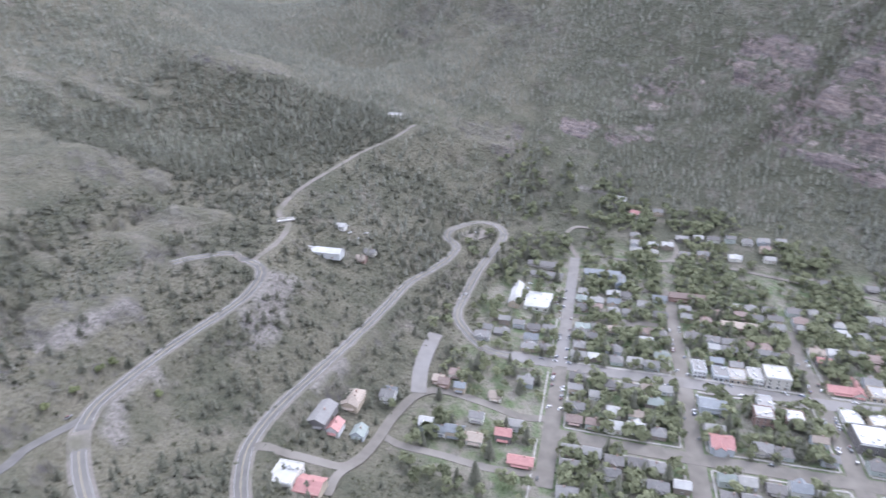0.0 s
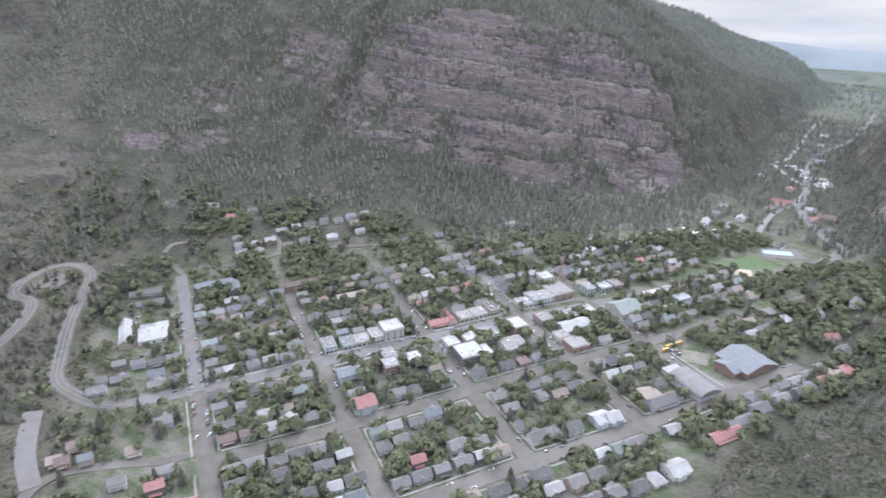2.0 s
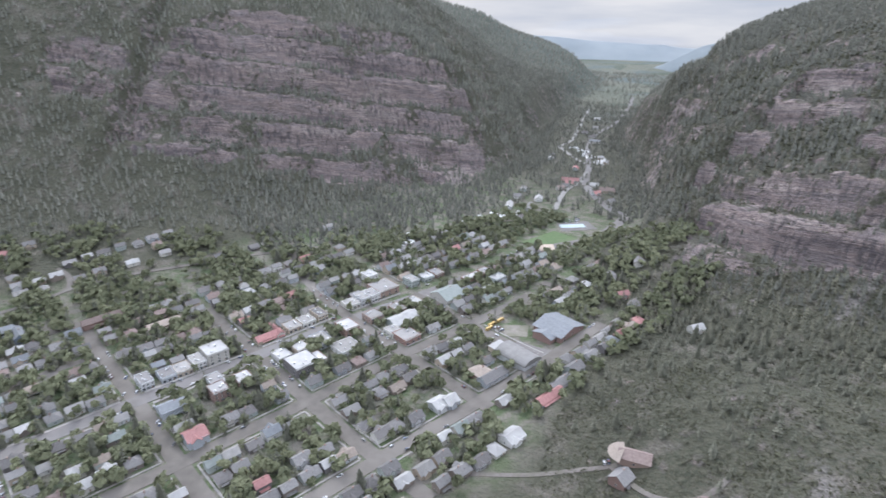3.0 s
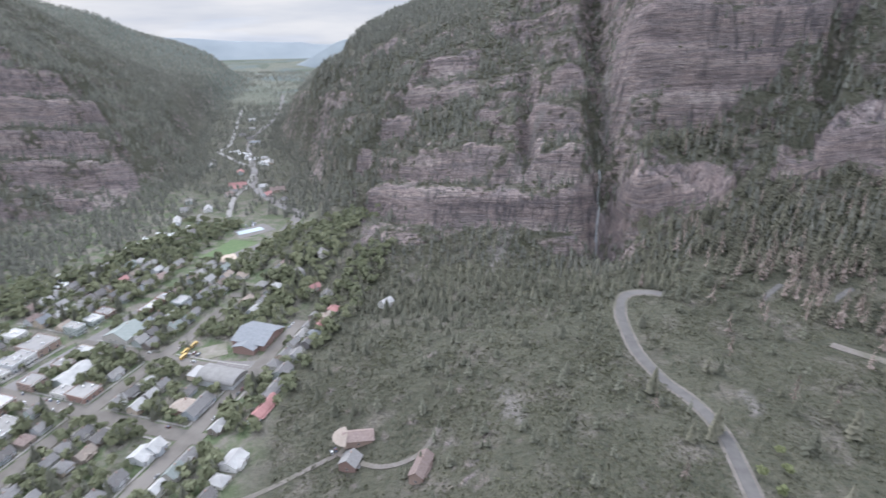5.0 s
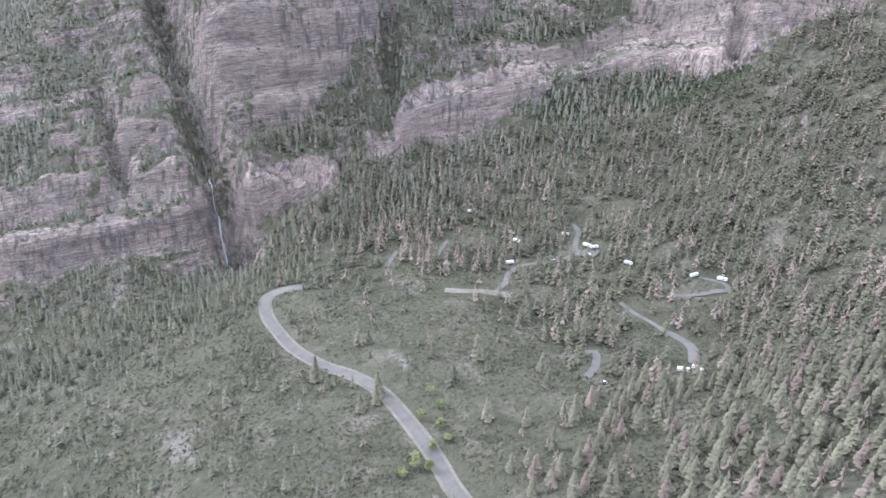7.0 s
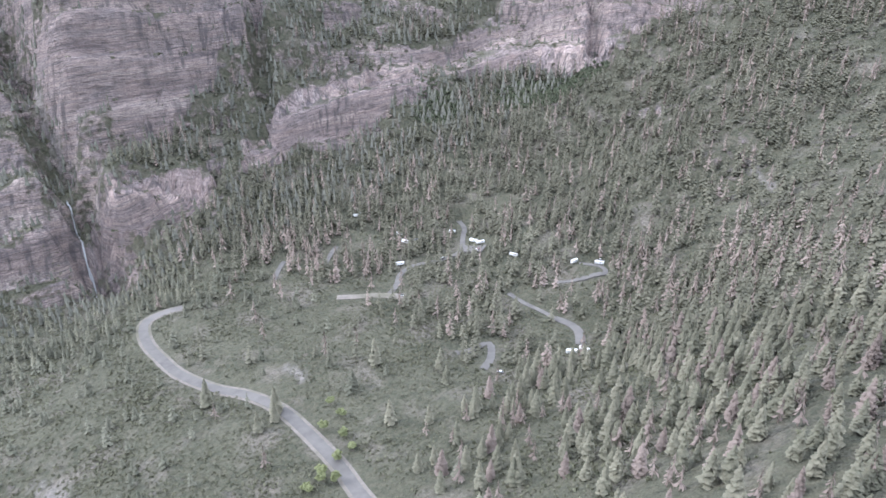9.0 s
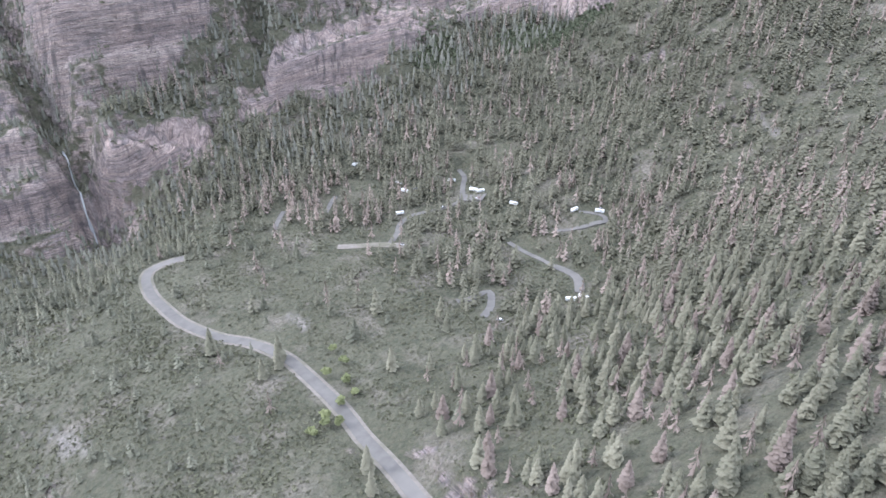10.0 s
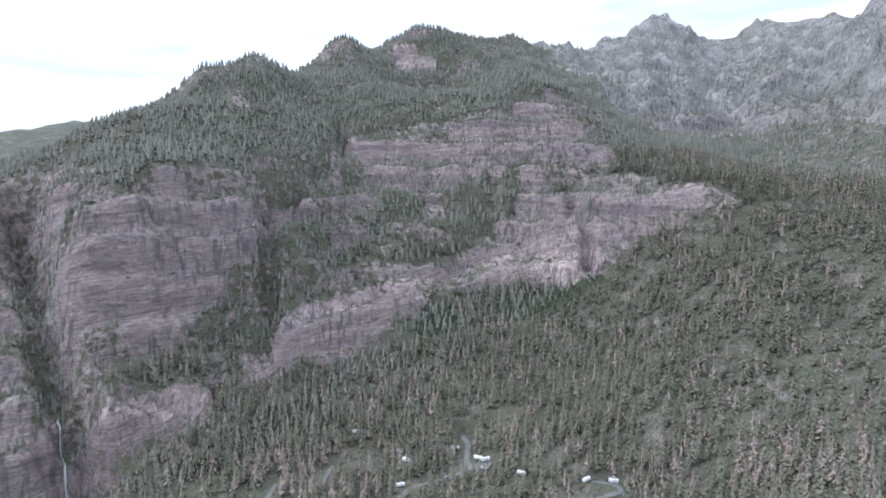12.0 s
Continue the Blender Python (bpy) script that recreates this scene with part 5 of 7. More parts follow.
# bushes and stunted trees along the ledges
x, y = sprinkle(-560, 860, 590, 1060, 4.6)
s, rocky = field(SLOPE, x, y), field(BARE, x, y)
keep = (rng.uniform(size=x.shape) < ramp(s, 2.8, 0.8) * np.clip(0.75 + 1.6 * fractal(x, y, 30, 93, 3), 0.05, 1) * (1.05 - 0.75 * ramp(rocky, 0.6, 1.0))) & (ground(x, y) > 30) & (y > 590 + 0.1 * np.abs(x))
x, y = x[keep], y[keep]
h = rng.uniform(1.6, 4.6, len(x))
scatter("ledge_scrub", tuft_shapes, at_ground(x, y, 0.4), h, h * rng.uniform(0.9, 1.6, len(x)), SCRUB, "bushes and grass tufts along the cliff ledges", "scrub", True)
x, y = sprinkle(-1250, -640, 180, 950, 6.5)
s, rocky = field(SLOPE, x, y), field(BARE, x, y)
keep = (rng.uniform(size=x.shape) < ramp(s, 1.3, 0.4) * np.clip(0.5 + 1.6 * fractal(x, y, 40, 94, 3), 0.05, 1)) & (rocky > 0.6) & (ground(x, y) > 30)
x, y = x[keep], y[keep]
h = rng.uniform(2, 5.5, len(x))
scatter("ledge_scrub_west", tuft_shapes, at_ground(x, y, 0.4), h, h * rng.uniform(0.9, 1.6, len(x)), SCRUB, "bushes along the ledges of the western face", "scrub", True)

# the forest that climbs to the grey peaks
x, y = sprinkle(930, 1750, 150, 1300, 11.5)
s, z = field(SLOPE, x, y), ground(x, y)
keep = (rng.uniform(size=x.shape) < np.where(s < 0.8, 0.75, 0.14) * ramp(720 - z, 0, 160) + 0.45 * fractal(x, y, 120, 74, 3)) & (z < 800)
x, y = x[keep], y[keep]
h = rng.uniform(9, 17, len(x))
scatter("woods_peaks", far_shapes, at_ground(x, y), h, h * rng.uniform(1.0, 1.4, len(x)), NEEDLES_FAR, "dark forest climbing towards the grey peaks", "woods")
# the amphitheatre forest: green and dead firs
x, y = sprinkle(30, 1000, -80, 800, 6.2)
z, s = ground(x, y), field(SLOPE, x, y)
d = np.hypot(x, y)
forest = ramp(x * 0.62 + y * 0.78, 440, 520) * ramp(s, 1.0, 0.7)
right = ramp(np.degrees(np.arctan2(x, y)) + 16 * fractal(x, y, 70, 76, 3), 27, 41)
glade = np.where(d < 430, 0.25, 0.6)
glade = glade + (1 - glade) * ramp(fractal(x, y, 75, 75, 3), -0.35, -0.05)
share = np.clip((0.62 + 0.6 * fractal(x, y, 45, 78, 3)) * np.maximum(forest, right * 0.95) * glade * 1.25, 0.02, 0.8)
hill = (x * 0.62 + y * 0.78 < 430) & (np.degrees(np.arctan2(x, y)) < 26)
share = np.where(hill, 0.03, share * np.where(d < 380, 0.85, 0.95))
keep = (rng.uniform(size=x.shape) < share) & clear_of_roads(x, y, 7) & (d > 95) & ~((np.hypot(x - 304, y - 455) < 17) | (np.hypot(x - 277, y - 277) < 15) | (np.hypot(x - 362, y - 498) < 18) | (np.hypot(x - 221, y - 527) < 17) | (np.hypot(x - 240, y - 455) < 9) | (np.hypot(x - 340, y - 335) < 14)) & (s < 1.1) & (z < 420) & (field(BARE, x, y) < 0.7) & ~(inside([(365, 690), (406, 680), (408, 635), (372, 622), (334, 649)], x, y) | inside([(455, 655), (589, 615), (588, 578), (505, 588), (444, 622)], x, y))
x, y, d = x[keep], y[keep], d[keep]
dead = rng.uniform(size=len(x)) < 0.17 + 0.34 * ramp(fractal(x, y, 160, 77, 3), 0.0, 0.35) + 0.26 * ramp(330 - d, 0, 80)
h = np.where(d < 340, rng.uniform(11, 19, len(x)), rng.uniform(13, 23, len(x)))
near = d < 360
# the nearest stand as single trees, the rest as woods
order = np.argsort(d)
single = np.zeros(len(x), bool)
single[order[:140]] = True
for flag, shapes, mat, nm, lab in ((~dead & ~near & ~single, mid_shapes, NEEDLES, "woods_amphitheatre", "green fir forest below the cliffs"),
                                   (~dead & near & ~single, near_shapes, NEEDLES, "woods_slope", "green firs on the near slope"),
                                   (dead & near & ~single, near_shapes[:3] + snag_shapes, DEAD, "dead_woods_slope", "dead pinkish-grey firs on the near slope"),
                                   (dead & ~near & ~single, mid_shapes[:2] + snag_shapes, DEAD, "dead_woods", "dead grey firs scattered in the forest")):
    scatter(nm, shapes, at_ground(x[flag], y[flag]), h[flag], h[flag] * rng.uniform(1.0, 1.3, flag.sum()), mat, lab, "woods")


def tree_thing(name, crown, stem, material, label, category, group=""):
    root = tagged(new(name), label, category, group)
    for nm, (v, f), mat in (("trunk", stem, BARK), ("crown", crown, material)):
        p = new(nm, mesh_of(nm, v, f, mat, nm == "crown"))
        toned(p.data, np.full(len(v), rng.uniform(0.2, 0.8)))
        p.parent = root
    return root


def scaled(shape, h, w):
    v, f = shape
    return v * (w, w, h), f


firs, dead_firs = [], []
for k in range(6):
    hh = 12 + 1.3 * k
    firs.append(tree_thing("fir_tree", scaled(near_shapes[k], hh, hh * 1.15), stem_shape(0.22, hh * 0.85), NEEDLES, "green fir on the steep slope", "fir tree", "firs of the slope"))
    dead_firs.append(tree_thing("dead_fir_tree", scaled((near_shapes[:2] + snag_shapes)[k], hh, hh * 1.1), stem_shape(0.2, hh * 0.92), DEAD, "dead fir with pinkish-grey needles", "fir tree", "dead firs of the slope"))
used = {}
for k in order[:140]:
    i = int(rng.integers(6))
    src = (dead_firs if dead[k] else firs)[i]
    m = pose(x[k], y[k], float(ground(x[k], y[k])) - 0.3, rng.normal(0, 1.5), rng.normal(0, 1.5), rng.uniform(0, 360))
    if src in used:
        copy_thing(src, m)
    else:
        src.matrix_basis = m
        used[src] = True
for src in firs + dead_firs:
    if src not in used:
        src.matrix_basis = pose(230 + 9 * firs.index(src) if src in firs else 260, 60, float(ground(230 + 9 * firs.index(src) if src in firs else 260, 60)))

# dark scrub oak apron under the cliff and scrub on the camp hill
x, y = sprinkle(-260, 420, 130, 640, 2.25)
z, s = ground(x, y), field(SLOPE, x, y)
hillside = (x * 0.62 + y * 0.78 < 500) & (z > 9)
share = np.clip(0.5 + 1.3 * fractal(x, y, 40, 81, 3) + 0.34 * ramp(x, -40, 60), 0.08, 0.92)
keep = hillside & (rng.uniform(size=x.shape) < share) & clear_of_roads(x, y, 9) & ~in_town(x, y) & (np.hypot(x + 156, y - 311) > 16) & (np.hypot(x + 98, y - 300) > 16)
x, y = x[keep], y[keep]
h = rng.uniform(0.7, 1.9, len(x)) * (1 + 0.6 * fractal(x, y, 25, 87, 2)) * np.where(rng.uniform(size=len(x)) < 0.05, 1.7, 1.0) * np.where(x < 50, 1.15, 1.0)
scatter("scrub_hill", tuft_shapes, at_ground(x, y, 0.3), h, h * rng.uniform(0.8, 1.4, len(x)), SCRUB, "low scrub oak covering the hill", "scrub", True)
x, y = sprinkle(90, 760, -80, 560, 5.6)
z, s = ground(x, y), field(SLOPE, x, y)
keep = (rng.uniform(size=x.shape) < np.clip(0.38 + 1.2 * fractal(x, y, 60, 82, 3), 0.05, 0.8)) & clear_of_roads(x, y, 6) & (s < 1.0) & (np.hypot(x, y) > 100) & ((x * 0.62 + y * 0.78 > 470) | (np.degrees(np.arctan2(x, y)) > 33))
x, y = x[keep], y[keep]
h = rng.uniform(1.2, 3.0, len(x))
scatter("scrub_slope", bush_shapes, at_ground(x, y, 0.4), h, h * rng.uniform(0.6, 1.0, len(x)), BRUSH, "scrub oak between the firs of the slope", "scrub", True)
# dark oak thickets right under the lowest cliff band
APRONS = ([(371, 690), (391, 690), (406, 672), (404, 639), (372, 629), (340, 649)], [(460, 655), (515, 644), (548, 627), (589, 612), (586, 580), (505, 591), (444, 627)])
x, y = sprinkle(320, 610, 560, 700, 2.8)
keep = (inside(APRONS[0], x, y) | inside(APRONS[1], x, y)) & (rng.uniform(size=x.shape) < 0.9)
x, y = x[keep], y[keep]
h = rng.uniform(3, 5.5, len(x))
scatter("oak_apron", bush_shapes, at_ground(x, y, 0.5), h, h * rng.uniform(0.7, 1.0, len(x)), OAK, "dark green oak thickets under the cliff", "thicket", True)
# loose firs on the hill
x, y = sprinkle(-230, 150, 200, 560, 8.5)
z = ground(x, y)
lean_to_north = ramp(y - 0.25 * x, 400, 520)
west_side = ramp(40 - x, 0, 90) * ramp(y, 250, 330)
keep = (rng.uniform(size=x.shape) < 0.06 + 0.6 * lean_to_north + west_side * np.clip(0.28 + 0.9 * fractal(x, y, 50, 84, 3), 0, 0.5)) & (z > 12) & clear_of_roads(x, y, 8) & ~in_town(x, y) & (np.hypot(x + 130, y - 305) > 30) & (x * 0.62 + y * 0.78 < 470)
x, y = x[keep], y[keep]
h = rng.uniform(6, 14.5, len(x))
scatter("loose_firs", mid_shapes + near_shapes[:2], at_ground(x, y), h, h * rng.uniform(1.2, 1.7, len(x)), NEEDLES_TOWN, "scattered firs on the scrubby hill", "woods")
# dense belt of firs at the foot of the falls cliff
x, y = sprinkle(-420, 60, 470, 700, 6.5)
z = ground(x, y)
keep = (rng.uniform(size=x.shape) < 0.55 + fractal(x, y, 60, 83, 3)) & (z > 8) & ~in_town(x, y) & (y > 505 + 0.1 * x) & (field(SLOPE, x, y) < 0.9) & (field(BARE, x, y) < 0.7)
x, y = x[keep], y[keep]
h = rng.uniform(8, 16, len(x))
scatter("woods_falls", mid_shapes, at_ground(x, y), h, h * rng.uniform(1.0, 1.35, len(x)), NEEDLES, "dark firs at the foot of the falls cliff", "woods")
# southern slopes between the hairpins: scrub and pinyon
x, y = sprinkle(-900, -120, -460, -20, 3.8)
z = ground(x, y)
keep = (z > 6) & (rng.uniform(size=x.shape) < np.clip(0.5 + 1.3 * fractal(x, y, 70, 85, 3), 0.05, 0.9)) & clear_of_roads(x, y, 8) & (field(BARE, x, y) < 0.72) & ~(in_town(x, y) & (y > -60))
x, y = x[keep], y[keep]
h = rng.uniform(0.9, 2.7, len(x))
scatter("scrub_south", tuft_shapes + bush_shapes[:2], at_ground(x, y, 0.4), h, h * rng.uniform(0.8, 1.3, len(x)), SCRUB, "scrub between the highway hairpins", "scrub", True)
x, y = sprinkle(-900, -120, -460, -20, 8.0)
z = ground(x, y)
keep = (z > 9) & (rng.uniform(size=x.shape) < np.clip(0.5 + 1.3 * fractal(x, y, 90, 86, 3), 0.05, 0.9)) & clear_of_roads(x, y, 9) & (field(BARE, x, y) < 0.72)
x, y = x[keep], y[keep]
h = rng.uniform(5, 12, len(x))
scatter("pinyons_south", mid_shapes, at_ground(x, y), h, h * rng.uniform(1.5, 2.1, len(x)), NEEDLES_TOWN, "small pines between the highway hairpins", "woods")

# ---- buildings ----
def part(name, bm, material, parent, label=""):
    me = bpy.data.meshes.new(name)
    bm.to_mesh(me)
    bm.free()
    me.materials.append(material)
    ob = new(name, me)
    ob.parent = parent
    if label:
        tagged(ob, label)
    return ob


def shared(name, me, parent, x, y, z, turn=0.0):
    ob = new(name, me)
    ob.parent = parent
    ob.matrix_basis = pose(x, y, z, 0, 0, turn)
    return ob


def block(bm, x0, x1, y0, y1, z0, z1):
    v = [bm.verts.new(p) for p in ((x0, y0, z0), (x1, y0, z0), (x1, y1, z0), (x0, y1, z0), (x0, y0, z1), (x1, y0, z1), (x1, y1, z1), (x0, y1, z1))]
    for q in ((3, 2, 1, 0), (4, 5, 6, 7), (0, 1, 5, 4), (1, 2, 6, 5), (2, 3, 7, 6), (3, 0, 4, 7)):
        bm.faces.new([v[k] for k in q])


def slab(bm, quad, thick):
    """A sheet of roof with thickness, from its four upper corners."""
    top = [bm.verts.new(p) for p in quad]
    low = [bm.verts.new((p[0], p[1], p[2] - thick)) for p in quad]
    bm.faces.new(top)
    bm.faces.new(low[::-1])
    for k in range(4):
        bm.faces.new((top[k], low[k], low[(k + 1) % 4], top[(k + 1) % 4]))


def window_mesh(w, h):
    bm = bmesh.new()
    block(bm, -w / 2, w / 2, -0.05, 0.06, 0, h)
    block(bm, -w / 2 - 0.12, w / 2 + 0.12, -0.02, 0.1, -0.12, h + 0.12)
    me = bpy.data.meshes.new("window")
    bm.to_mesh(me)
    bm.free()
    me.materials.append(GLASS_DARK)
    me.materials.append(TRIM)
    for p in me.polygons:
        p.material_index = 0 if p.index < 6 else 1
    return me


WINDOW_SMALL, WINDOW_TALL, WINDOW_SHOP = window_mesh(1.1, 1.4), window_mesh(1.1, 2.0), window_mesh(2.6, 2.1)
bm = bmesh.new()
block(bm, -0.5, 0.5, -0.05, 0.08, 0, 2.1)
DOOR = bpy.data.meshes.new("door")
bm.to_mesh(DOOR)
bm.free()
DOOR.materials.append(TIMBER)


def openings(root, w, l, h, flat):
    """Windows on all four sides and a door on one."""
    storeys = max(1, int((h - 0.6) / 3.0)) if flat else 1
    for s in range(storeys):
        z = 1.0 + 3.0 * s
        for side, length, off in ((0, w, -l / 2), (180, w, -l / 2), (90, l, -w / 2), (270, l, -w / 2)):
            shop = flat and s == 0 and side in (90, 270)
            pitch = 3.6 if flat else 4.2
            n = max(1, min(3, int(length / pitch))) if flat else (0 if side == 180 else 1)
            for k in range(n):
                a = (k + 0.5 - n / 2) * length / n
                m = pose(0, 0, 0, 0, 0, side) @ Matrix.Translation((a, off, z if not shop else 0.5))
                ob = new("window", WINDOW_SHOP if shop else WINDOW_TALL if flat else WINDOW_SMALL)
                ob.parent, ob.matrix_basis = root, m
    ob = new("door", DOOR)
    ob.parent, ob.matrix_basis = root, pose(0, 0, 0, 0, 0, 90) @ Matrix.Translation((l * 0.28, -w / 2 - 0.05, 0.05))


def ridge_roof(bm, cx, cy, w, l, z, rise, along_y=True, over=0.6):
    """Two pitched sheets over a w by l plan."""
    if along_y:
        a, b = l / 2 + over, w / 2 + over
        for s in (-1, 1):
            q = [(cx + s * b, cy - a, z - 0.35), (cx + s * b, cy + a, z - 0.35), (cx, cy + a, z + rise), (cx, cy - a, z + rise)]
            slab(bm, q if s > 0 else q[::-1], 0.22)
    else:
        a, b = w / 2 + over, l / 2 + over
        for s in (-1, 1):
            q = [(cx - a, cy + s * b, z - 0.35), (cx + a, cy + s * b, z - 0.35), (cx + a, cy, z + rise), (cx - a, cy, z + rise)]
            slab(bm, q[::-1] if s > 0 else q, 0.22)


def gable_walls(bm, cx, cy, w, l, h, rise, along_y=True):
    block(bm, cx - w / 2, cx + w / 2, cy - l / 2, cy + l / 2, -1.2, h)
    for s in (-1, 1):
        if along_y:
            q = [(cx - w / 2, cy + s * l / 2, h), (cx + w / 2, cy + s * l / 2, h), (cx, cy + s * l / 2, h + rise * 0.93)]
        else:
            q = [(cx + s * w / 2, cy - l / 2, h), (cx + s * w / 2, cy + l / 2, h), (cx + s * w / 2, cy, h + rise * 0.93)]
        bm.faces.new([bm.verts.new(p) for p in q])


TONES = {"grey": "grey shingle", "dark": "dark shingle", "white": "white", "pale": "pale grey", "red": "red metal", "tan": "tan shingle", "brown": "brown shingle", "green": "pale green metal", "bluegrey": "blue-grey metal"}
WALL_WORDS = {"cream": "painted clapboard", "brick": "brown brick", "dark": "dark timber", "blue": "blue siding"}
MADE = {}


def building(x, y, w, l, h, kind, roof, wall, turn=0.0, z=None):
    """One house or shop, built once for each form and tone and copied after that."""
    z = float(ground(x, y)) if z is None else z
    m = pose(x, y, z, 0, 0, turn)
    key = (w, l, h, kind, roof, wall)
    if key in MADE:
        return copy_thing(MADE[key], m)
    flat = kind == "flat"
    name = "shop_building" if flat else "house"
    root = new(name)
    low = "flat" if flat else {"gable": "gabled", "cross": "cross-gabled", "hip": "hipped"}[kind]
    tagged(root, f"{WALL_WORDS[wall]} {'building' if flat else 'house'} with a {low} {TONES[roof]} roof", "building" if flat else "house", "buildings of the town")
    MADE[key] = root
    along = l >= w
    rise = 0.36 * min(w, l) * (0.62 if min(w, l) > 12 else 1.0)
    bm = bmesh.new()
    rf = bmesh.new()
    vents = []
    if flat:
        block(bm, -w / 2, w / 2, -l / 2, l / 2, -1.2, h)
        for x0, x1, y0, y1 in ((-w / 2, w / 2, -l / 2, -l / 2 + 0.35), (-w / 2, w / 2, l / 2 - 0.35, l / 2), (-w / 2, -w / 2 + 0.35, -l / 2 + 0.35, l / 2 - 0.35), (w / 2 - 0.35, w / 2, -l / 2 + 0.35, l / 2 - 0.35)):
            block(bm, x0, x1, y0, y1, h + 0.004, h + 0.8)
        block(rf, -w / 2 + 0.36, w / 2 - 0.36, -l / 2 + 0.36, l / 2 - 0.36, h + 0.01, h + 0.25)
        for s in (-1, 1):
            cm = bmesh.new()
            block(cm, min(s * (w / 2 + 0.02), s * (w / 2 + 0.4)), max(s * (w / 2 + 0.02), s * (w / 2 + 0.4)), -l / 2, l / 2, h - 0.5, h + 0.3)
            part("cornice", cm, TRIM, root)
        r = random.Random(int(w * 31 + l * 7 + h))
        for k in range(3):
            am = bmesh.new()
            ax, ay, s = r.uniform(-w / 3, w / 3), r.uniform(-l / 3, l / 3), r.uniform(0.6, 1.2)
            block(am, ax - s, ax + s, ay - s * 0.7, ay + s * 0.7, h + 0.25, h + 1.3)
            block(am, ax - s * 0.6, ax + s * 0.6, ay - s * 0.4, ay + s * 0.4, h + 1.3, h + 1.5)
            vents.append(am)
    elif kind == "hip":
        block(bm, -w / 2, w / 2, -l / 2, l / 2, -1.2, h)
        a, b = w / 2 + 0.6, l / 2 + 0.6
        run = max(0.1, abs(b - a))
        p = [rf.verts.new(c) for c in ((-a, -b, h - 0.2), (a, -b, h - 0.2), (a, b, h - 0.2), (-a, b, h - 0.2))]
        q = [rf.verts.new(c) for c in (((0, -run, h + rise), (0, run, h + rise)) if along else ((-run, 0, h + rise), (run, 0, h + rise)))]
        if along:
            for face in ((p[0], p[1], q[0]), (p[1], p[2], q[1], q[0]), (p[2], p[3], q[1]), (p[3], p[0], q[0], q[1])):
                rf.faces.new(face)
        else:
            for face in ((p[0], p[1], q[1], q[0]), (p[1], p[2], q[1]), (p[2], p[3], q[0], q[1]), (p[3], p[0], q[0])):
                rf.faces.new(face)
        rf.faces.new(p[::-1])
    else:
        gable_walls(bm, 0, 0, w, l, h, rise, along)
        ridge_roof(rf, 0, 0, w, l, h, rise, along)
        if kind == "cross":
            gable_walls(bm, w * 0.22, -l * 0.12, w * 0.85, l * 0.45, h - 0.1, rise * 0.72, not along)
            ridge_roof(rf, w * 0.22, -l * 0.12, w * 0.85, l * 0.45, h - 0.1, rise * 0.72, not along)
    part("wall", bm, WALLS[wall], root)
    cover = part("roof", rf, ROOFS[roof], root)
    for am in vents:
        part("roof_vent", am, METAL, cover)
    if not flat:
        cm = bmesh.new()
        if roof in ("white", "pale"):
            cm.free()
            openings(root, w, l, h, flat)
            root.matrix_basis = m
            return root
        block(cm, -0.4, 0.4, l * 0.15 - 0.4, l * 0.15 + 0.4, h, h + rise + 0.9)
        block(cm, -0.5, 0.5, l * 0.15 - 0.5, l * 0.15 + 0.5, h + rise + 0.9, h + rise + 1.05)
        part("chimney", cm, WALLS["brick"], cover)
        if min(w, l) < 16:
            pm = bmesh.new()
            slab(pm, [(w / 2, -l * 0.35, 2.9), (w / 2 + 2.2, -l * 0.35, 2.5), (w / 2 + 2.2, l * 0.35, 2.5), (w / 2, l * 0.35, 2.9)], 0.15)
            porch = part("porch_roof", pm, ROOFS[roof], root)
            for s in (-0.33, 0.33):
                if h > 6:
                    pm = bmesh.new()
                    block(pm, w / 2 + 1.9, w / 2 + 2.1, s * l - 0.1, s * l + 0.1, -0.6, 2.45)
                    part("porch_post", pm, TRIM, porch)
    openings(root, w, l, h, flat)
    root.matrix_basis = m
    return root


TAKEN = []  # centre and half extents of what stands in the town


def free(x, y, a, b, gap=1.0):
    return all(abs(x - p) > a + c + gap or abs(y - q) > b + d + gap for p, q, c, d in TAKEN)


def off_streets(x, y, w, l):
    """Moves a plot sideways until it stands clear of the streets."""
    for sx, half in ((MAIN_X, 12.0), (-390, 8.5), (-292, 8.5)):
        if abs(x - sx) < half + w / 2 and (sx != -292 or y > 100) and -60 < y < 480:
            x = sx + math.copysign(half + w / 2, x - sx)
    for sy in AVENUES:
        if abs(y - sy) < 8.5 + l / 2 and -600 < x < -280:
            y = sy + math.copysign(8.5 + l / 2, y - sy)
    return x, y



MAIN_STREET = [
    (-496, 169, 20, 20, 11, "flat", "white", "cream"),
    (-446, 147, 15, 14, 10, "flat", "white", "brick"),
    (-451, 171, 14, 14, 7, "flat", "white", "brick"),
    (-436, 211, 24, 24, 9, "flat", "white", "dark"),
    (-433, 234, 18, 14, 7, "flat", "white", "brick"),
    (-483, 256, 22, 16, 5, "flat", "pale", "cream"),
    (-434, 267, 20, 22, 5, "flat", "pale", "cream"),
    (-482, 296, 20, 16, 8, "flat", "white", "brick"),
    (-483, 319, 16, 16, 7, "flat", "pale", "brick"),
    (-427, 303, 16, 13, 5, "flat", "pale", "cream"),
]
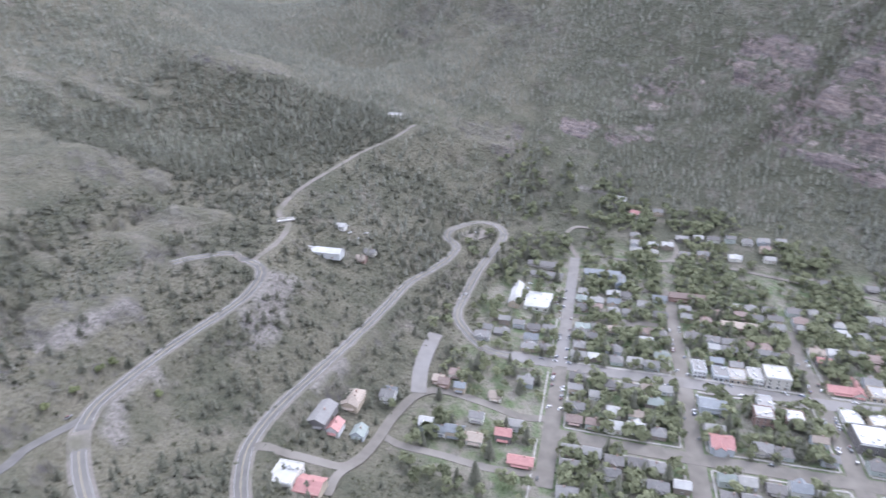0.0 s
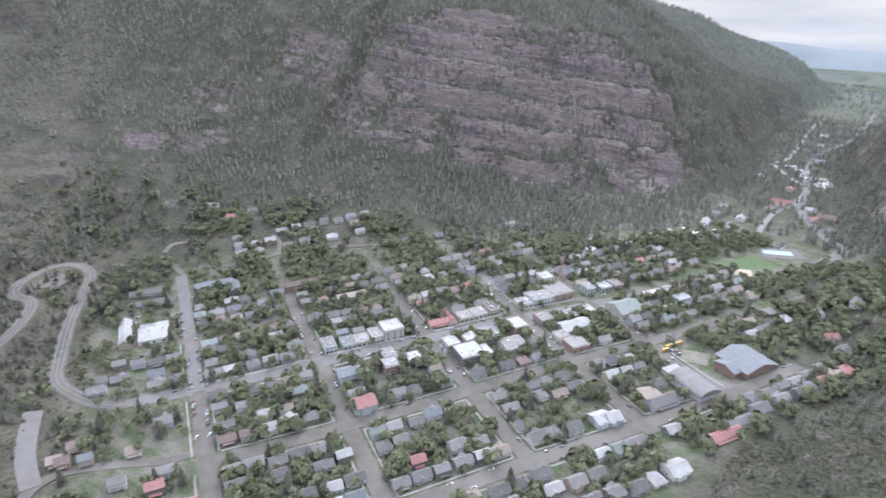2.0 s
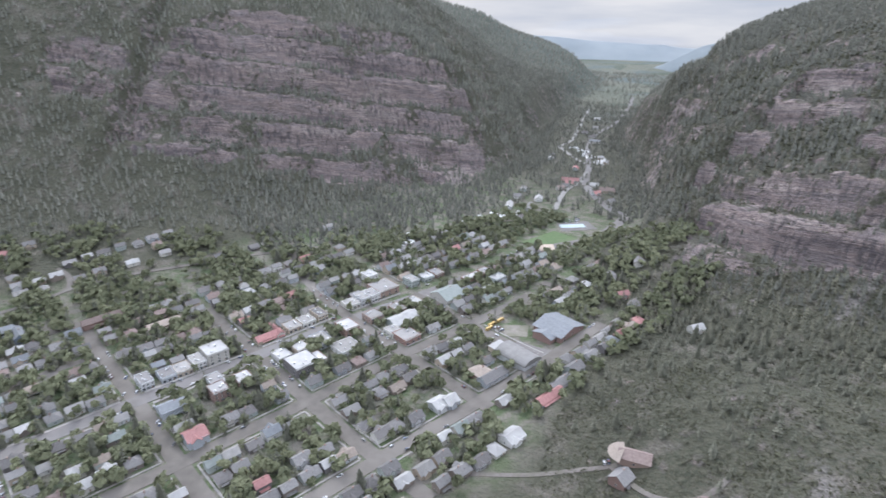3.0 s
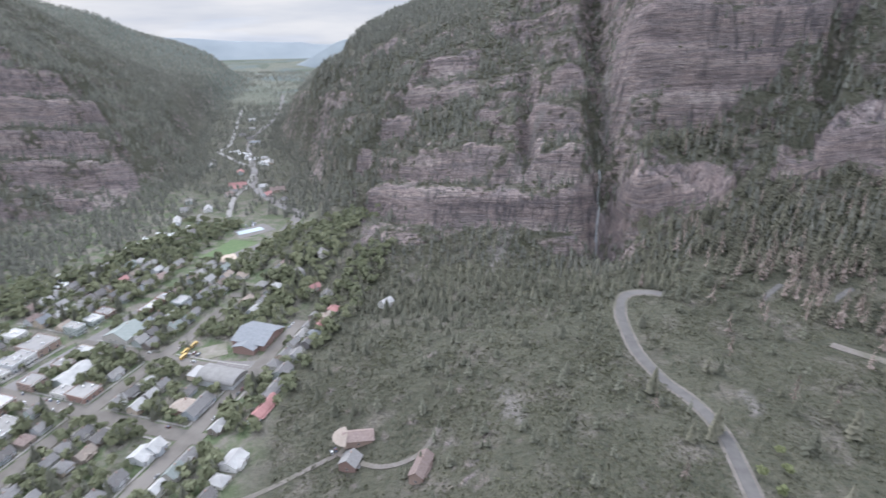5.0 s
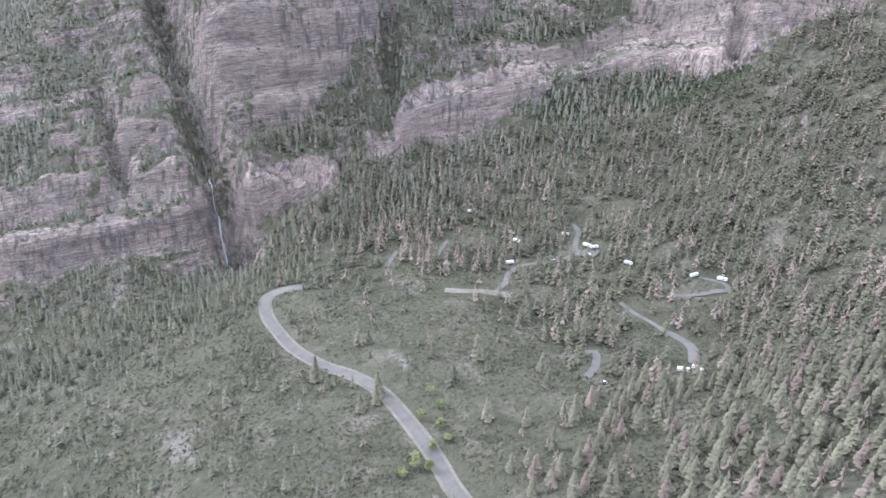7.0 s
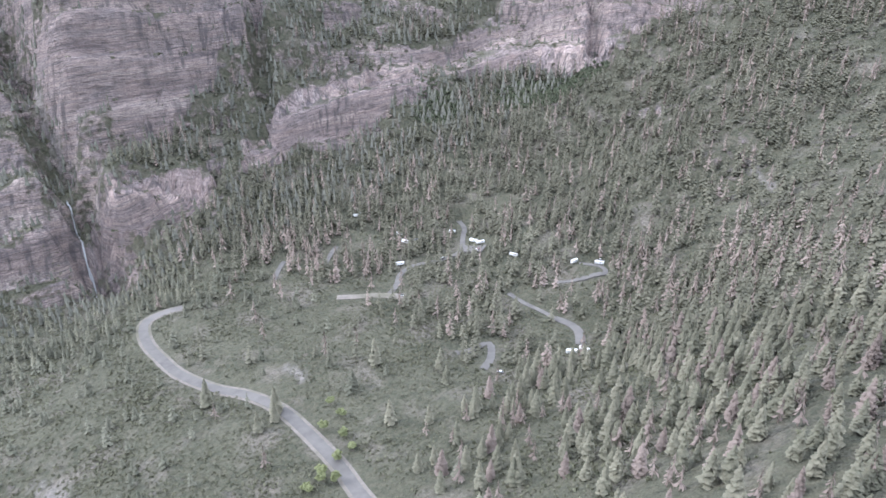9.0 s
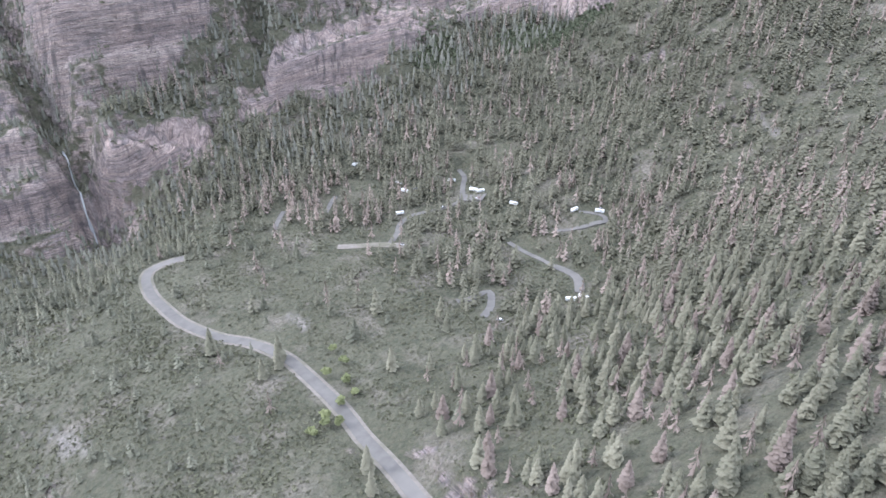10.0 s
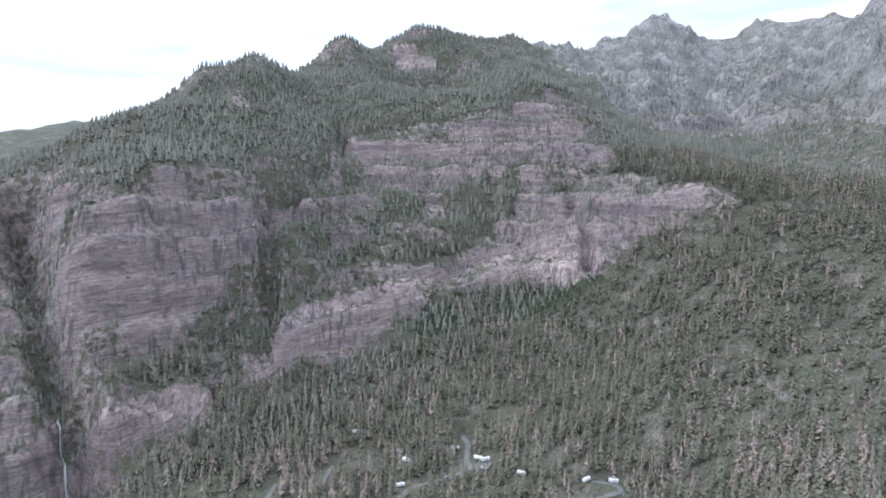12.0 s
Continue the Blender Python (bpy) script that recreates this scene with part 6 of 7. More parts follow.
NORTH_MAIN = [
    (-440, 340, 20, 32, 5, "gable", "white", "cream"),
    (-411, 322, 20, 20, 6, "flat", "pale", "brick"),
    (-545, 375, 16, 14, 8, "flat", "white", "cream"),
    (-510, 372, 26, 26, 8, "flat", "pale", "brick"),
    (-452, 414, 28, 28, 5, "gable", "green", "cream"),
    (-480, 465, 10, 26, 5, "flat", "white", "brick"),
    (-465, 485, 12, 14, 6, "flat", "pale", "brick"),
    (-443, 485, 12, 18, 5, "flat", "white", "cream"),
    (-545, 392, 12, 14, 6, "gable", "bluegrey", "cream"),
    (-502, 138, 16, 14, 5, "flat", "pale", "cream"),
]
LODGINGS = [
    (-678, 19, 11, 40, 6, "gable", "bluegrey", "blue"),
    (-665, 40, 24, 10, 6, "gable", "bluegrey", "blue"),
    (-604, -71, 48, 11, 5, "gable", "white", "cream"),
    (-600, -46, 34, 28, 4, "flat", "white", "cream"),
    (-678, -49, 10, 36, 4, "gable", "dark", "cream"),
    (-657, -43, 9, 36, 4, "gable", "grey", "cream"),
    (-642, 112, 10, 42, 6, "gable", "brown", "brick"),
    (-594, 155, 13, 34, 5, "gable", "tan", "brick"),
    (-502, 217, 10, 26, 4, "gable", "red", "cream"),
    (-485, 232, 24, 9, 4, "gable", "red", "cream"),
]
SOUTH_EDGE = [
    (-526, -257, 13, 36, 6, "gable", "white", "cream"),
    (-549, -228, 9, 10, 4, "gable", "tan", "brick"),
    (-567, -225, 8, 12, 4, "gable", "grey", "cream"),
    (-587, -265, 8, 10, 4, "gable", "white", "cream"),
    (-260, -166, 18, 16, 5, "flat", "white", "cream"),
    (-258, -149, 14, 16, 5, "gable", "red", "cream"),
    (-331, -175, 24, 14, 6, "gable", "grey", "dark"),
    (-327, -164, 12, 10, 5, "gable", "red", "cream"),
    (-335, -149, 11, 10, 4, "gable", "green", "cream"),
    (-365, -164, 16, 12, 5, "hip", "tan", "brick"),
    (-388, -143, 9, 10, 5, "gable", "bluegrey", "cream"),
    (-882, -298, 8, 20, 4, "gable", "white", "cream"),
]
EAST_EDGE = [
    (-406, 111, 16, 16, 7, "cross", "red", "cream"),
    (-453, 109, 14, 20, 6, "gable", "bluegrey", "cream"),
    (-251, 341, 9, 32, 4, "gable", "red", "cream"),
    (-257, 366, 9, 28, 4, "gable", "grey", "cream"),
    (-261, 389, 12, 16, 5, "cross", "grey", "cream"),
    (-294, 334, 12, 28, 5, "gable", "grey", "cream"),
    (-317, 330, 18, 16, 6, "hip", "tan", "brick"),
    (-310, 274, 14, 14, 5, "cross", "white", "cream"),
    (-296, 283, 12, 12, 5, "cross", "white", "cream"),
    (-152, 292, 12, 12, 5, "gable", "grey", "brick"),
    (-99, 284, 9, 22, 6, "gable", "brown", "brick"),
    (-239, 284, 14, 16, 5, "cross", "white", "cream"),
    (-238, 265, 12, 10, 4, "hip", "white", "cream"),
]
LOWER_HOUSES = [
    (-421, -111, 9, 9, 5, "gable", "tan", "brick"),
    (-435, -99, 9, 11, 5, "gable", "brown", "cream"),
    (-419, -106, 9, 9, 5, "gable", "brown", "brick"),
    (-418, -92, 8, 9, 6, "gable", "bluegrey", "cream"),
    (-419, -62, 10, 10, 4, "gable", "tan", "cream"),
    (-367, -107, 10, 10, 6, "cross", "white", "cream"),
    (-364, -84, 9, 15, 7, "gable", "bluegrey", "cream"),
    (-363, -95, 8, 9, 5, "gable", "bluegrey", "cream"),
    (-362, -68, 10, 12, 5, "gable", "tan", "cream"),
    (-372, -48, 9, 12, 7, "gable", "red", "dark"),
    (-349, -32, 9, 18, 4, "gable", "red", "brick"),
    (-383, -143, 10, 11, 6, "cross", "grey", "cream"),
    (-361, -164, 18, 14, 5, "gable", "tan", "cream"),
]

for table in (MAIN_STREET, NORTH_MAIN, LODGINGS, SOUTH_EDGE, EAST_EDGE, LOWER_HOUSES):
    for x, y, w, l, h, kind, roof, wall in table:
        if table not in (SOUTH_EDGE, LOWER_HOUSES):
            x, y = off_streets(x, y, w, l)
        TAKEN.append((x, y, w / 2, l / 2))
        building(x, y, w, l, h, kind, roof, wall)

# the school: a broad blue-grey roof with a lower front, and its pale vaulted gym
def school():
    root = tagged(new("school_building"), "large school with a broad blue-grey metal gable roof", "school", "buildings of the town")
    z = float(ground(-318, 434))
    bm, rf = bmesh.new(), bmesh.new()
    gable_walls(bm, 0, 0, 34, 36, 7.5, 5.0, False)
    ridge_roof(rf, 0, 0, 34, 36, 7.5, 5.0, False, 1.2)
    part("wall", bm, WALLS["brick"], root)
    part("roof", rf, ROOFS["bluegrey"], root)
    bm, rf = bmesh.new(), bmesh.new()
    gable_walls(bm, 0, -21, 22, 10, 6.0, 3.0, True)
    ridge_roof(rf, 0, -21, 22, 10, 6.0, 3.0, True, 0.9)
    part("front_wall", bm, WALLS["brick"], root)
    part("front_roof", rf, ROOFS["bluegrey"], root)
    openings(root, 34, 36, 7.0, True)
    root.matrix_basis = pose(-318, 440, z)
    gym = tagged(new("gym_building"), "gym hall with a pale vaulted metal roof", "school", "buildings of the town")
    bm, rf = bmesh.new(), bmesh.new()
    block(bm, -18, 18, -11, 11, -1.2, 5.0)
    last = None
    for k in range(13):
        a = math.pi * k / 12
        row = [rf.verts.new((s * 18.6, -11.8 * math.cos(a), 4.6 + 5.0 * math.sin(a))) for s in (-1, 1)]
        if last:
            rf.faces.new((last[0], last[1], row[1], row[0]))
        last = row
    rf.verts.ensure_lookup_table()
    for s in (0, 1):
        rf.faces.new([rf.verts[2 * k + s] for k in range(13)][:: 1 if s else -1])
    part("wall", bm, WALLS["cream"], gym)
    part("roof", rf, ROOFS["pale"], gym)
    an, ar = bmesh.new(), bmesh.new()
    block(an, -30, -18, -8, 8, -1.2, 3.6)
    block(ar, -30.3, -18, -8.3, 8.3, 3.61, 4.0)
    part("annex_wall", an, WALLS["cream"], gym)
    part("annex_roof", ar, ROOFS["white"], gym)
    openings(gym, 36, 22, 4.5, False)
    gym.matrix_basis = pose(-312, 373, z)
    TAKEN.extend([(-318, 436, 19, 26), (-316, 373, 28, 13), (-352, 412, 24, 17), (-312, 397, 22, 10)])


school()

# the school's asphalt lot, sandy playground and yellow buses
strip("paving_school_lot", [(-334, 392), (-312, 395), (-292, 400)], 17, CONCRETE, "pale asphalt lot of the school with parking bays", 0.32, "paving")
strip("paving_playground", [(-358, 404), (-350, 412), (-340, 420)], 22, SAND_GREY, "sandy grey playground of the school", 0.3, "paving")
for k in range(6):
    strip("lot_marking", [(-330 + 6 * k, 388 + k), (-329 + 6 * k, 396 + k)], 0.25, PAINT_WHITE, "white parking line of the school lot", 0.4, "marking")


def school_bus():
    root = tagged(new("school_bus"), "yellow school bus parked beside the playground", "bus", "school buses")
    bm = bmesh.new()
    block(bm, -1.2, 1.2, -5.0, 4.0, 0.5, 3.0)
    block(bm, -1.1, 1.1, 4.0, 5.4, 0.5, 1.7)
    bmesh.ops.bevel(bm, geom=[e for e in bm.edges], offset=0.12, segments=1, affect="EDGES")
    part("body", bm, BUS_YELLOW, root)
    for side in (-1, 1):
        bm = bmesh.new()
        block(bm, min(side * 1.2, side * 1.23), max(side * 1.2, side * 1.23), -4.6, 3.6, 1.8, 2.5)
        part("window_band", bm, GLASS_DARK, root)
        for along in (-3.4, 3.2):
            bm = bmesh.new()
            bmesh.ops.create_cone(bm, cap_ends=True, segments=10, radius1=0.5, radius2=0.5, depth=0.3, matrix=Matrix.Translation((side * 1.05, along, 0.5)) @ Matrix.Rotation(radians(90), 4, "Y"))
            part("wheel", bm, RUBBER, root)
    return root


first_bus = school_bus()
first_bus.matrix_basis = pose(-374, 404, float(ground(-374, 404)) + 0.35, 0, 0, 3)
for x, y in ((-374, 416), (-370, 396)):
    copy_thing(first_bus, pose(x, y, float(ground(x, y)) + 0.35, 0, 0, 3))

# the hillside house with a fan-shaped pale roof
def hill_house():
    root = tagged(new("hillside_house"), "hillside house with a brown roof and a pale fan-shaped gable", "house", "hillside houses")
    bm, rf, fan = bmesh.new(), bmesh.new(), bmesh.new()
    gable_walls(bm, 0, 0, 20, 11, 5, 3.5, False)
    ridge_roof(rf, 0, 0, 20, 11, 5, 3.5, False, 1.0)
    tip = fan.verts.new((-7, 0, 8.6))
    rim = [fan.verts.new((-7 + 11 * math.cos(a), 11 * math.sin(a), 4.8)) for a in [math.pi * (0.55 + 0.9 * k / 8) for k in range(9)]]
    for a, b in zip(rim[:-1], rim[1:]):
        fan.faces.new((tip, a, b))
    part("wall", bm, WALLS["brick"], root)
    part("roof", rf, ROOFS["brown"], root)
    part("fan_roof", fan, ROOFS["tan"], root, "pale tan fan-shaped roof")
    openings(root, 20, 11, 5, False)
    root.matrix_basis = pose(-154, 310, float(ground(-154, 310)), 0, 0, 25)


hill_house()

# shop fronts along the main street
fronts = random.Random(4)
for x, y0, y1 in ((-503, 100, 420), (-463, 100, 420), (-503, 425, 480), (-463, 425, 470)):
    y = y0
    while y < y1:
        w, l, h = fronts.choice(((16, 13, 5), (18, 11, 7), (15, 15, 5), (17, 12, 8)))
        cx, cy = off_streets(x, y, w, l)
        if free(cx, cy, w / 2, l / 2, 0.3) and fronts.random() < 0.85:
            TAKEN.append((cx, cy, w / 2, l / 2))
            building(cx, cy, w, l, h, "flat", fronts.choice(("pale", "white", "pale", "grey")), fronts.choice(("brick", "cream")))
        y += l + 1
# rows of houses on the lots of each block
lots = random.Random(11)
TONE_BAG = ["grey"] * 10 + ["dark"] * 4 + ["white"] * 3 + ["pale"] * 5 + ["red"] + ["tan"] * 2 + ["brown"] * 2 + ["green", "bluegrey"]
FORMS = [(9, 12, 4, "gable"), (10, 13, 5, "cross"), (8, 11, 6, "gable"), (11, 11, 4, "hip"), (9, 14, 4, "cross")]


def fill_row(x, y0, y1, pitch, turn=0.0, chance=0.9):
    y = y0
    while y < y1:
        w, l, h, kind = lots.choice(FORMS)
        cx, cy = x + lots.uniform(-2.5, 2.5), y + lots.uniform(-1.5, 1.5)
        if lots.random() < chance and free(cx, cy, w / 2, l / 2, 1.2):
            TAKEN.append((cx, cy, w / 2 + 0.5, l / 2 + 0.5))
            building(cx, cy, w, l, h, kind, lots.choice(TONE_BAG), "cream" if lots.random() < 0.8 else "dark", turn + lots.choice((0, 0, 180)) + lots.uniform(-2, 2))
        y += pitch


for x0, x1, bands in ((-580, -483, AVENUES), (-483, -390, AVENUES), (-390, -292, AVENUES)):
    for a, b in zip(bands[:-1], bands[1:]):
        for x in (x0 + 19, x0 + 36, x1 - 36, x1 - 19):
            fill_row(x, a + 16, b - 12, lots.uniform(14.5, 16.5), chance=0.92 if x in (x0 + 19, x1 - 19) else 0.6)
for x in (-600, -617, -636):
    fill_row(x, 0, 85, 16, chance=0.7)
    fill_row(x, 106, 195, 17, chance=0.75)
    fill_row(x, 214, 400, 18, chance=0.7)
for x in (-505, -522, -540, -560, -580):
    fill_row(x, 405, 570, 17, chance=0.72)
for x in (-462, -445, -428, -411):
    fill_row(x, 405, 570, 16, chance=0.75)
for x in (-372, -352):
    fill_row(x, 470, 590, 16, chance=0.7)
for x in (-275, -258, -240):
    fill_row(x, 112, 330, 17, chance=0.7)
for x in (-275, -262):
    fill_row(x, 400, 500, 16, chance=0.8)
for x in (-385, -445, -463):
    fill_row(x, -85, -25, 15, chance=0.4)
for x in (-505, -522, -545):
    fill_row(x, -90, -25, 15, chance=0.75)
for x in (-310, -328):
    fill_row(x, 0, 90, 16, chance=0.85)
# the bench across the river
for x in (-748, -768, -790):
    fill_row(x, 60, 240, 19, chance=0.55)
fill_row(-705, 240, 420, 22, chance=0.6)
for x, y, roof in ((-212, 507, "white"), (-306, 532, "red"), (-285, 520, "grey"), (-340, 560, "grey"), (-330, 600, "grey"), (-880, 40, "white"), (-850, 60, "red"), (-862, 90, "grey"), (-620, 830, "brown"), (-560, 850, "red"), (-520, 830, "grey"), (-700, 980, "red")):
    if free(x, y, 6, 6):
        TAKEN.append((x, y, 6, 6))
        building(x, y, 10, 13, 5, "cross", roof, "cream", lots.uniform(-40, 40))

# ---- cars and campers ----
def car(z=0.0):
    root = tagged(new("car"), "parked car on the town's street", "car", "parked cars")
    bm = bmesh.new()
    block(bm, -0.92, 0.92, -2.3, 2.3, 0.35, 0.95)
    bmesh.ops.bevel(bm, geom=[e for e in bm.edges], offset=0.14, segments=1, affect="EDGES")
    part("body", bm, CAR_PAINT, root)
    bm = bmesh.new()
    v = [bm.verts.new(p) for p in ((-0.84, -1.7, 0.95), (0.84, -1.7, 0.95), (0.84, 1.1, 0.95), (-0.84, 1.1, 0.95), (-0.68, -1.2, 1.48), (0.68, -1.2, 1.48), (0.68, 0.5, 1.48), (-0.68, 0.5, 1.48))]
    for q in ((0, 1, 5, 4), (1, 2, 6, 5), (2, 3, 7, 6), (3, 0, 4, 7)):
        bm.faces.new([v[k] for k in q])
    part("cabin_glass", bm, GLASS_DARK, root)
    bm = bmesh.new()
    block(bm, -0.7, 0.7, -1.22, 0.52, 1.47, 1.54)
    part("roof", bm, CAR_PAINT, root)
    wheel = bmesh.new()
    bmesh.ops.create_cone(wheel, cap_ends=True, segments=10, radius1=0.34, radius2=0.34, depth=0.22, matrix=Matrix.Rotation(radians(90), 4, "Y"))
    first = part("wheel", wheel, RUBBER, root)
    first.location = (-0.84, -1.4, 0.34)
    for wx, wy in ((0.84, -1.4), (-0.84, 1.4), (0.84, 1.4)):
        shared("wheel", first.data, root, wx, wy, 0.34)
    return root


def camper():
    root = tagged(new("camper_trailer"), "white camper trailer parked on gravel", "camper", "parked campers")
    bm = bmesh.new()
    block(bm, -1.25, 1.25, -3.9, 3.9, 0.5, 3.0)
    bmesh.ops.bevel(bm, geom=[e for e in bm.edges], offset=0.25, segments=2, affect="EDGES")
    part("body", bm, CAMPER_WHITE, root)
    for s in (-1, 1):
        for k in (-1.6,) if s < 0 else (0.4,):
            bm = bmesh.new()
            block(bm, s * 1.25, s * 1.29, k, k + 1.1, 1.7, 2.4)
            part("window", bm, GLASS_DARK, root)
        bm = bmesh.new()
        bmesh.ops.create_cone(bm, cap_ends=True, segments=10, radius1=0.4, radius2=0.4, depth=0.25, matrix=Matrix.Translation((s * 1.1, -0.6, 0.4)) @ Matrix.Rotation(radians(90), 4, "Y"))
        part("wheel", bm, RUBBER, root)
    bm = bmesh.new()
    block(bm, -0.06, 0.06, 3.9, 5.0, 0.5, 0.62)
    part("hitch", bm, METAL, root)
    bm = bmesh.new()
    block(bm, -0.5, 0.5, -1.5, -0.5, 3.0, 3.25)
    part("roof_vent", bm, METAL, root)
    return root


def plain_trailer():
    root = tagged(new("trailer"), "white trailer in a crowded trailer park", "trailer", "trailers of the park")
    bm = bmesh.new()
    block(bm, -1.25, 1.25, -4.2, 4.2, 0.25, 3.0)
    bmesh.ops.bevel(bm, geom=[e for e in bm.edges], offset=0.3, segments=2, affect="EDGES")
    part("body", bm, CAMPER_WHITE, root)
    bm = bmesh.new()
    block(bm, 1.25, 1.29, -1.6, 1.6, 1.6, 2.4)
    part("window", bm, GLASS_DARK, root)
    return root


CAR, CAMPER, TRAILER = car(), camper(), plain_trailer()


def put(src, x, y, turn, lift=0.45):
    m = pose(x, y, float(ground(x, y)) + lift, 0, 0, turn)
    if src.get("set"):
        copy_thing(src, m)
    else:
        src.matrix_basis = m
        src["set"] = 1


park = random.Random(5)
for y0, y1, x, turn, chance in ((-50, 85, -483, 60, 0.5), (100, 192, -483, 60, 0.75), (208, 295, -483, 60, 0.75), (310, 560, -483, 60, 0.5)):
    y = y0
    while y < y1:
        for s in (-1, 1):
            if park.random() < chance * 0.24:
                put(CAR, x + s * 6.3, y, 0 if park.random() < 0.7 else s * turn)
        y += 6.2
for x in (-390, -292):
    y = 105
    while y < 470:
        for s in (-1, 1):
            if park.random() < 0.09 and min(abs(y - a) for a in AVENUES) > 10:
                put(CAR, x + s * 5.3, y, 0)
        y += 6.5
for yy in AVENUES:
    x = -640 if yy < 250 else -560
    while x < -300:
        for s in (-1, 1):
            if park.random() < (0.24 if -580 < x < -400 else 0.06) and min(abs(x - a) for a in (-483, -390, -292)) > 12:
                put(CAR, x, yy + s * 4.6, 55 if -560 < x < -410 else 90)
        x += 4.2 if -560 < x < -410 else 6.5
for x0, x1, y0, y1, n in ((-690, -660, 8, 38, 14), (-620, -570, -30, -18, 8), (-640, -600, -62, -58, 6), (-470, -440, 100, 118, 6), (-372, -345, 398, 412, 5), (-515, -500, 700, 735, 14)):
    for k in range(n):
        put(CAR, park.uniform(x0, x1), park.uniform(y0, y1), park.choice((0, 90)))
for x, y, turn in ((-575, -121.5, 92), (-716, -140, 60), (-240, -298, 75), (284, 283, 20), (209, 281, 40), (270, 461, 100), (367, 356, 70), (263, 501, 80), (302, 449, 30), (-594, -262, 20), (-586, -255, 70), (-581, -244, 110), (-597, -241, 40), (-572, -250, 95), (-356, 392, 90), (204, 416, 50), (-168, 302, 40), (-170, 300, 40)):
    put(CAR, x, y, turn, 0.55)
for x, y, turn in ((300, 494, 60), (309, 468, 30), (310, 457, 80), (231, 473, 80), (252, 503, 20), (319, 416, 30), (347, 366, 100), (363, 352, 40), (268, 277, 60), (277, 274, 20), (228, 564, 70), (254, 518, 30)):
    put(CAMPER, x, y, turn)
for k in range(24):
    put(TRAILER, -604 + park.uniform(-14, 14), park.uniform(425, 500), park.choice((20, 110)))
for k in range(24):
    put(TRAILER, -590 + park.uniform(-26, 12), park.uniform(590, 700), park.choice((20, 100)))
for k in range(30):
    t = park.random()
    put(TRAILER, -845 + 150 * t + park.uniform(-10, 10), 1165 - 105 * t + park.uniform(-12, 12), park.choice((40, 130)))
# houses and lodges along the valley floor
for x, y, w, l, h, roof in ((-655, 905, 30, 12, 6, "red"), (-640, 880, 16, 12, 5, "red"), (-600, 900, 14, 10, 5, "white"), (-560, 880, 24, 12, 5, "brown"), (-625, 850, 12, 10, 4, "grey"), (-610, 760, 12, 16, 4, "white"), (-640, 745, 14, 10, 4, "grey"),
                         (-660, 780, 10, 12, 4, "pale"), (-590, 715, 10, 30, 4, "pale"), (-620, 700, 10, 26, 4, "white"), (-560, 660, 12, 24, 4, "grey"), (-700, 1080, 16, 30, 5, "white"), (-730, 1110, 12, 10, 4, "white"),
                         (-850, 1260, 24, 14, 5, "bluegrey"), (-880, 1290, 16, 12, 5, "dark"), (-930, 1330, 14, 12, 4, "grey"), (-960, 1420, 14, 12, 4, "pale"), (-820, 1060, 10, 12, 4, "grey"), (-800, 1030, 10, 12, 4, "white"), (-1050, 1560, 20, 12, 5, "white")):
    building(x, y, w, l, h, "gable", roof, "cream", 35)

# ---- trees of the town ----
round_shapes = [clump_shape(100 + s, 60, 0.42, 0.25, 1.0, 0.1) for s in range(6)]
for group_name, shapes, count, lo, hi, mat, category, label, stem in (
        ("shade trees of the town", round_shapes, 215, 8, 14, LEAVES, "tree", "leafy green shade tree in a yard", 3),
        ("spruces of the town", near_shapes, 140, 10, 22, NEEDLES_TOWN, "spruce", "tall dark spruce in a yard", 0)):
    src = []
    for k in range(5):
        hh = lo + (hi - lo) * (k + 0.5) / 5
        ww = hh * (0.95 if stem else 1.35)
        nm = "shade_tree" if stem else "spruce_tree"
        src.append(tree_thing(nm, scaled(shapes[k], hh, ww), stem_shape(0.22, hh * (0.55 if stem else 0.9), stem, k), mat, label, category, group_name))
    placed, tries = 0, 0
    fresh = set(range(5))
    while placed < count and tries < 20000:
        tries += 1
        x, y = park.uniform(-690, -225), park.uniform(-110, 600)
        if not bool(in_town(np.array(x), np.array(y))) or not free(x, y, 0.5, 0.5, 0.2) or not clear_of_roads(x, y, 7):
            continue
        if min(abs(x - a) for a in (-483, -390, -292)) < 10 or min(abs(y - a) for a in AVENUES) < 9:
            continue
        if -495 < x < -430 and 90 < y < 400 and park.random() < 0.6:
            continue
        k = park.randrange(5)
        m = pose(x, y, float(ground(x, y)) - 0.2, 0, 0, park.uniform(0, 360))
        if k in fresh:
            src[k].matrix_basis = m
            fresh.discard(k)
        else:
            copy_thing(src[k], m)
        placed += 1
# leafy thickets: yards, the river bank and the hill's foot
bank = rng.uniform(size=(12500, 2)) * (730, 900) + (-970, -140)
x, y = bank[:, 0], bank[:, 1]
river_belt = (x > -990 + 0.66 * y) & (x < -640 + 0.1 * y) & (y < 560)
foot = (np.abs(x - (-245 + np.where(y > 480, -30, 0))) < 34) & (y > 150) & (y < 620)
yard = in_town(x, y) & (rng.uniform(size=x.shape) < np.where(y < -22, 0.16, 0.8))
clear = np.array([free(a, b, 0.5, 0.5, 0.6) and min(abs(a - c) for c in (-483, -390, -292)) > 10 and min(abs(b - c) for c in AVENUES) > 9 for a, b in zip(x, y)])
keep = (river_belt & (rng.uniform(size=x.shape) < (0.2 + 0.65 * ramp(y, -60, 120)) * np.clip(1 + 1.8 * fractal(x, y, 60, 88, 3), 0.15, 1.5) * ramp(x + 990 - 0.66 * y, 0, 90)) | foot & (rng.uniform(size=x.shape) < 0.7) | yard) & clear & clear_of_roads(x, y, 8) & ~((np.abs(x + 480) < 36) & (y > 580))
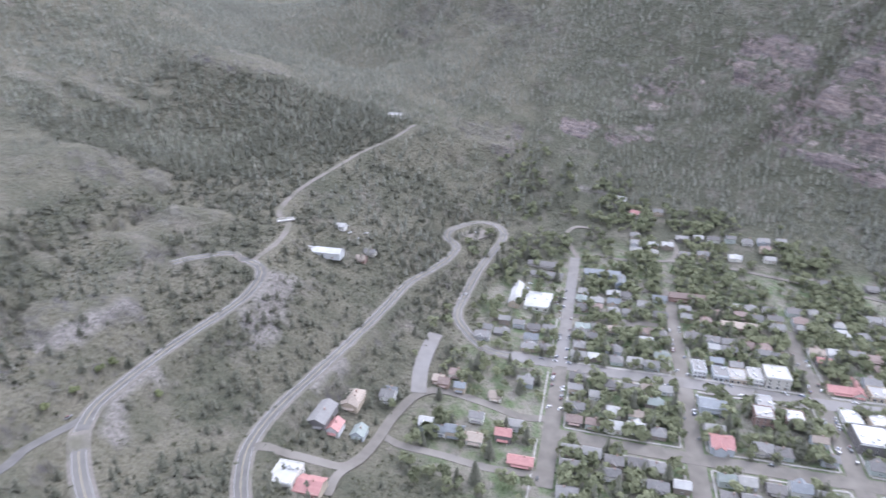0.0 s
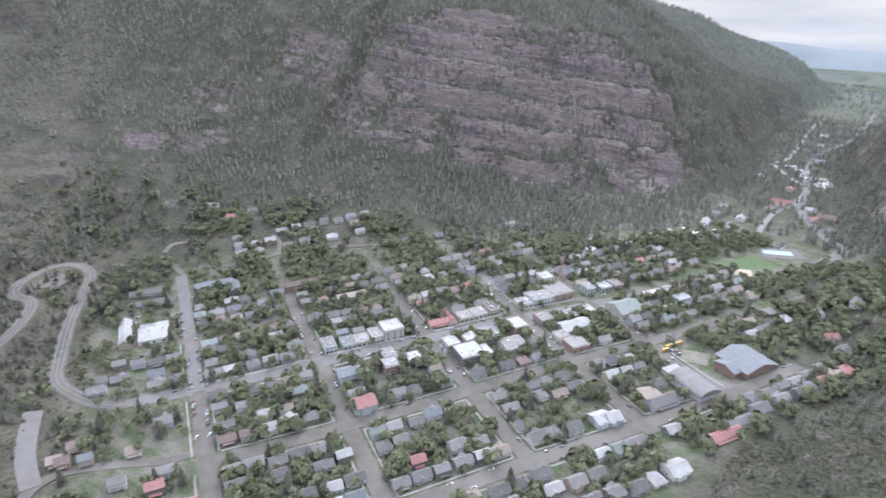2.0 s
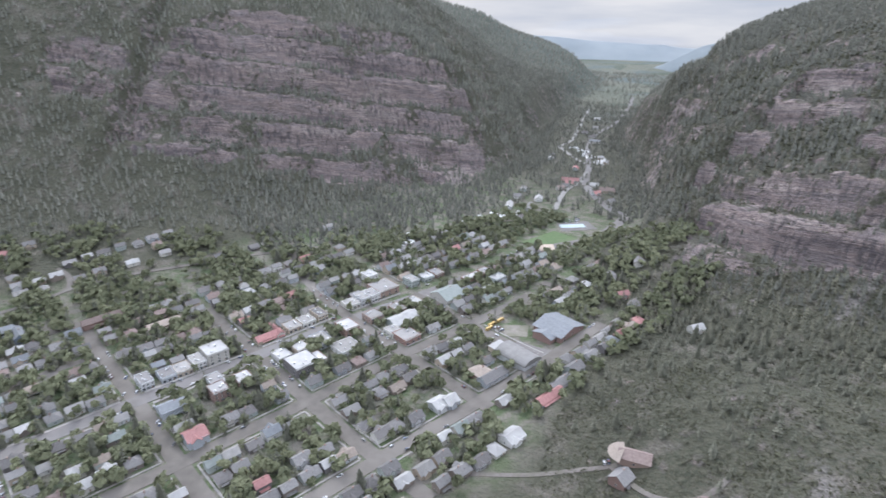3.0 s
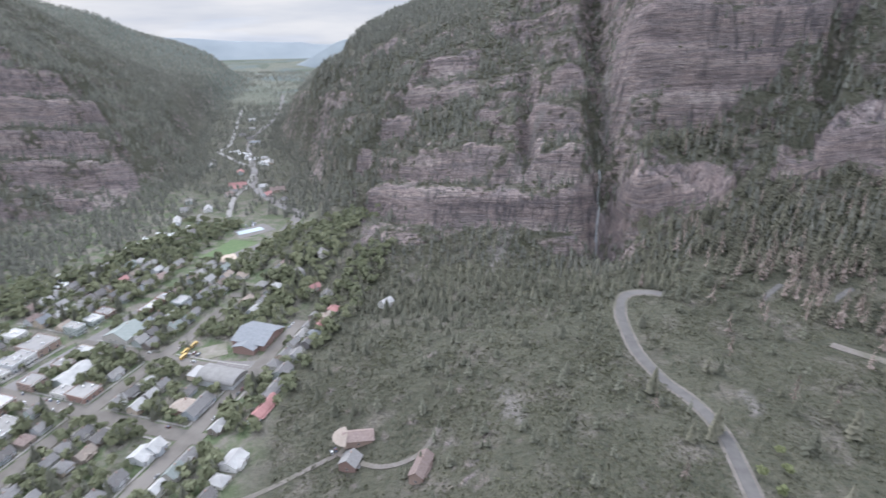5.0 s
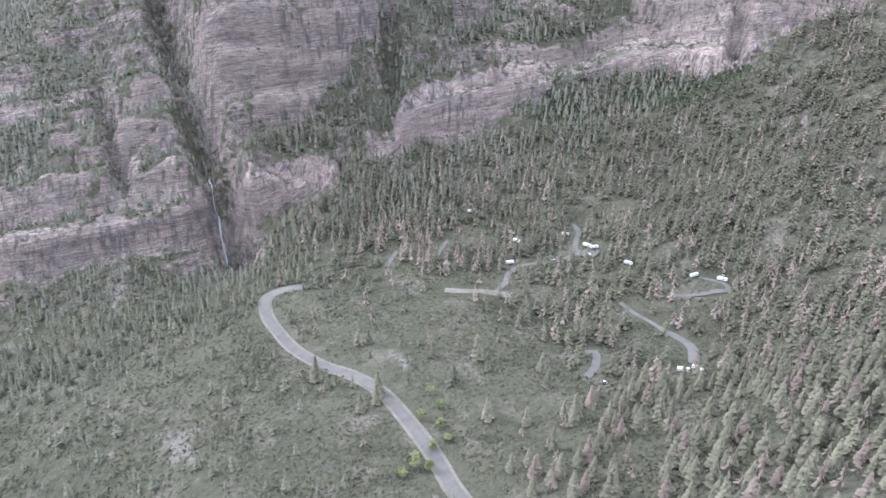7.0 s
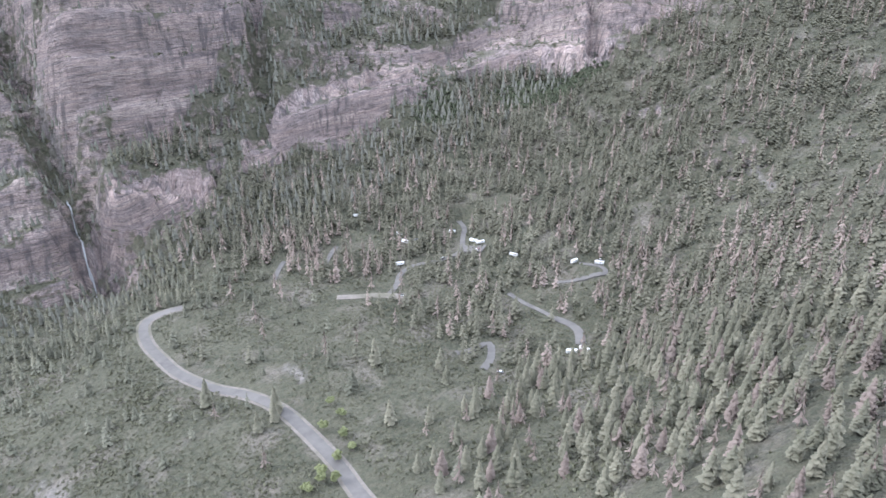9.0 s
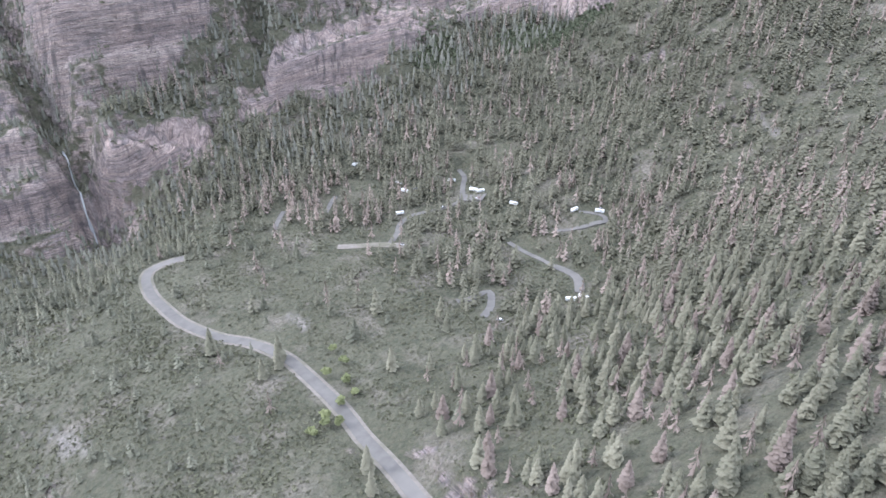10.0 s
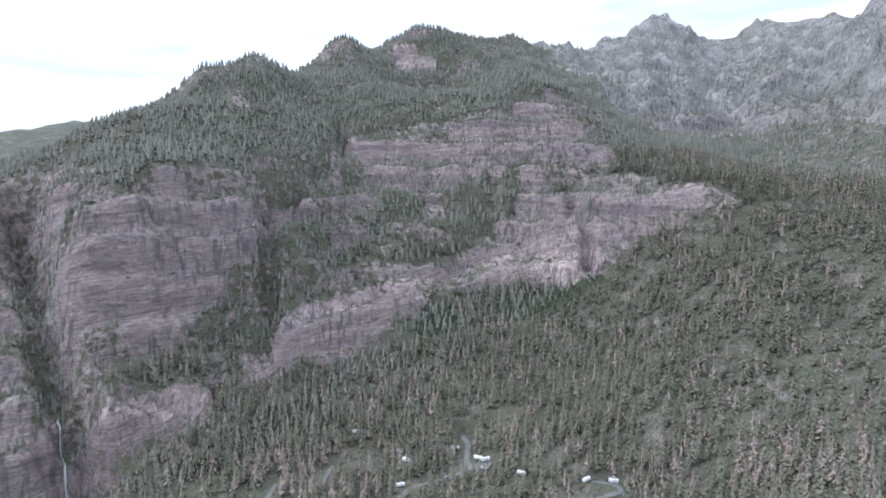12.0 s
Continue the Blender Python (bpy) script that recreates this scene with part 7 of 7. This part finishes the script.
x, y = x[keep], y[keep]
h = rng.uniform(5, 12.5, len(x))
light_shapes = [clump_shape(120 + s, 9, 0.45, 0.15, 1.0, 0.22) for s in range(6)]
scatter("thickets", light_shapes, at_ground(x, y, 0.2), h, h * rng.uniform(0.9, 1.2, len(x)), LEAVES, "leafy thickets in yards and along the river", "thicket", True)
firs_in = rng.uniform(size=len(x)) < 0.2
h2 = rng.uniform(9, 20, firs_in.sum())
scatter("river_firs", mid_shapes, at_ground(x[firs_in] + 3, y[firs_in] + 2), h2, h2 * 1.4, NEEDLES_TOWN, "dark firs between the leafy thickets", "woods")
# bright bushes beside the campground road
for k, (x, y) in enumerate(((95, 306), (84, 286), (97, 292), (82, 259), (92, 262), (78, 243), (70, 246), (73, 251), (62, 243), (95, 275))):
    t = tree_thing("bright_bush", scaled(round_shapes[k % 6], 7 if k % 2 else 5.5, 8), stem_shape(0.1, 2.5), LIME, "lime green bush beside the campground road", "bush", "roadside bushes")
    t.matrix_basis = pose(x + (0 if k > 4 else 3), y, float(ground(x, y)) - 0.2)
for k, (x, y) in enumerate(((-235, -306), (-257, -307), (-281, -308), (-291, -307), (-285, -270), (-550, -107), (-516, -94), (-485, -87), (-535, -101), (-466, -50), (-450, -67), (-440, -44), (-419, -58), (-432, -78), (-413, 11))):
    t = tree_thing("leafy_tree", scaled(round_shapes[k % 6], 9 if k > 4 else 6, 10 if k > 4 else 8), stem_shape(0.15, 3.5), LIME if k < 5 else LEAVES, "pale green leafy tree beside the highway", "tree", "trees of the town's edge")
    t.matrix_basis = pose(x, y, float(ground(x, y)) - 0.2)
for x, y, hh in ((76, 319, 19), (62, 306, 15), (73, 311, 14)):
    t = tree_thing("roadside_spruce", scaled(near_shapes[2], hh, hh * 1.4), stem_shape(0.25, hh * 0.9), NEEDLES, "dark spruce standing at the campground road", "spruce", "roadside spruces")
    t.matrix_basis = pose(x - 7, y, float(ground(x - 7, y)) - 0.2)
t = tree_thing("hairpin_spruce", scaled(near_shapes[1], 13, 17), stem_shape(0.25, 11), NEEDLES, "dark spruce in the hairpin's lot", "spruce")
t.matrix_basis = pose(-712, -144, float(ground(-712, -144)))
strip("river_shingle", [(-1210, 1740), (-1110, 1581), (-1000, 1400), (-905, 1245), (-879, 1161), (-825, 1112), (-760, 1070), (-705, 1035), (-650, 930), (-600, 810), (-560, 740)], 8, RIVER, "pale river shingle and braided channel", 1.0, "river")

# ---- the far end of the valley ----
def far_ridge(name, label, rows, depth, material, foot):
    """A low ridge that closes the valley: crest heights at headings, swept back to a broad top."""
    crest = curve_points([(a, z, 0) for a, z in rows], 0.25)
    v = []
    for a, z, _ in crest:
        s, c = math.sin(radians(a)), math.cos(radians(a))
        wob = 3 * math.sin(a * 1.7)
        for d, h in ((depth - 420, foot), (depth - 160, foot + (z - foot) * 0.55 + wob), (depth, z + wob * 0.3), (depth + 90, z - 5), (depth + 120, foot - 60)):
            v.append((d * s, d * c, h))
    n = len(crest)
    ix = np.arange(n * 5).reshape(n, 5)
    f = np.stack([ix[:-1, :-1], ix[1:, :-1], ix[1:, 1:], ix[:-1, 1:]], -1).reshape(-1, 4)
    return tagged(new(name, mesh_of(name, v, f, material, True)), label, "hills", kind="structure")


# blue-grey distance haze is painted into the base colour of both ridges
MESA = plain("hazed_mesa", (0.19, 0.215, 0.228), (0.235, 0.26, 0.27), 0.004)
MESA_NEAR = plain("hazed_hills", (0.15, 0.175, 0.185), (0.2, 0.225, 0.235), 0.006)
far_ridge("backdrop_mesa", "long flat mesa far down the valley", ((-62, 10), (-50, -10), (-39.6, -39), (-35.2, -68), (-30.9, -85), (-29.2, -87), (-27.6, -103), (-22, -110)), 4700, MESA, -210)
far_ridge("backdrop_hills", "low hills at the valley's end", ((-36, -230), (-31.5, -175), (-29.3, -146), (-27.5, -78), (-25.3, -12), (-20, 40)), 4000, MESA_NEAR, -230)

# ---- falls, rock domes, camp furniture ----
def falls():
    """Thin water on the back wall of the ravine, broken by ledges."""
    r = np.random.default_rng(3)
    line = curve_points([(-20, 628, 0), (-19, 640, 0), (-21, 655, 0), (-24, 680, 0), (-27, 700, 0)], 1.5)
    v, f = [], []
    for k, (px, py, _) in enumerate(line):
        half = 0.7 + 0.3 * r.uniform(-1, 1)
        for s in (-1, 0, 1):
            qx = px + s * half + 0.5 * math.sin(k * 0.7)
            v.append((qx, py - 0.8, float(ground(qx, py)) + (1.2 if s == 0 else 0.8)))
        if k:
            a = 3 * k
            f += [(a - 3, a - 2, a + 1, a), (a - 2, a - 1, a + 2, a + 1)]
    return tagged(new("waterfall", mesh_of("waterfall", v, f, FOAM, True)), "thin pale waterfall in the dark ravine", "waterfall", kind="structure")


falls()


# the small bridge of the canyon road, with white rails
def bridge():
    root = tagged(new("bridge"), "small white-railed concrete bridge of the canyon road", "bridge")
    bm = bmesh.new()
    block(bm, -9, 9, -3.6, 3.6, -1.0, 0.0)
    part("deck", bm, SIDEWALK, root)
    for side in (-1, 1):
        bm = bmesh.new()
        block(bm, -9, 9, side * 3.4 - 0.15, side * 3.4 + 0.15, 0.75, 1.1)
        rail = part("rail", bm, TRIM, root, "white bridge rail")
        for k in range(5):
            bm = bmesh.new()
            block(bm, -8.6 + 4.3 * k - 0.15, -8.6 + 4.3 * k + 0.15, side * 3.4 - 0.12, side * 3.4 + 0.12, 0.004, 0.746)
            part("post", bm, TRIM, rail)
    root.matrix_basis = pose(-546, -309, float(ground(-546, -309)) + 0.75, 0, 0, 125)


bridge()
